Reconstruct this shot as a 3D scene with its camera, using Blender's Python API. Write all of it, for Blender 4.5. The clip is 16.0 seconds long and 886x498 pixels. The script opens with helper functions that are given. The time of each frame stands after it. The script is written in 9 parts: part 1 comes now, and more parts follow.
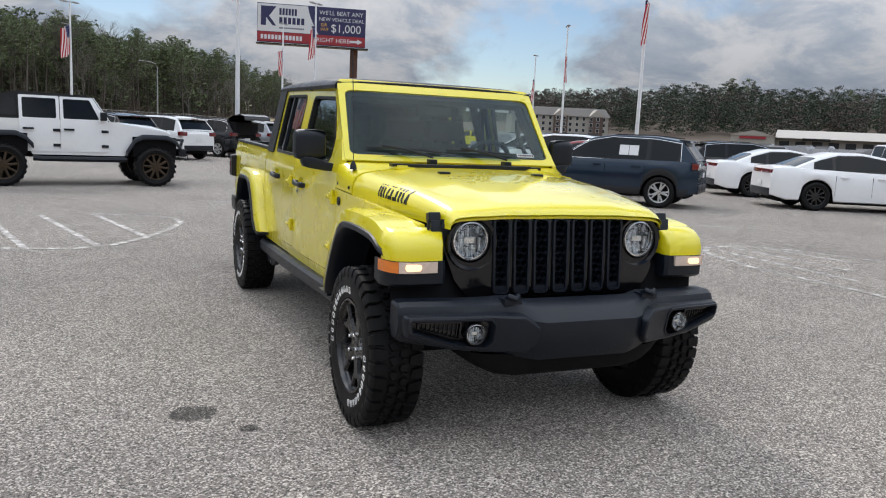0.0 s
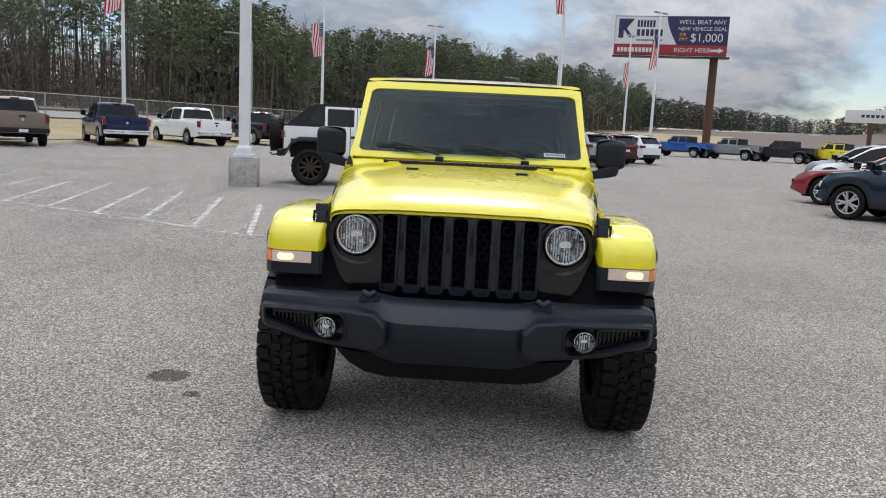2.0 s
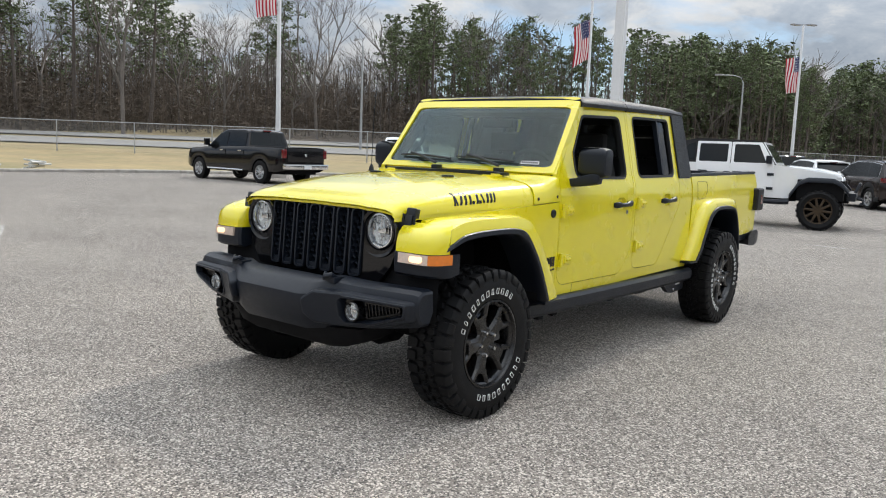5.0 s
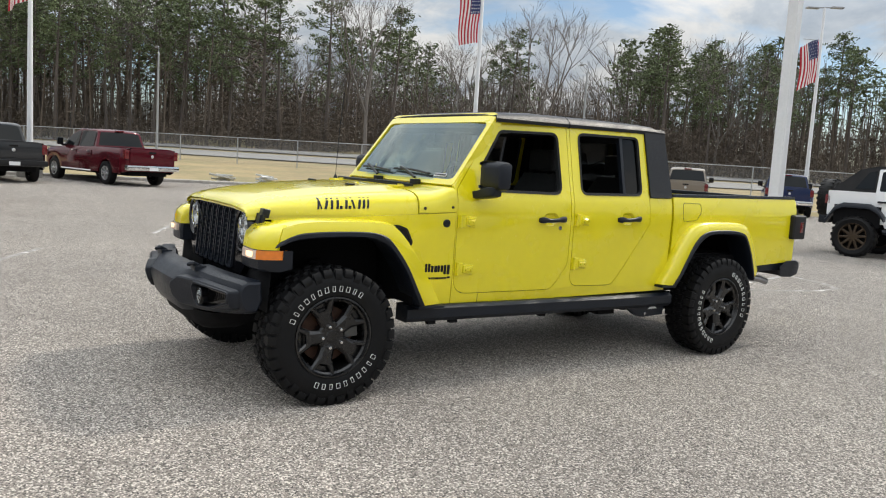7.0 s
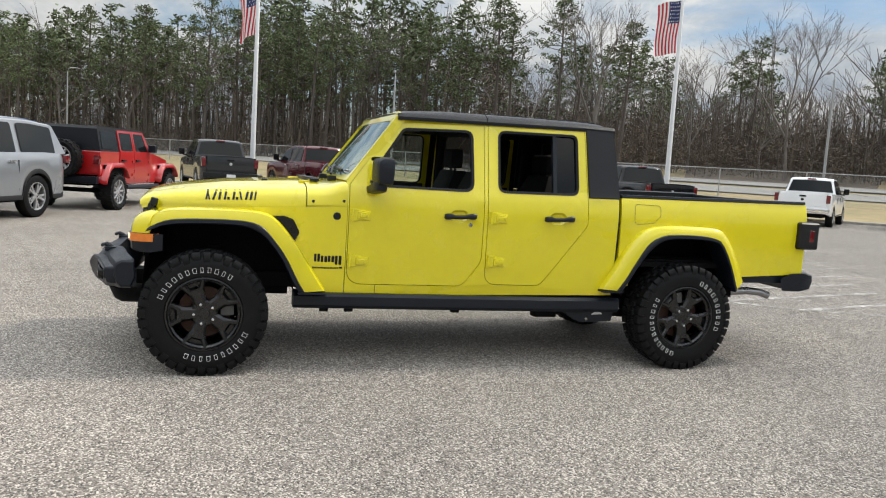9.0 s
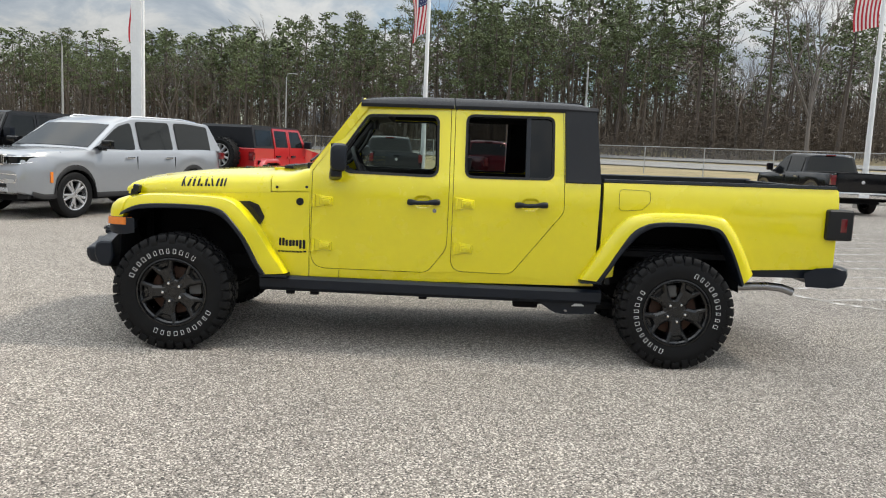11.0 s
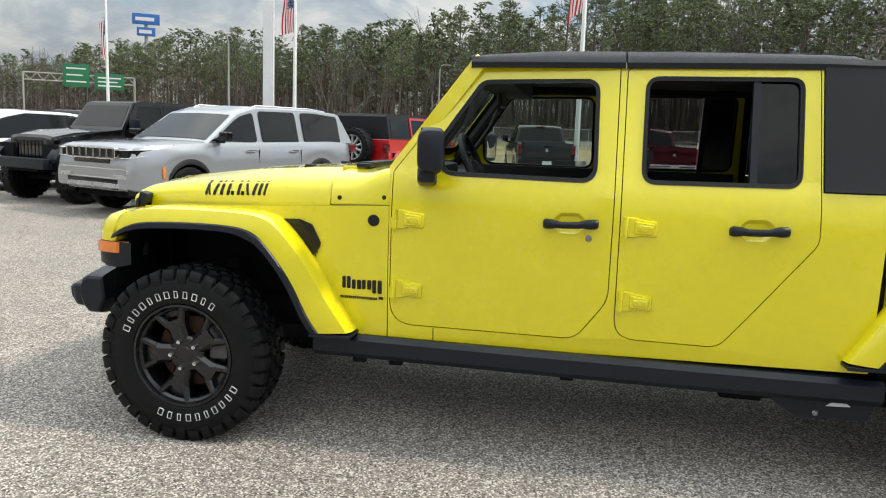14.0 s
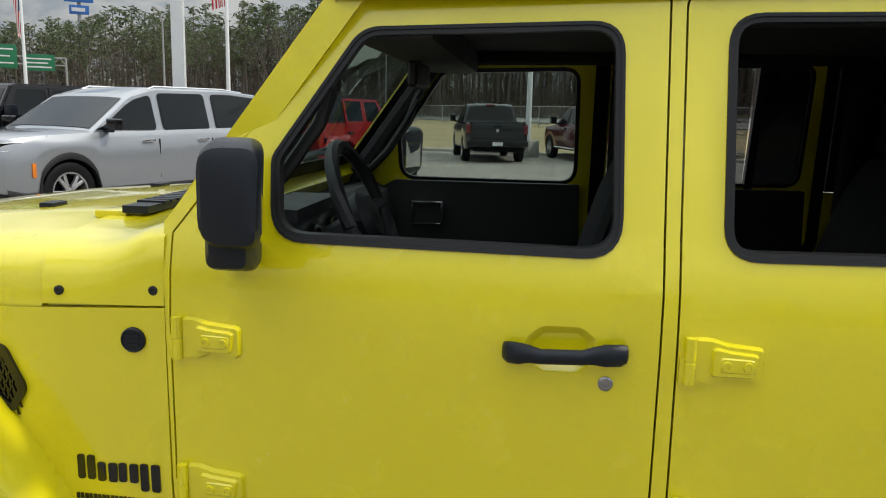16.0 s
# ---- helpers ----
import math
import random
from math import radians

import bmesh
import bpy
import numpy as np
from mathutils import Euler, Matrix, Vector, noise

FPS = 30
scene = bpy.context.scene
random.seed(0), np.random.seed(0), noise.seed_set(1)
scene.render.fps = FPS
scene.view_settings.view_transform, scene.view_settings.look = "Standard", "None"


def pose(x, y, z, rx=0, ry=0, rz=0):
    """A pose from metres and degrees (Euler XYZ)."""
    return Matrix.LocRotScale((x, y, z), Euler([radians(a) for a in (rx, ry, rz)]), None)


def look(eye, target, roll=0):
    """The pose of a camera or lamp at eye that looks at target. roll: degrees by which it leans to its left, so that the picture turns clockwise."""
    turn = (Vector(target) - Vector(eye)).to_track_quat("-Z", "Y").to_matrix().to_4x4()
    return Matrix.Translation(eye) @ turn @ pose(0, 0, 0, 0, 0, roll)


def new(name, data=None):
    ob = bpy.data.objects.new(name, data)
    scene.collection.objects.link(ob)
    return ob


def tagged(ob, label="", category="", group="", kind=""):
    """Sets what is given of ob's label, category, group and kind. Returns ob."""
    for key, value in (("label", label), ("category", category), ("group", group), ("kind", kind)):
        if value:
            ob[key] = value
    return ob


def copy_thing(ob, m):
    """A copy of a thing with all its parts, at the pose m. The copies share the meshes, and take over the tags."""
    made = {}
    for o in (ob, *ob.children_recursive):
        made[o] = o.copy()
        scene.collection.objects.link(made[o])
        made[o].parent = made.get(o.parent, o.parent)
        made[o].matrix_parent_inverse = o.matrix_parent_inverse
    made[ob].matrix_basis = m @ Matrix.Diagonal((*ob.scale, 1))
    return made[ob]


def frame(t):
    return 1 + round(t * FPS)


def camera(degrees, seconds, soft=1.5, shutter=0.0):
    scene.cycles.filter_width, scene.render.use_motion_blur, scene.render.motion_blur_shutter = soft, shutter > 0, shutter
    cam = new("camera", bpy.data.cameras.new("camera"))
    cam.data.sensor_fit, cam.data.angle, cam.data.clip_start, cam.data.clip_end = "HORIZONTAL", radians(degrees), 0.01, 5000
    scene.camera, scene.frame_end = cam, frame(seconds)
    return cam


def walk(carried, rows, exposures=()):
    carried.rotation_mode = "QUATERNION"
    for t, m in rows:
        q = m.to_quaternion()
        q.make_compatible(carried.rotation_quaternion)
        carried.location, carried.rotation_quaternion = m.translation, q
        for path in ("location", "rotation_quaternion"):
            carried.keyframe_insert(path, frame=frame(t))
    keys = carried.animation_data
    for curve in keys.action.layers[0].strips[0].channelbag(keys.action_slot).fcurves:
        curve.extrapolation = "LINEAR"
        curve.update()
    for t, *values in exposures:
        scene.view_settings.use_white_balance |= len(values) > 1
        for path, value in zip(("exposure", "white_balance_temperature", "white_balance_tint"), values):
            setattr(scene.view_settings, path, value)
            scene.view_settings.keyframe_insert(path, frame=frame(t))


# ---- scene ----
cam = camera(59.0, 16.0, 1.1)
PATH = [
    (0, (-2.041, -3.681, 1.483), (-1.251, -1.867, 1.189), 2.7),
    (0.5, (-1.515, -3.801, 1.475), (-0.905, -1.922, 1.163), 3.0),
    (1, (-0.998, -3.85, 1.474), (-0.599, -1.917, 1.15), 3.0),
    (1.5, (-0.464, -3.888, 1.483), (-0.303, -1.92, 1.163), 2.9),
    (2, (0.088, -3.947, 1.488), (0.002, -1.972, 1.183), 2.8),
    (2.5, (0.65, -3.882, 1.486), (0.328, -1.93, 1.192), 2.5),
    (3, (1.231, -3.887, 1.486), (0.694, -1.983, 1.198), 2.3),
    (3.5, (1.757, -3.754, 1.45), (1.023, -1.915, 1.169), 2.3),
    (4, (2.319, -3.672, 1.43), (1.401, -1.916, 1.157), 2.0),
    (4.5, (2.822, -3.537, 1.411), (1.728, -1.884, 1.15), 2.0),
    (7, (4.928, -1.967, 1.431), (3.278, -0.857, 1.214), 3.5),
    (7.5, (5.351, -1.478, 1.436), (3.614, -0.508, 1.226), 3.8),
    (8, (5.646, -0.975, 1.426), (3.838, -0.146, 1.218), 4.0),
    (10.5, (6.293, 1.416, 1.442), (4.313, 1.582, 1.212), 2.6),
    (11, (6.254, 1.733, 1.45), (4.27, 1.775, 1.2), 2.6),
    (11.5, (6.169, 1.897, 1.447), (4.189, 1.83, 1.174), 2.4),
    (12, (5.89, 1.864, 1.425), (3.917, 1.705, 1.141), 2.3),
    (12.5, (5.524, 1.816, 1.423), (3.559, 1.577, 1.138), 2.3),
    (13, (5.083, 1.808, 1.445), (3.126, 1.51, 1.163), 2.2),
    (13.5, (4.626, 1.74, 1.445), (2.673, 1.409, 1.162), 2.2),
    (14, (4.128, 1.739, 1.436), (2.178, 1.398, 1.148), 2.1),
    (14.5, (3.644, 1.74, 1.436), (1.695, 1.411, 1.134), 2.2),
    (15, (3.168, 1.717, 1.447), (1.217, 1.412, 1.131), 2.0),
    (15.5, (2.684, 1.713, 1.47), (0.729, 1.442, 1.145), 1.9),
    (16, (2.236, 1.627, 1.515), (0.277, 1.408, 1.176), 1.3),
]
EXPOSURES = [(0.0, 0.08, 6280, 12), (2.0, 0.11, 6280, 12), (4.5, 0.26, 6380, 10), (7.0, 0.30, 6650, 9), (11.0, 0.34, 6640, 8), (13.5, 0.42, 6640, 7), (14.7, 0.50, 6600, 5), (16.0, 0.09, 6600, 7)]
walk(cam, [(t, look(eye, target, roll)) for t, eye, target, roll in PATH], EXPOSURES)

# ---- light ----
SUN_DIR = Vector((-0.03, 0.99, 1.0)).normalized()
world = bpy.data.worlds.new("world")
scene.world = world
world.use_nodes = True
wn, wl = world.node_tree.nodes, world.node_tree.links
wn.clear()


def wnode(kind, **kw):
    n = wn.new(kind)
    for k, v in kw.items():
        n.inputs[k].default_value = v
    return n


sky = wn.new("ShaderNodeTexSky")
sky.sky_type = "NISHITA"
sky.sun_disc = False
sky.dust_density, sky.ozone_density = 0.3, 2.5
sky.sun_elevation = math.asin(SUN_DIR.z)
sky.sun_rotation = math.atan2(SUN_DIR.x, SUN_DIR.y)
sky_bg = wn.new("ShaderNodeBackground")
sky_bg.inputs["Strength"].default_value = 0.085
wl.new(sky.outputs[0], sky_bg.inputs["Color"])
# broken cloud deck, laid out on a flat layer overhead
wco = wn.new("ShaderNodeTexCoord")
wsep = wn.new("ShaderNodeSeparateXYZ")
wl.new(wco.outputs["Generated"], wsep.inputs[0])


def wmath(op, a, b=None, clamp=False):
    n = wn.new("ShaderNodeMath")
    n.operation, n.use_clamp = op, clamp
    for i, v in enumerate((a, b)):
        if v is None:
            continue
        if isinstance(v, (int, float)):
            n.inputs[i].default_value = v
        else:
            wl.new(v, n.inputs[i])
    return n.outputs[0]


wz = wmath("ADD", wmath("MAXIMUM", wsep.outputs[2], 0.0), 0.34)
wcomb = wn.new("ShaderNodeCombineXYZ")
wl.new(wmath("DIVIDE", wsep.outputs[0], wz), wcomb.inputs[0])
wl.new(wmath("DIVIDE", wsep.outputs[1], wz), wcomb.inputs[1])


def wnoise(scale, detail, rough, offset):
    mp = wn.new("ShaderNodeMapping")
    mp.inputs["Location"].default_value = offset
    wl.new(wcomb.outputs[0], mp.inputs["Vector"])
    n = wn.new("ShaderNodeTexNoise")
    n.inputs["Scale"].default_value = scale
    n.inputs["Detail"].default_value = detail
    n.inputs["Roughness"].default_value = rough
    n.inputs["Distortion"].default_value = 0.3
    wl.new(mp.outputs[0], n.inputs["Vector"])
    return n.outputs["Fac"]


def wramp(fac, stops):
    r = wn.new("ShaderNodeValToRGB")
    while len(r.color_ramp.elements) < len(stops):
        r.color_ramp.elements.new(0.5)
    for e, (p, c) in zip(r.color_ramp.elements, stops):
        e.position, e.color = p, (*c, 1)
    wl.new(fac, r.inputs[0])
    return r.outputs["Color"]


cover = wramp(wnoise(1.3, 8, 0.56, (3.1, 0.7, 0)), [(0.38, (0, 0, 0)), (0.47, (1, 1, 1))])
shade = wramp(wnoise(3.4, 10, 0.62, (4.3, 2.2, 2)), [(0.36, (0.62, 0.71, 0.83)), (0.46, (0.78, 0.86, 0.96)), (0.53, (1.03, 1.06, 1.09)), (0.62, (1.20, 1.21, 1.22))])
cloud_bg = wn.new("ShaderNodeBackground")
cloud_bg.inputs["Strength"].default_value = 0.78
wl.new(shade, cloud_bg.inputs["Color"])
# a cloud deck is brighter overhead than at the horizon, and where the sun strikes it from the front
wl.new(wmath("MULTIPLY", wmath("MULTIPLY", wmath("ADD", wmath("MULTIPLY", wmath("MAXIMUM", wsep.outputs[2], 0.0), 3.9), 0.53), 0.465), wmath("ADD", 0.95, wmath("MULTIPLY", wsep.outputs[1], 0.05))), cloud_bg.inputs["Strength"])
wmix = wn.new("ShaderNodeMixShader")
wl.new(cover, wmix.inputs[0])
wl.new(sky_bg.outputs[0], wmix.inputs[1])
wl.new(cloud_bg.outputs[0], wmix.inputs[2])
wout = wn.new("ShaderNodeOutputWorld")
wl.new(wmix.outputs[0], wout.inputs["Surface"])

sun = new("sun", bpy.data.lights.new("sun", "SUN"))
sun.data.energy, sun.data.angle, sun.data.color = 2.0, radians(5.0), (1.0, 0.93, 0.83)
sun.matrix_world = look(SUN_DIR * 60, (0, 0, 0))

# ---- mesh helpers ----
def part(name, bm, mat, parent=None, label="", smooth=32):
    """Link a bmesh as one mesh object, under a thing or a part."""
    bmesh.ops.recalc_face_normals(bm, faces=bm.faces[:])
    me = bpy.data.meshes.new(name)
    bm.to_mesh(me)
    bm.free()
    me.materials.append(mat)
    if smooth:
        me.shade_smooth()
        me.set_sharp_from_angle(angle=radians(smooth))
    ob = new(name, me)
    if parent is not None:
        ob.parent = parent
    if label:
        ob["label"] = label
    return ob


def share(name, me, parent, m, label=""):
    """Another object on mesh data that is there already."""
    ob = new(name, me)
    ob.parent = parent
    ob.matrix_basis = m
    if label:
        ob["label"] = label
    return ob


def root(name, m, label, category, group="", kind=""):
    ob = new(name)
    ob.empty_display_size = 0.2
    ob.matrix_basis = m
    return tagged(ob, label, category, group, kind)


def NB():
    return bmesh.new()


def add_box(bm, x0, x1, y0, y1, z0, z1, bevel=0.0, seg=2, m=None):
    vs = [bm.verts.new((x, y, z)) for x in (x0, x1) for y in (y0, y1) for z in (z0, z1)]
    fs = [bm.faces.new([vs[i] for i in q]) for q in ((0, 1, 3, 2), (4, 6, 7, 5), (0, 4, 5, 1), (2, 3, 7, 6), (0, 2, 6, 4), (1, 5, 7, 3))]
    if bevel:
        es = list({e for f in fs for e in f.edges})
        r = bmesh.ops.bevel(bm, geom=es, offset=bevel, segments=seg, profile=0.7, affect="EDGES")
        vs = list({v for f in r["faces"] for v in f.verts} | {v for v in vs if v.is_valid})
    if m is not None:
        bmesh.ops.transform(bm, matrix=m, verts=[v for v in vs if v.is_valid])
    return bm


def add_loft(bm, rings, cap=True, closed=True):
    vr = [[bm.verts.new(p) for p in r] for r in rings]
    n = len(vr[0])
    for a, b in zip(vr, vr[1:]):
        for i in range(n if closed else n - 1):
            j = (i + 1) % n
            bm.faces.new((a[i], a[j], b[j], b[i]))
    if cap and closed:
        bm.faces.new(vr[0][::-1])
        bm.faces.new(vr[-1])
    return bm


def add_lathe(bm, prof, n=32, m=None, closed=False, cap=True):
    """Revolve (radius, x) about the x axis."""
    rings = []
    for r, x in prof:
        rings.append([Vector((x, r * math.cos(2 * math.pi * i / n), r * math.sin(2 * math.pi * i / n))) for i in range(n)])
    if m is not None:
        rings = [[m @ v for v in r] for r in rings]
    add_loft(bm, rings + ([rings[0]] if closed else []), cap=cap and not closed)
    return bm


def add_tube(bm, pts, r, n=8, radii=None):
    pts = [Vector(p) for p in pts]
    rings, up = [], Vector((0, 0, 1))
    for i, p in enumerate(pts):
        d = (pts[min(i + 1, len(pts) - 1)] - pts[max(i - 1, 0)]).normalized()
        u = d.cross(up) if abs(d.z) < 0.95 else d.cross(Vector((1, 0, 0)))
        u.normalize()
        w = d.cross(u)
        rr = radii[i] if radii else r
        rings.append([p + (u * math.cos(2 * math.pi * k / n) + w * math.sin(2 * math.pi * k / n)) * rr for k in range(n)])
    return add_loft(bm, rings)


def rpoly(pts, r=0.0, seg=4):
    """A polygon with rounded corners; points are (u, v) or (u, v, radius)."""
    out, n = [], len(pts)
    for i in range(n):
        p = Vector(pts[i][:2])
        rad = pts[i][2] if len(pts[i]) > 2 else r
        a, b = Vector(pts[i - 1][:2]) - p, Vector(pts[(i + 1) % n][:2]) - p
        if rad <= 0:
            out.append(p)
            continue
        la, lb = a.length, b.length
        a.normalize(), b.normalize()
        ang = a.angle(b)
        t = min(rad / math.tan(ang / 2), la * 0.48, lb * 0.48)
        p0, p1 = p + a * t, p + b * t
        for k in range(seg + 1):
            s = k / seg
            out.append(p0 * (1 - s) ** 2 + p * 2 * s * (1 - s) + p1 * s * s)
    return [(v.x, v.y) for v in out]


def circle(cu, cv, r, n=24):
    return [(cu + r * math.cos(2 * math.pi * i / n), cv + r * math.sin(2 * math.pi * i / n)) for i in range(n)]


def add_sheet(bm, outer, holes, fn, back, cuts=()):
    """A plate with holes: outlines in (u, v); fn(u, v) and back(u, v) give its two faces; cuts: v levels where it may bend."""
    t = bmesh.new()
    for lp in (outer, *holes):
        vs = [t.verts.new((u, v, 0)) for u, v in lp]
        for i in range(len(vs)):
            t.edges.new((vs[i], vs[(i + 1) % len(vs)]))
    bmesh.ops.triangle_fill(t, use_beauty=True, use_dissolve=False, edges=t.edges[:])
    for c in cuts:
        bmesh.ops.bisect_plane(t, geom=t.verts[:] + t.edges[:] + t.faces[:], plane_co=(0, c, 0), plane_no=(0, 1, 0))
    t.verts.index_update()
    front = [bm.verts.new(fn(v.co.x, v.co.y)) for v in t.verts]
    rear = [bm.verts.new(back(v.co.x, v.co.y)) for v in t.verts]
    for f in t.faces:
        ids = [v.index for v in f.verts]
        bm.faces.new([front[i] for i in ids])
        bm.faces.new([rear[i] for i in ids[::-1]])
    for e in t.edges:
        if len(e.link_faces) == 1:
            a, b = e.verts[0].index, e.verts[1].index
            bm.faces.new((front[a], front[b], rear[b], rear[a]))
    t.free()
    return bm


def add_prism(bm, outline, fn0, fn1):
    a = [bm.verts.new(fn0(u, v)) for u, v in outline]
    b = [bm.verts.new(fn1(u, v)) for u, v in outline]
    n = len(a)
    bm.faces.new(a)
    bm.faces.new(b[::-1])
    for i in range(n):
        j = (i + 1) % n
        bm.faces.new((a[i], b[i], b[j], a[j]))
    return bm


def table(xs, ys):
    return lambda v: float(np.interp(v, xs, ys))


# ---- materials ----
def nd(nt, kind, **kw):
    n = nt.nodes.new(kind)
    for k, v in kw.items():
        n.inputs[k.replace("_", " ")].default_value = v
    return n


def mat(name, color, rough=0.5, metal=0.0, var=0.06, scale=6.0, bump=0.0, bscale=60.0, coat=0.0, spec=0.5, rvar=0.08, island=0.0, dirt=None):
    """A plain surface with variation at two scales, and fine relief."""
    m = bpy.data.materials.new(name)
    m.use_nodes = True
    nt = m.node_tree
    b = nt.nodes["Principled BSDF"]
    b.inputs["Metallic"].default_value = metal
    b.inputs["Specular IOR Level"].default_value = spec
    b.inputs["Coat Weight"].default_value = coat
    b.inputs["Coat Roughness"].default_value = 0.04
    co = nt.nodes.new("ShaderNodeTexCoord")
    n1 = nd(nt, "ShaderNodeTexNoise", Scale=scale, Detail=5.0, Roughness=0.6)
    n2 = nd(nt, "ShaderNodeTexNoise", Scale=scale * 9, Detail=3.0, Roughness=0.6)
    for n in (n1, n2):
        nt.links.new(co.outputs["Object"], n.inputs["Vector"])
    mx = nt.nodes.new("ShaderNodeMath")
    mx.operation = "ADD"
    nt.links.new(n1.outputs["Fac"], mx.inputs[0])
    nt.links.new(n2.outputs["Fac"], mx.inputs[1])
    rp = nt.nodes.new("ShaderNodeMapRange")
    rp.inputs["From Min"].default_value, rp.inputs["From Max"].default_value = 0.7, 1.3
    rp.inputs["To Min"].default_value, rp.inputs["To Max"].default_value = 1 - var, 1 + var
    nt.links.new(mx.outputs[0], rp.inputs["Value"])
    val = rp.outputs[0]
    if island:
        geo = nt.nodes.new("ShaderNodeNewGeometry")
        r2 = nt.nodes.new("ShaderNodeMapRange")
        r2.inputs["To Min"].default_value, r2.inputs["To Max"].default_value = 1 - island, 1 + island
        nt.links.new(geo.outputs["Random Per Island"], r2.inputs["Value"])
        mm = nt.nodes.new("ShaderNodeMath")
        mm.operation = "MULTIPLY"
        nt.links.new(val, mm.inputs[0])
        nt.links.new(r2.outputs[0], mm.inputs[1])
        val = mm.outputs[0]
    hsv = nt.nodes.new("ShaderNodeHueSaturation")
    hsv.inputs["Color"].default_value = (*color, 1)
    nt.links.new(val, hsv.inputs["Value"])
    out = hsv.outputs[0]
    if dirt:
        dcol, lo, hi, dscale = dirt
        n3 = nd(nt, "ShaderNodeTexNoise", Scale=dscale, Detail=8.0, Roughness=0.65)
        nt.links.new(co.outputs["Object"], n3.inputs["Vector"])
        r3 = nt.nodes.new("ShaderNodeMapRange")
        r3.inputs["From Min"].default_value, r3.inputs["From Max"].default_value = lo, hi
        nt.links.new(n3.outputs["Fac"], r3.inputs["Value"])
        mc = nt.nodes.new("ShaderNodeMixRGB")
        mc.inputs["Color2"].default_value = (*dcol, 1)
        nt.links.new(r3.outputs[0], mc.inputs["Fac"])
        nt.links.new(out, mc.inputs["Color1"])
        out = mc.outputs[0]
    nt.links.new(out, b.inputs["Base Color"])
    rr = nt.nodes.new("ShaderNodeMapRange")
    rr.inputs["From Min"].default_value, rr.inputs["From Max"].default_value = 0.3, 0.7
    rr.inputs["To Min"].default_value, rr.inputs["To Max"].default_value = max(0.02, rough - rvar), min(1, rough + rvar)
    nt.links.new(n1.outputs["Fac"], rr.inputs["Value"])
    nt.links.new(rr.outputs[0], b.inputs["Roughness"])
    if bump:
        nb = nd(nt, "ShaderNodeTexNoise", Scale=bscale, Detail=4.0, Roughness=0.6)
        nt.links.new(co.outputs["Object"], nb.inputs["Vector"])
        bp = nt.nodes.new("ShaderNodeBump")
        bp.inputs["Strength"].default_value = bump
        bp.inputs["Distance"].default_value = 0.004
        nt.links.new(nb.outputs["Fac"], bp.inputs["Height"])
        nt.links.new(bp.outputs[0], b.inputs["Normal"])
    return m


def paint(name, color, flake=0.0, rough=0.3):
    dim = max(color) < 0.1
    return mat(name, color, rough=0.14 if dim else rough, var=0.02, scale=1.5, coat=0.45 if dim else 1.0, spec=0.25 if dim else 0.5, rvar=0.03, metal=flake, bump=0.0)


def glass(name, tint, alpha, ior=1.5, power=4.6, sheen=(1, 1, 1)):
    """Thin clear or smoked pane: mostly passes light straight on, with a glossy face."""
    m = bpy.data.materials.new(name)
    m.use_nodes = True
    nt = m.node_tree
    nt.nodes.clear()
    tr = nd(nt, "ShaderNodeBsdfTransparent", Color=(*tint, 1))
    gl = nd(nt, "ShaderNodeBsdfGlossy", Color=(*sheen, 1), Roughness=0.02)
    lw = nd(nt, "ShaderNodeLayerWeight", Blend=0.5)
    pw = nt.nodes.new("ShaderNodeMath")
    pw.operation = "POWER"
    pw.inputs[1].default_value = power
    nt.links.new(lw.outputs["Facing"], pw.inputs[0])
    f0 = ((ior - 1) / (ior + 1)) ** 2 + alpha
    ad = nt.nodes.new("ShaderNodeMath")
    ad.operation, ad.use_clamp = "MULTIPLY_ADD", True
    ad.inputs[1].default_value = 1 - f0
    ad.inputs[2].default_value = f0
    nt.links.new(pw.outputs[0], ad.inputs[0])
    mx = nt.nodes.new("ShaderNodeMixShader")
    nt.links.new(ad.outputs[0], mx.inputs[0])
    nt.links.new(tr.outputs[0], mx.inputs[1])
    nt.links.new(gl.outputs[0], mx.inputs[2])
    o = nt.nodes.new("ShaderNodeOutputMaterial")
    nt.links.new(mx.outputs[0], o.inputs["Surface"])
    return m


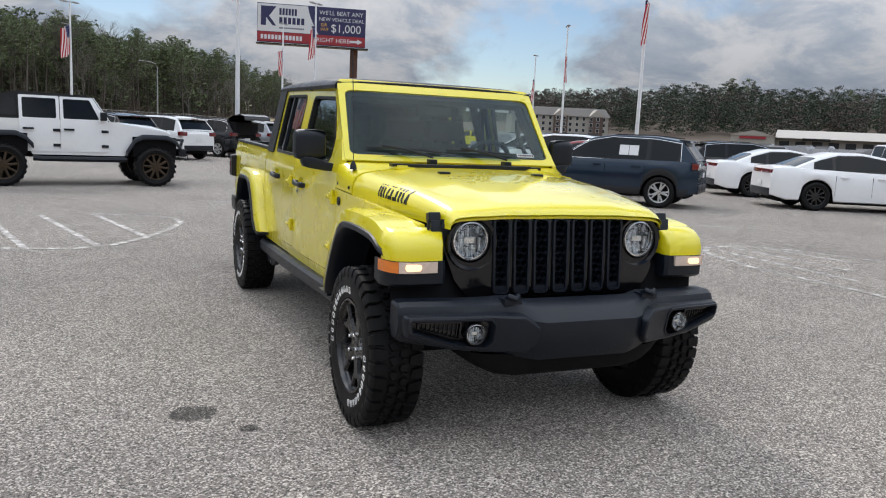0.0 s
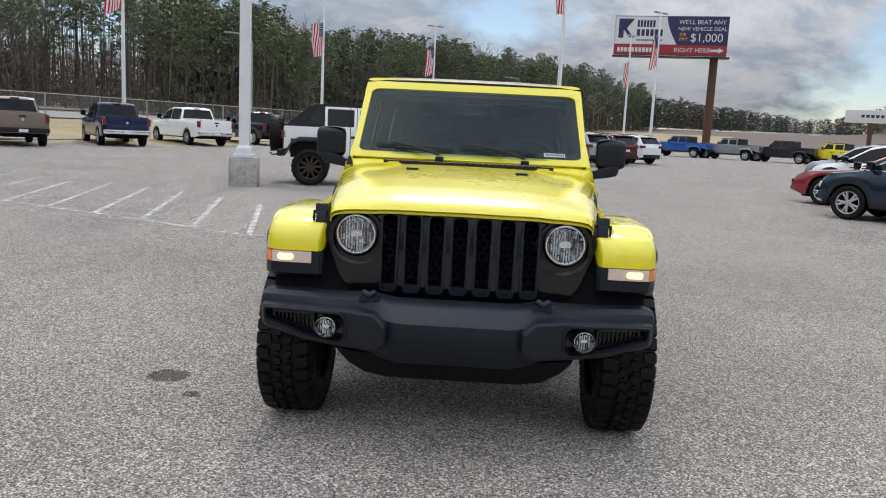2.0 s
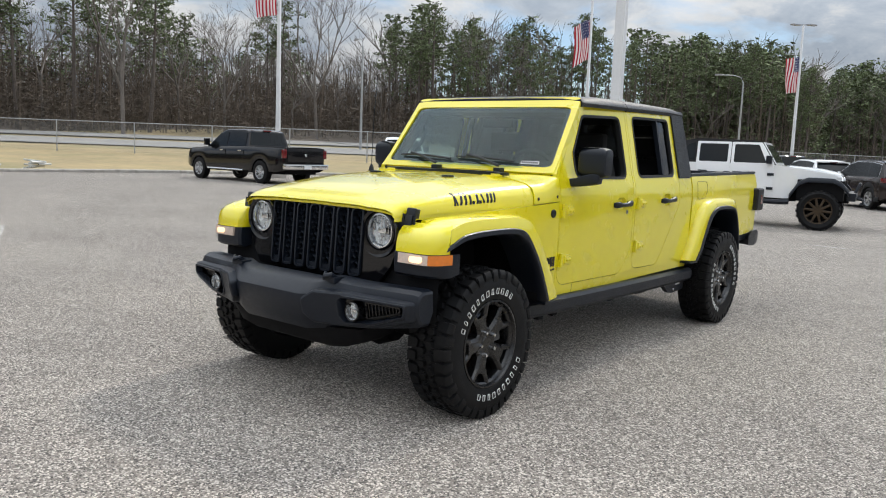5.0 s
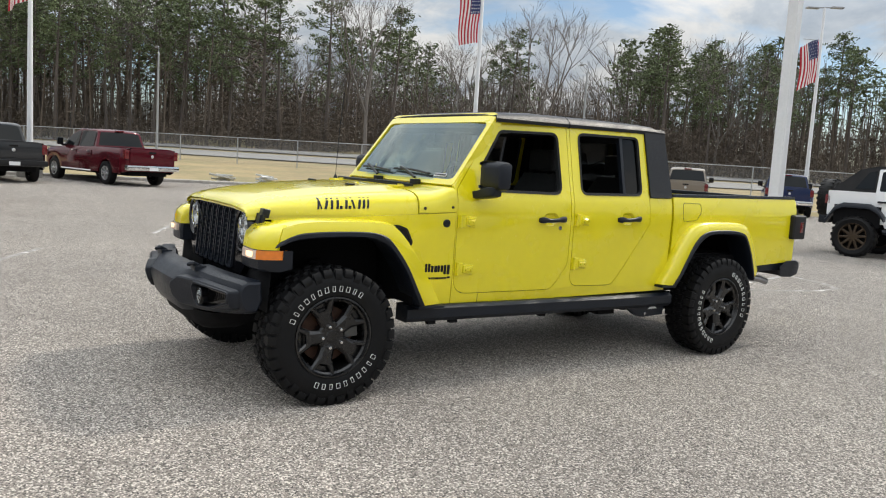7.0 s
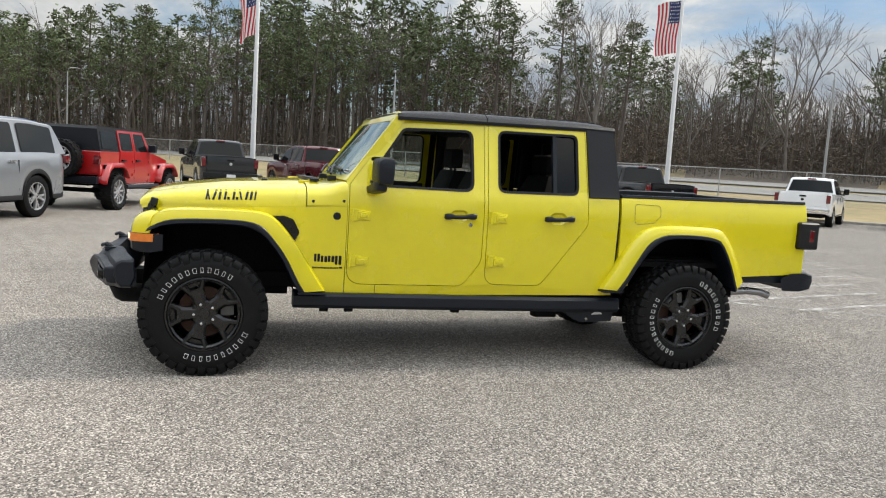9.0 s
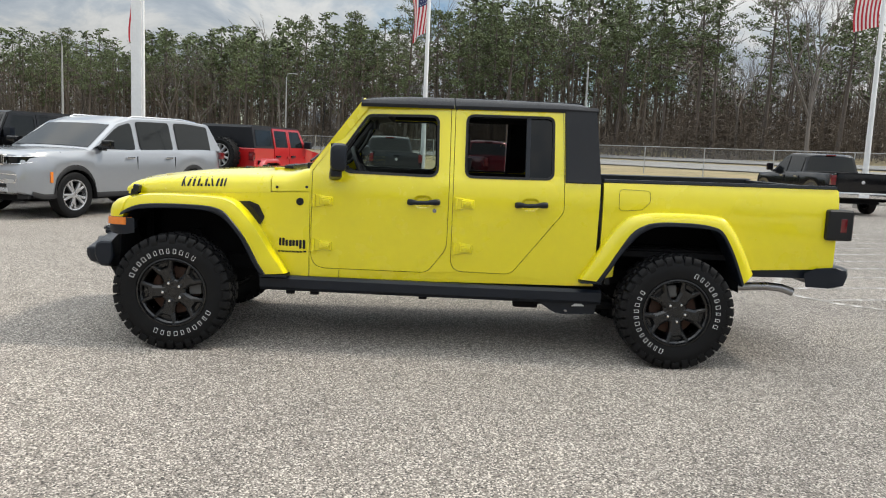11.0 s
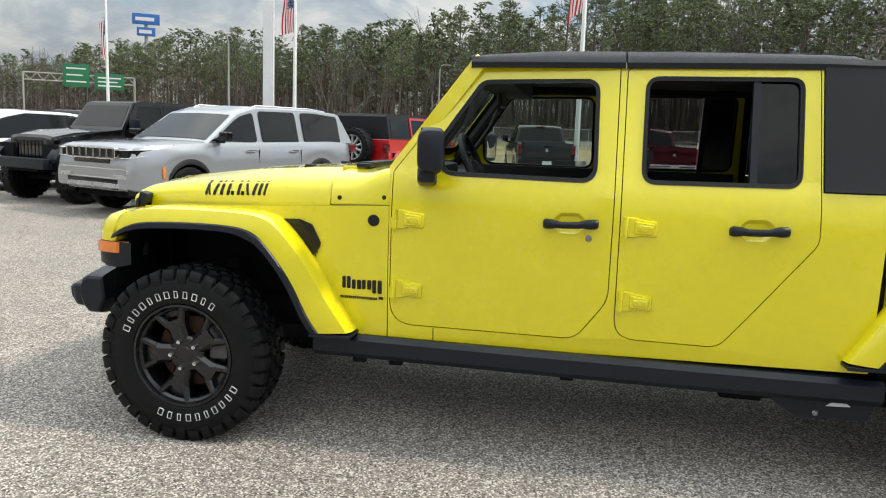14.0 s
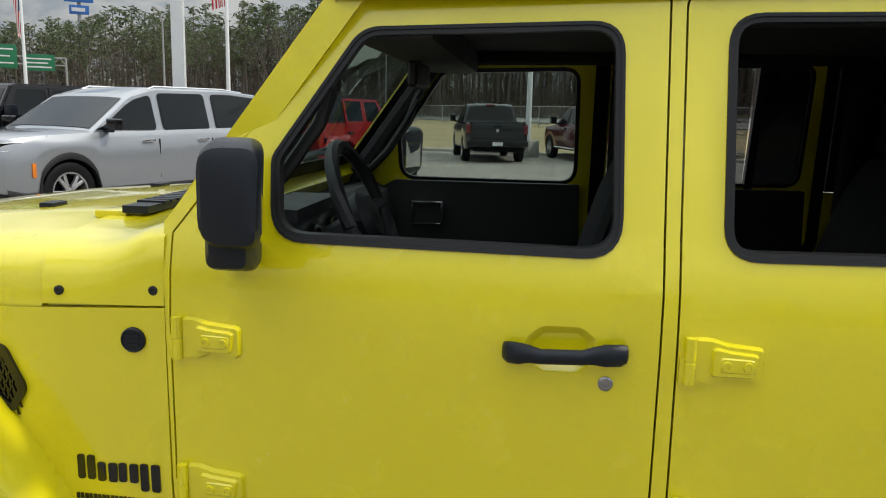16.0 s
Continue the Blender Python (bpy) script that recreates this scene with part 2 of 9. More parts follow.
def asphalt(name, base, chips, dark):
    """Worn parking-lot asphalt with exposed stone chips, stains and seams of wear."""
    m = bpy.data.materials.new(name)
    m.use_nodes = True
    nt = m.node_tree
    b = nt.nodes["Principled BSDF"]
    b.inputs["Roughness"].default_value = 0.85
    b.inputs["Diffuse Roughness"].default_value = 1.0
    b.inputs["Specular IOR Level"].default_value = 0.3
    co = nt.nodes.new("ShaderNodeTexCoord")
    vor = nd(nt, "ShaderNodeTexVoronoi", Scale=128.0, Randomness=1.0)
    vor2 = nd(nt, "ShaderNodeTexVoronoi", Scale=190.0, Randomness=1.0)
    big = nd(nt, "ShaderNodeTexNoise", Scale=0.35, Detail=7.0, Roughness=0.62)
    mid = nd(nt, "ShaderNodeTexNoise", Scale=3.2, Detail=6.0, Roughness=0.65)
    for n in (vor, vor2, big, mid):
        nt.links.new(co.outputs["Object"], n.inputs["Vector"])

    def ramp(fac, stops):
        r = nt.nodes.new("ShaderNodeValToRGB")
        while len(r.color_ramp.elements) < len(stops):
            r.color_ramp.elements.new(0.5)
        for e, (p, c) in zip(r.color_ramp.elements, stops):
            e.position, e.color = p, (*c, 1)
        nt.links.new(fac, r.inputs[0])
        return r.outputs[0]

    def mixc(kind, fac, c1, c2):
        x = nt.nodes.new("ShaderNodeMixRGB")
        x.blend_type = kind
        x.inputs[0].default_value = fac
        nt.links.new(c1, x.inputs[1])
        nt.links.new(c2, x.inputs[2])
        return x.outputs[0]

    sep = nt.nodes.new("ShaderNodeSeparateColor")
    nt.links.new(vor.outputs["Color"], sep.inputs[0])
    sep2 = nt.nodes.new("ShaderNodeSeparateColor")
    nt.links.new(vor2.outputs["Color"], sep2.inputs[0])
    c1 = ramp(sep.outputs[0], [(0.0, dark), (0.15, dark), (0.34, base), (0.70, base), (0.88, chips), (1.0, chips)])
    c2 = ramp(sep2.outputs[1], [(0.0, dark), (0.45, base), (0.8, base), (1.0, chips)])
    c = mixc("MIX", 0.24, c1, c2)
    tone = ramp(big.outputs["Fac"], [(0.30, (0.80, 0.80, 0.81)), (0.55, (1.0, 1.0, 1.0)), (0.75, (1.12, 1.11, 1.10))])
    tone2 = ramp(mid.outputs["Fac"], [(0.30, (0.90, 0.90, 0.90)), (0.6, (1.03, 1.03, 1.03))])
    c = mixc("MULTIPLY", 1.0, c, tone)
    c = mixc("MULTIPLY", 1.0, c, tone2)
    nt.links.new(c, b.inputs["Base Color"])
    bp = nt.nodes.new("ShaderNodeBump")
    bp.inputs["Strength"].default_value, bp.inputs["Distance"].default_value = 0.7, 0.005
    nt.links.new(vor.outputs["Distance"], bp.inputs["Height"])
    bp.invert = True
    nt.links.new(bp.outputs[0], b.inputs["Normal"])
    return m


def emit(name, color, strength):
    m = bpy.data.materials.new(name)
    m.use_nodes = True
    b = m.node_tree.nodes["Principled BSDF"]
    b.inputs["Base Color"].default_value = (*color, 1)
    b.inputs["Emission Color"].default_value = (*color, 1)
    b.inputs["Emission Strength"].default_value = strength
    b.inputs["Roughness"].default_value = 0.2
    return m


YELLOW = paint("yellow_paint", (0.755, 0.652, 0.004), rough=0.28)
# the blue in this black base colour paints in the cool cast of shade
BLACKP = mat("black_plastic", (0.0066, 0.0094, 0.0155), rough=0.38, spec=0.34, var=0.15, scale=3, bump=0.2, bscale=500)
BLACKG = mat("gloss_black", (0.004, 0.004, 0.005), rough=0.12, var=0.1, coat=0.35, spec=0.3)
TRIM = mat("dark_trim", (0.012, 0.012, 0.013), rough=0.45, var=0.1, spec=0.3)
HARDTOP = mat("hardtop_black", (0.012, 0.013, 0.016), rough=0.38, var=0.1, bump=0.35, bscale=350, spec=0.28)
RUBBER = mat("tyre_rubber", (0.0045, 0.0046, 0.0052), rough=0.55, spec=0.22, var=0.25, scale=9, bump=0.2, bscale=160, dirt=((0.015, 0.014, 0.013), 0.55, 0.9, 14))
LETTER = mat("white_rubber", (0.78, 0.78, 0.76), rough=0.7, var=0.05)
RIMB = mat("black_rim", (0.006, 0.006, 0.0065), rough=0.26, var=0.1, spec=0.6)
STEEL = mat("steel", (0.33, 0.33, 0.34), rough=0.3, metal=1.0, var=0.1)
CHROME = mat("chrome", (0.8, 0.8, 0.8), rough=0.08, metal=1.0, var=0.03)
IRON = mat("cast_iron", (0.10, 0.098, 0.095), rough=0.6, var=0.2, scale=30)
RUST = mat("brake_rust", (0.060, 0.026, 0.014), rough=0.7, var=0.3, scale=20)
CLOTH = mat("black_cloth", (0.012, 0.012, 0.013), rough=0.9, var=0.2, scale=30, bump=0.4, bscale=300)
SLOT_SHADE = mat("black_void", (0.002, 0.002, 0.002), rough=0.9, spec=0.1)
INNER = mat("dark_inner", (0.007, 0.007, 0.008), rough=0.8, var=0.2, spec=0.15)
CABIN = mat("black_cabin_plastic", (0.013, 0.013, 0.014), rough=0.55, var=0.15, scale=8, bump=0.2, bscale=300)
LINER = mat("grey_headliner", (0.045, 0.044, 0.043), rough=0.9, var=0.1, scale=12)
PANE = glass("clear_pane", (0.74, 0.80, 0.77), 0.02)
WSHIELD = glass("windscreen_pane", (0.50, 0.60, 0.56), 0.0, 1.36, 3.2, (0.86, 1.0, 1.0))
SMOKED = glass("smoked_pane", (0.07, 0.075, 0.085), 0.0, 1.38)
TINTED = glass("tinted_pane", (0.50, 0.51, 0.51), 0.0)
PRIVACY = glass("privacy_pane", (0.10, 0.105, 0.105), 0.0)
CARGLASS = mat("car_glass", (0.008, 0.010, 0.011), rough=0.03, var=0.05, spec=0.28)
LENS = glass("lamp_lens", (0.93, 0.95, 0.95), 0.03)
AMBER = mat("amber_lens", (0.75, 0.20, 0.015), rough=0.15, var=0.1, coat=0.8)
SIGNAL_ON = emit("lit_signal", (1.0, 0.72, 0.43), 0.95)
LAMPDARK = mat("lamp_bowl", (0.42, 0.43, 0.45), rough=0.12, metal=1.0, var=0.2, scale=30)
SILVER = mat("lamp_silver", (0.90, 0.91, 0.93), rough=0.25, metal=0.35, var=0.1, scale=40)
# opaque signal lens; the lit bulb's warm glow is put into its base colour
GLOWLENS = mat("clear_lens", (0.66, 0.52, 0.43), rough=0.12, var=0.14, scale=14, coat=0.8)
REDL = mat("red_lens", (0.13, 0.004, 0.006), rough=0.12, var=0.1, coat=0.9)
WHITE = mat("white_paint", (0.76, 0.76, 0.75), rough=0.4, var=0.04, dirt=((0.5, 0.48, 0.44), 0.62, 0.9, 1.2))
PLATE = mat("plate_white", (0.70, 0.71, 0.72), rough=0.4)

# ---- ground ----
FENCE = [(-150, -75), (-105, -35), (-72, 2), (-49, 21), (-33.2, 33.8), (-26.5, 43), (-17.0, 72), (-4, 108), (18, 150), (60, 210)]
KERB = [(-60, -62), (-42, -28), (-34, -12), (-30.4, -3), (-28.6, 3), (-27.4, 9), (-27.2, 14), (-25.0, 22), (-21.6, 29), (-17.6, 38), (-12.5, 50), (-5, 68), (1.5, 84)]
_fx = np.array(FENCE, float)


def beyond_fence(x, y):
    """Signed distance past the fence line, positive on the highway's side."""
    best, sg = 1e9, 1
    for a, b in zip(_fx, _fx[1:]):
        d = b - a
        t = max(0.0, min(1.0, ((x - a[0]) * d[0] + (y - a[1]) * d[1]) / d.dot(d)))
        q = a + d * t
        r = math.hypot(x - q[0], y - q[1])
        if r < best:
            best = r
            sg = 1 if d[0] * (y - a[1]) - d[1] * (x - a[0]) > 0 else -1
    return best * sg


rise = table([-14, -6, 0, 10, 14, 40, 44, 52, 90, 200, 600], [0.0, 0.20, 0.45, 0.62, 0.70, 1.75, 1.9, 3.2, 4.6, 6, 12])


hill = table([-75, -51, -42, -37, -30, -25, -21, -20], [10, 17, 20, 15, 12, 6, 1, 0])


def ground_z(x, y):
    d = beyond_fence(x, y)
    z = rise(d) if d > -14 else 0.0
    r = math.hypot(x, y)
    az = math.degrees(math.atan2(-x, y))
    if d < 0 and r > 90:
        z = max(z, 0.012 * (r - 90))
        if -75 < az < -20 and r > 260:
            z += hill(az) * min(1, (r - 260) / 200) ** 1.2
    return z


GRASS = mat("dry_grass", (0.265, 0.205, 0.105), rough=0.95, var=0.25, scale=0.25, bump=0.8, bscale=30, dirt=((0.14, 0.14, 0.06), 0.45, 0.75, 0.15))
LOT = asphalt("lot_asphalt", (0.245, 0.218, 0.190), (0.74, 0.675, 0.60), (0.034, 0.032, 0.030))
ROADM = mat("highway_concrete", (0.21, 0.205, 0.195), rough=0.9, var=0.12, scale=0.3, bump=0.2, bscale=40)
CONCRETE = mat("concrete", (0.36, 0.34, 0.31), rough=0.9, var=0.25, scale=4, bump=0.5, bscale=90, dirt=((0.16, 0.15, 0.13), 0.5, 0.75, 5))
FADED = mat("faded_white_line", (0.50, 0.485, 0.46), rough=0.85, var=0.15, scale=20, dirt=((0.235, 0.22, 0.20), 0.40, 0.52, 7))
LINE = mat("worn_white_line", (0.60, 0.585, 0.56), rough=0.85, var=0.15, scale=20, dirt=((0.23, 0.215, 0.20), 0.36, 0.54, 9))

bm = NB()
rad = [0, 20, 35, 45, 52, 58, 64, 70, 76, 84, 92, 102, 115, 130, 150, 180, 220, 270, 330, 400, 480, 600, 900, 1500, 3000]
na = 144
rows = []
for r in rad:
    row = []
    for k in range(na):
        a = 2 * math.pi * k / na
        x, y = r * math.cos(a), r * math.sin(a)
        row.append(bm.verts.new((x, y, ground_z(x, y) - (0.05 if beyond_fence(x, y) < -10 else 0.0))))
    rows.append(row)
for a, b in zip(rows[1:], rows[2:]):
    for k in range(na):
        j = (k + 1) % na
        bm.faces.new((a[k], a[j], b[j], b[k]))
for v in rows[0][1:]:
    bm.verts.remove(v)
for k in range(na):
    bm.faces.new((rows[0][0], rows[1][k], rows[1][(k + 1) % na]))
# litter colour lifted to include the haze over the distant woods
LITTER = mat("leaf_litter", (0.092, 0.070, 0.051), rough=0.95, var=0.3, scale=0.4, bump=0.6, bscale=20)
ground = part("ground", bm, GRASS, None, smooth=60)
ground.data.materials.append(LITTER)
for f in ground.data.polygons:
    if beyond_fence(f.center.x, f.center.y) > 46 or (f.center.y < 0 and math.hypot(f.center.x, f.center.y) > 175) or (beyond_fence(f.center.x, f.center.y) < -10 and math.hypot(f.center.x, f.center.y) > 150):
        f.material_index = 1
tagged(ground, "dry tan winter grass over gently rising ground", "ground", kind="structure")

bm = NB()
lot = KERB + [(40, 92), (120, 96), (190, 40), (190, -90), (-40, -90)]
vs = [bm.verts.new((x, y, 0.0)) for x, y in lot]
es = [bm.edges.new((vs[i], vs[(i + 1) % len(vs)])) for i in range(len(vs))]
bmesh.ops.triangle_fill(bm, edges=es, use_beauty=True)
tagged(part("parking_lot", bm, LOT, None, smooth=0), "worn grey asphalt car park with exposed stone chips", "pavement", kind="structure")

# kerb along the grass
bm = NB()
kp = [Vector((x, y, 0)) for x, y in KERB]
rings = []
for i, p in enumerate(kp):
    d = (kp[min(i + 1, len(kp) - 1)] - kp[max(i - 1, 0)]).normalized()
    n = Vector((-d.y, d.x, 0))
    rings.append([p + n * a + Vector((0, 0, b)) for a, b in ((0.0, -0.05), (0.0, 0.10), (0.03, 0.13), (0.30, 0.13), (0.30, -0.05))])
add_loft(bm, rings)
tagged(part("kerb", bm, CONCRETE, None), "weathered concrete kerb between car park and grass", "kerb", kind="structure")

# highway strips
def strip(name, d0, d1, dz, m, label, cat):
    bm = NB()
    pts = [Vector((x, y, 0)) for x, y in FENCE]
    dense = []
    for a, b in zip(pts, pts[1:]):
        for k in range(6):
            dense.append(a.lerp(b, k / 6))
    dense.append(pts[-1])
    rows = []
    for i, p in enumerate(dense):
        d = (dense[min(i + 2, len(dense) - 1)] - dense[max(i - 2, 0)]).normalized()
        n = Vector((-d.y, d.x, 0))
        row = []
        for k in range(4):
            q = p + n * (d0 + (d1 - d0) * k / 3)
            row.append((q.x, q.y, rise(d0 + (d1 - d0) * k / 3) + dz))
        rows.append(row)
    add_loft(bm, rows, cap=False, closed=False)
    return tagged(part(name, bm, m, None), label, cat, kind="structure")


strip("road_near", 14, 25, 0.12, ROADM, "pale concrete highway carriageway beyond the fence", "road")
strip("road_far", 30, 40, 0.14, ROADM, "pale concrete highway carriageway beyond the median", "road")

# painted lines
def paint_line(p, q, w=0.082):
    p, q = Vector((*p, 0)), Vector((*q, 0))
    d = (q - p).normalized()
    n = Vector((-d.y, d.x, 0)) * (w / 2)
    bm = NB()
    vs = [bm.verts.new(v + Vector((0, 0, 0.005))) for v in (p - n, q - n, q + n, p + n)]
    bm.faces.new(vs)
    tagged(part("painted_line", bm, LINE, None, smooth=0), "worn white painted line on asphalt", "road marking", "parking lines", "structure")


# stains
def stain(x, y, rx, ry, seed, m):
    rnd = random.Random(seed)
    bm = NB()
    vs = [bm.verts.new((x + rx * math.cos(a) * rnd.uniform(0.72, 1.12), y + ry * math.sin(a) * rnd.uniform(0.72, 1.12), 0.004)) for a in [2 * math.pi * k / 48 for k in range(48)]]
    bm.faces.new(vs)
    tagged(part("oil_stain", bm, m, None, smooth=0), "dark oil stain soaked into asphalt", "stain", kind="structure")


STAIN = asphalt("stained_asphalt", (0.080, 0.072, 0.064), (0.24, 0.22, 0.195), (0.022, 0.021, 0.020))
stain_nodes = STAIN.node_tree.nodes
soak = nd(STAIN.node_tree, "ShaderNodeTexNoise", Scale=95.0, Detail=3.0, Roughness=0.6)
gate = stain_nodes.new("ShaderNodeMath")
gate.operation = "LESS_THAN"
gate.inputs[1].default_value = 0.56
stain_co = stain_nodes.new("ShaderNodeTexCoord")
STAIN.node_tree.links.new(stain_co.outputs["Object"], soak.inputs["Vector"])
STAIN.node_tree.links.new(soak.outputs["Fac"], gate.inputs[0])
STAIN.node_tree.links.new(gate.outputs[0], stain_nodes["Principled BSDF"].inputs["Alpha"])
stain(-1.64, 0.33, 0.125, 0.115, 3, STAIN)
stain(-1.41, 0.05, 0.05, 0.045, 4, STAIN)

for p, q in (((-6.70, 11.8), (-5.56, 7.2)), ((-5.76, 11.2), (-4.68, 6.86)), ((-4.75, 10.5), (-3.76, 6.38)), ((-3.75, 9.6), (-2.86, 5.96)), ((-2.93, 9.2), (-2.12, 6.04)), ((-2.24, 9.45), (-1.56, 6.75)),
             ((-7.68, 12.2), (-6.55, 7.75)), ((-8.55, 12.2), (-7.52, 8.25)), ((-9.6, 13.0), (-8.55, 8.7)), ((-10.6, 13.6), (-9.5, 9.15)), ((-11.6, 13.7), (-10.5, 9.6)), ((-12.4, 13.6), (-11.4, 10.0)), ((-13.0, 12.3), (-12.6, 10.6)),
             ((6.45, 5.15), (6.55, 3.2)), ((6.0, 4.9), (5.95, 2.6)), ((7.0, 4.9), (7.2, 3.7)), ((7.05, 8.25), (8.95, 7.1)), ((-0.35, 11.45), (0.43, 11.34)), ((-5.35, -1.25), (-6.5, -0.65)), ((-8.3, 1.2), (-9.6, 1.8))):
    paint_line(p, q)


def paint_curve(pts, w=0.09):
    bm = NB()
    pv = [Vector((x, y, 0.006)) for x, y in pts]
    rows = []
    for i, p in enumerate(pv):
        d = (pv[min(i + 1, len(pv) - 1)] - pv[max(i - 1, 0)]).normalized()
        n = Vector((-d.y, d.x, 0)) * (w / 2)
        rows.append([p - n, p + n])
    add_loft(bm, rows, cap=False, closed=False)
    tagged(part("painted_curve", bm, FADED, None, smooth=0), "worn white painted island outline on asphalt", "road marking", "parking lines", "structure")


paint_curve([(-11.0, 9.75), (-8.6, 8.7), (-6.5, 7.7), (-4.6, 6.82), (-3.5, 6.2), (-2.85, 5.92), (-2.35, 5.93), (-1.95, 6.18), (-1.6, 6.7), (-1.22, 7.6), (-1.02, 8.3), (-1.1, 8.85), (-1.45, 9.15), (-2.2, 9.4)])
paint_curve([(5.4, 1.6), (5.42, 2.4), (5.35, 3.7), (5.6, 4.75), (6.06, 5.2), (6.7, 5.3), (7.3, 4.75), (7.8, 3.7), (8.1, 2.8)])

# ---- the yellow pickup: front axle at y = 0, nose towards -y, driver's side at +x ----
truck = root("pickup_truck", pose(0.01, 0, 0), "bright yellow four-door off-road pickup with black hardtop and bumpers", "pickup truck")
side_y = table([-0.4, 0.6, 1.0, 1.9, 2.6, 3.2, 4.7], [0.700, 0.762, 0.775, 0.812, 0.820, 0.820, 0.815])
side_z = table([0.40, 0.55, 0.75, 1.10, 1.20, 1.26, 1.30, 1.80], [-0.030, -0.012, 0.0, 0.004, -0.004, -0.018, -0.030, -0.135])


def sx(y, z):
    return side_y(y) + side_z(z)


CUTS = (0.75, 1.10, 1.20, 1.26, 1.30)


def side_sheet(bm, s, outer, holes=(), out=0.0, thick=0.03, cuts=CUTS):
    return add_sheet(bm, outer, holes, lambda y, z: (s * (sx(y, z) + out), y, z), lambda y, z: (s * (sx(y, z) + out - thick), y, z), cuts)


def grow(lp, d):
    """An outline moved outwards by d (inwards if negative)."""
    n, out = len(lp), []
    area = sum(lp[i - 1][0] * lp[i][1] - lp[i][0] * lp[i - 1][1] for i in range(n))
    sg = 1 if area > 0 else -1
    for i in range(n):
        a, p, b = Vector(lp[i - 1]), Vector(lp[i]), Vector(lp[(i + 1) % n])
        n1, n2 = (p - a), (b - p)
        if n1.length < 1e-6 or n2.length < 1e-6:
            out.append(tuple(p))
            continue
        n1.normalize(), n2.normalize()
        q = (Vector((n1.y, -n1.x)) + Vector((n2.y, -n2.x))) * sg
        q = q / max(0.5, q.length_squared / 2) if q.length > 1e-6 else q
        out.append(tuple(p + q * d))
    return out


DOOR_F = rpoly([(0.921, 0.590, 0.11), (1.742, 0.594, 0.10), (1.869, 0.77, 0.15), (1.870, 1.20), (1.866, 1.748, 0.02), (1.272, 1.748, 0.02), (0.921, 1.270)], 0, 6)
DOOR_R = rpoly([(1.906, 0.612, 0.09), (2.328, 0.608, 0.09), (2.676, 1.06, 0.10), (2.668, 1.30), (2.650, 1.752, 0.02), (1.900, 1.738, 0.02)], 0, 6)
WIN_F = rpoly([(1.125, 1.266, 0.07), (1.795, 1.262, 0.07), (1.785, 1.692, 0.06), (1.287, 1.677, 0.07), (1.118, 1.425, 0.05)], 0, 6)
WIN_R = rpoly([(1.978, 1.268, 0.06), (2.598, 1.277, 0.06), (2.592, 1.714, 0.05), (1.975, 1.706, 0.06)], 0, 6)
CAB = rpoly([(0.912, 0.512), (2.915, 0.545), (2.925, 1.264), (2.678, 1.262), (2.662, 1.765), (1.262, 1.762), (0.898, 1.292), (0.908, 1.12)], 0, 3)


def side_ring(bm, s, loop, a, b, out=0.0, thick=0.03):
    """A frame between an outline grown by a and the same grown by b."""
    lo, li = grow(loop, a), grow(loop, b)
    q = [[bm.verts.new((s * (sx(y, z) + out - d), y, z)) for y, z in lp] for lp in (lo, li) for d in (0.0, thick)]
    n = len(lo)
    for i in range(n):
        j = (i + 1) % n
        for p0, p1 in ((0, 2), (2, 3), (3, 1), (1, 0)):
            bm.faces.new((q[p0][i], q[p0][j], q[p1][j], q[p1][i]))


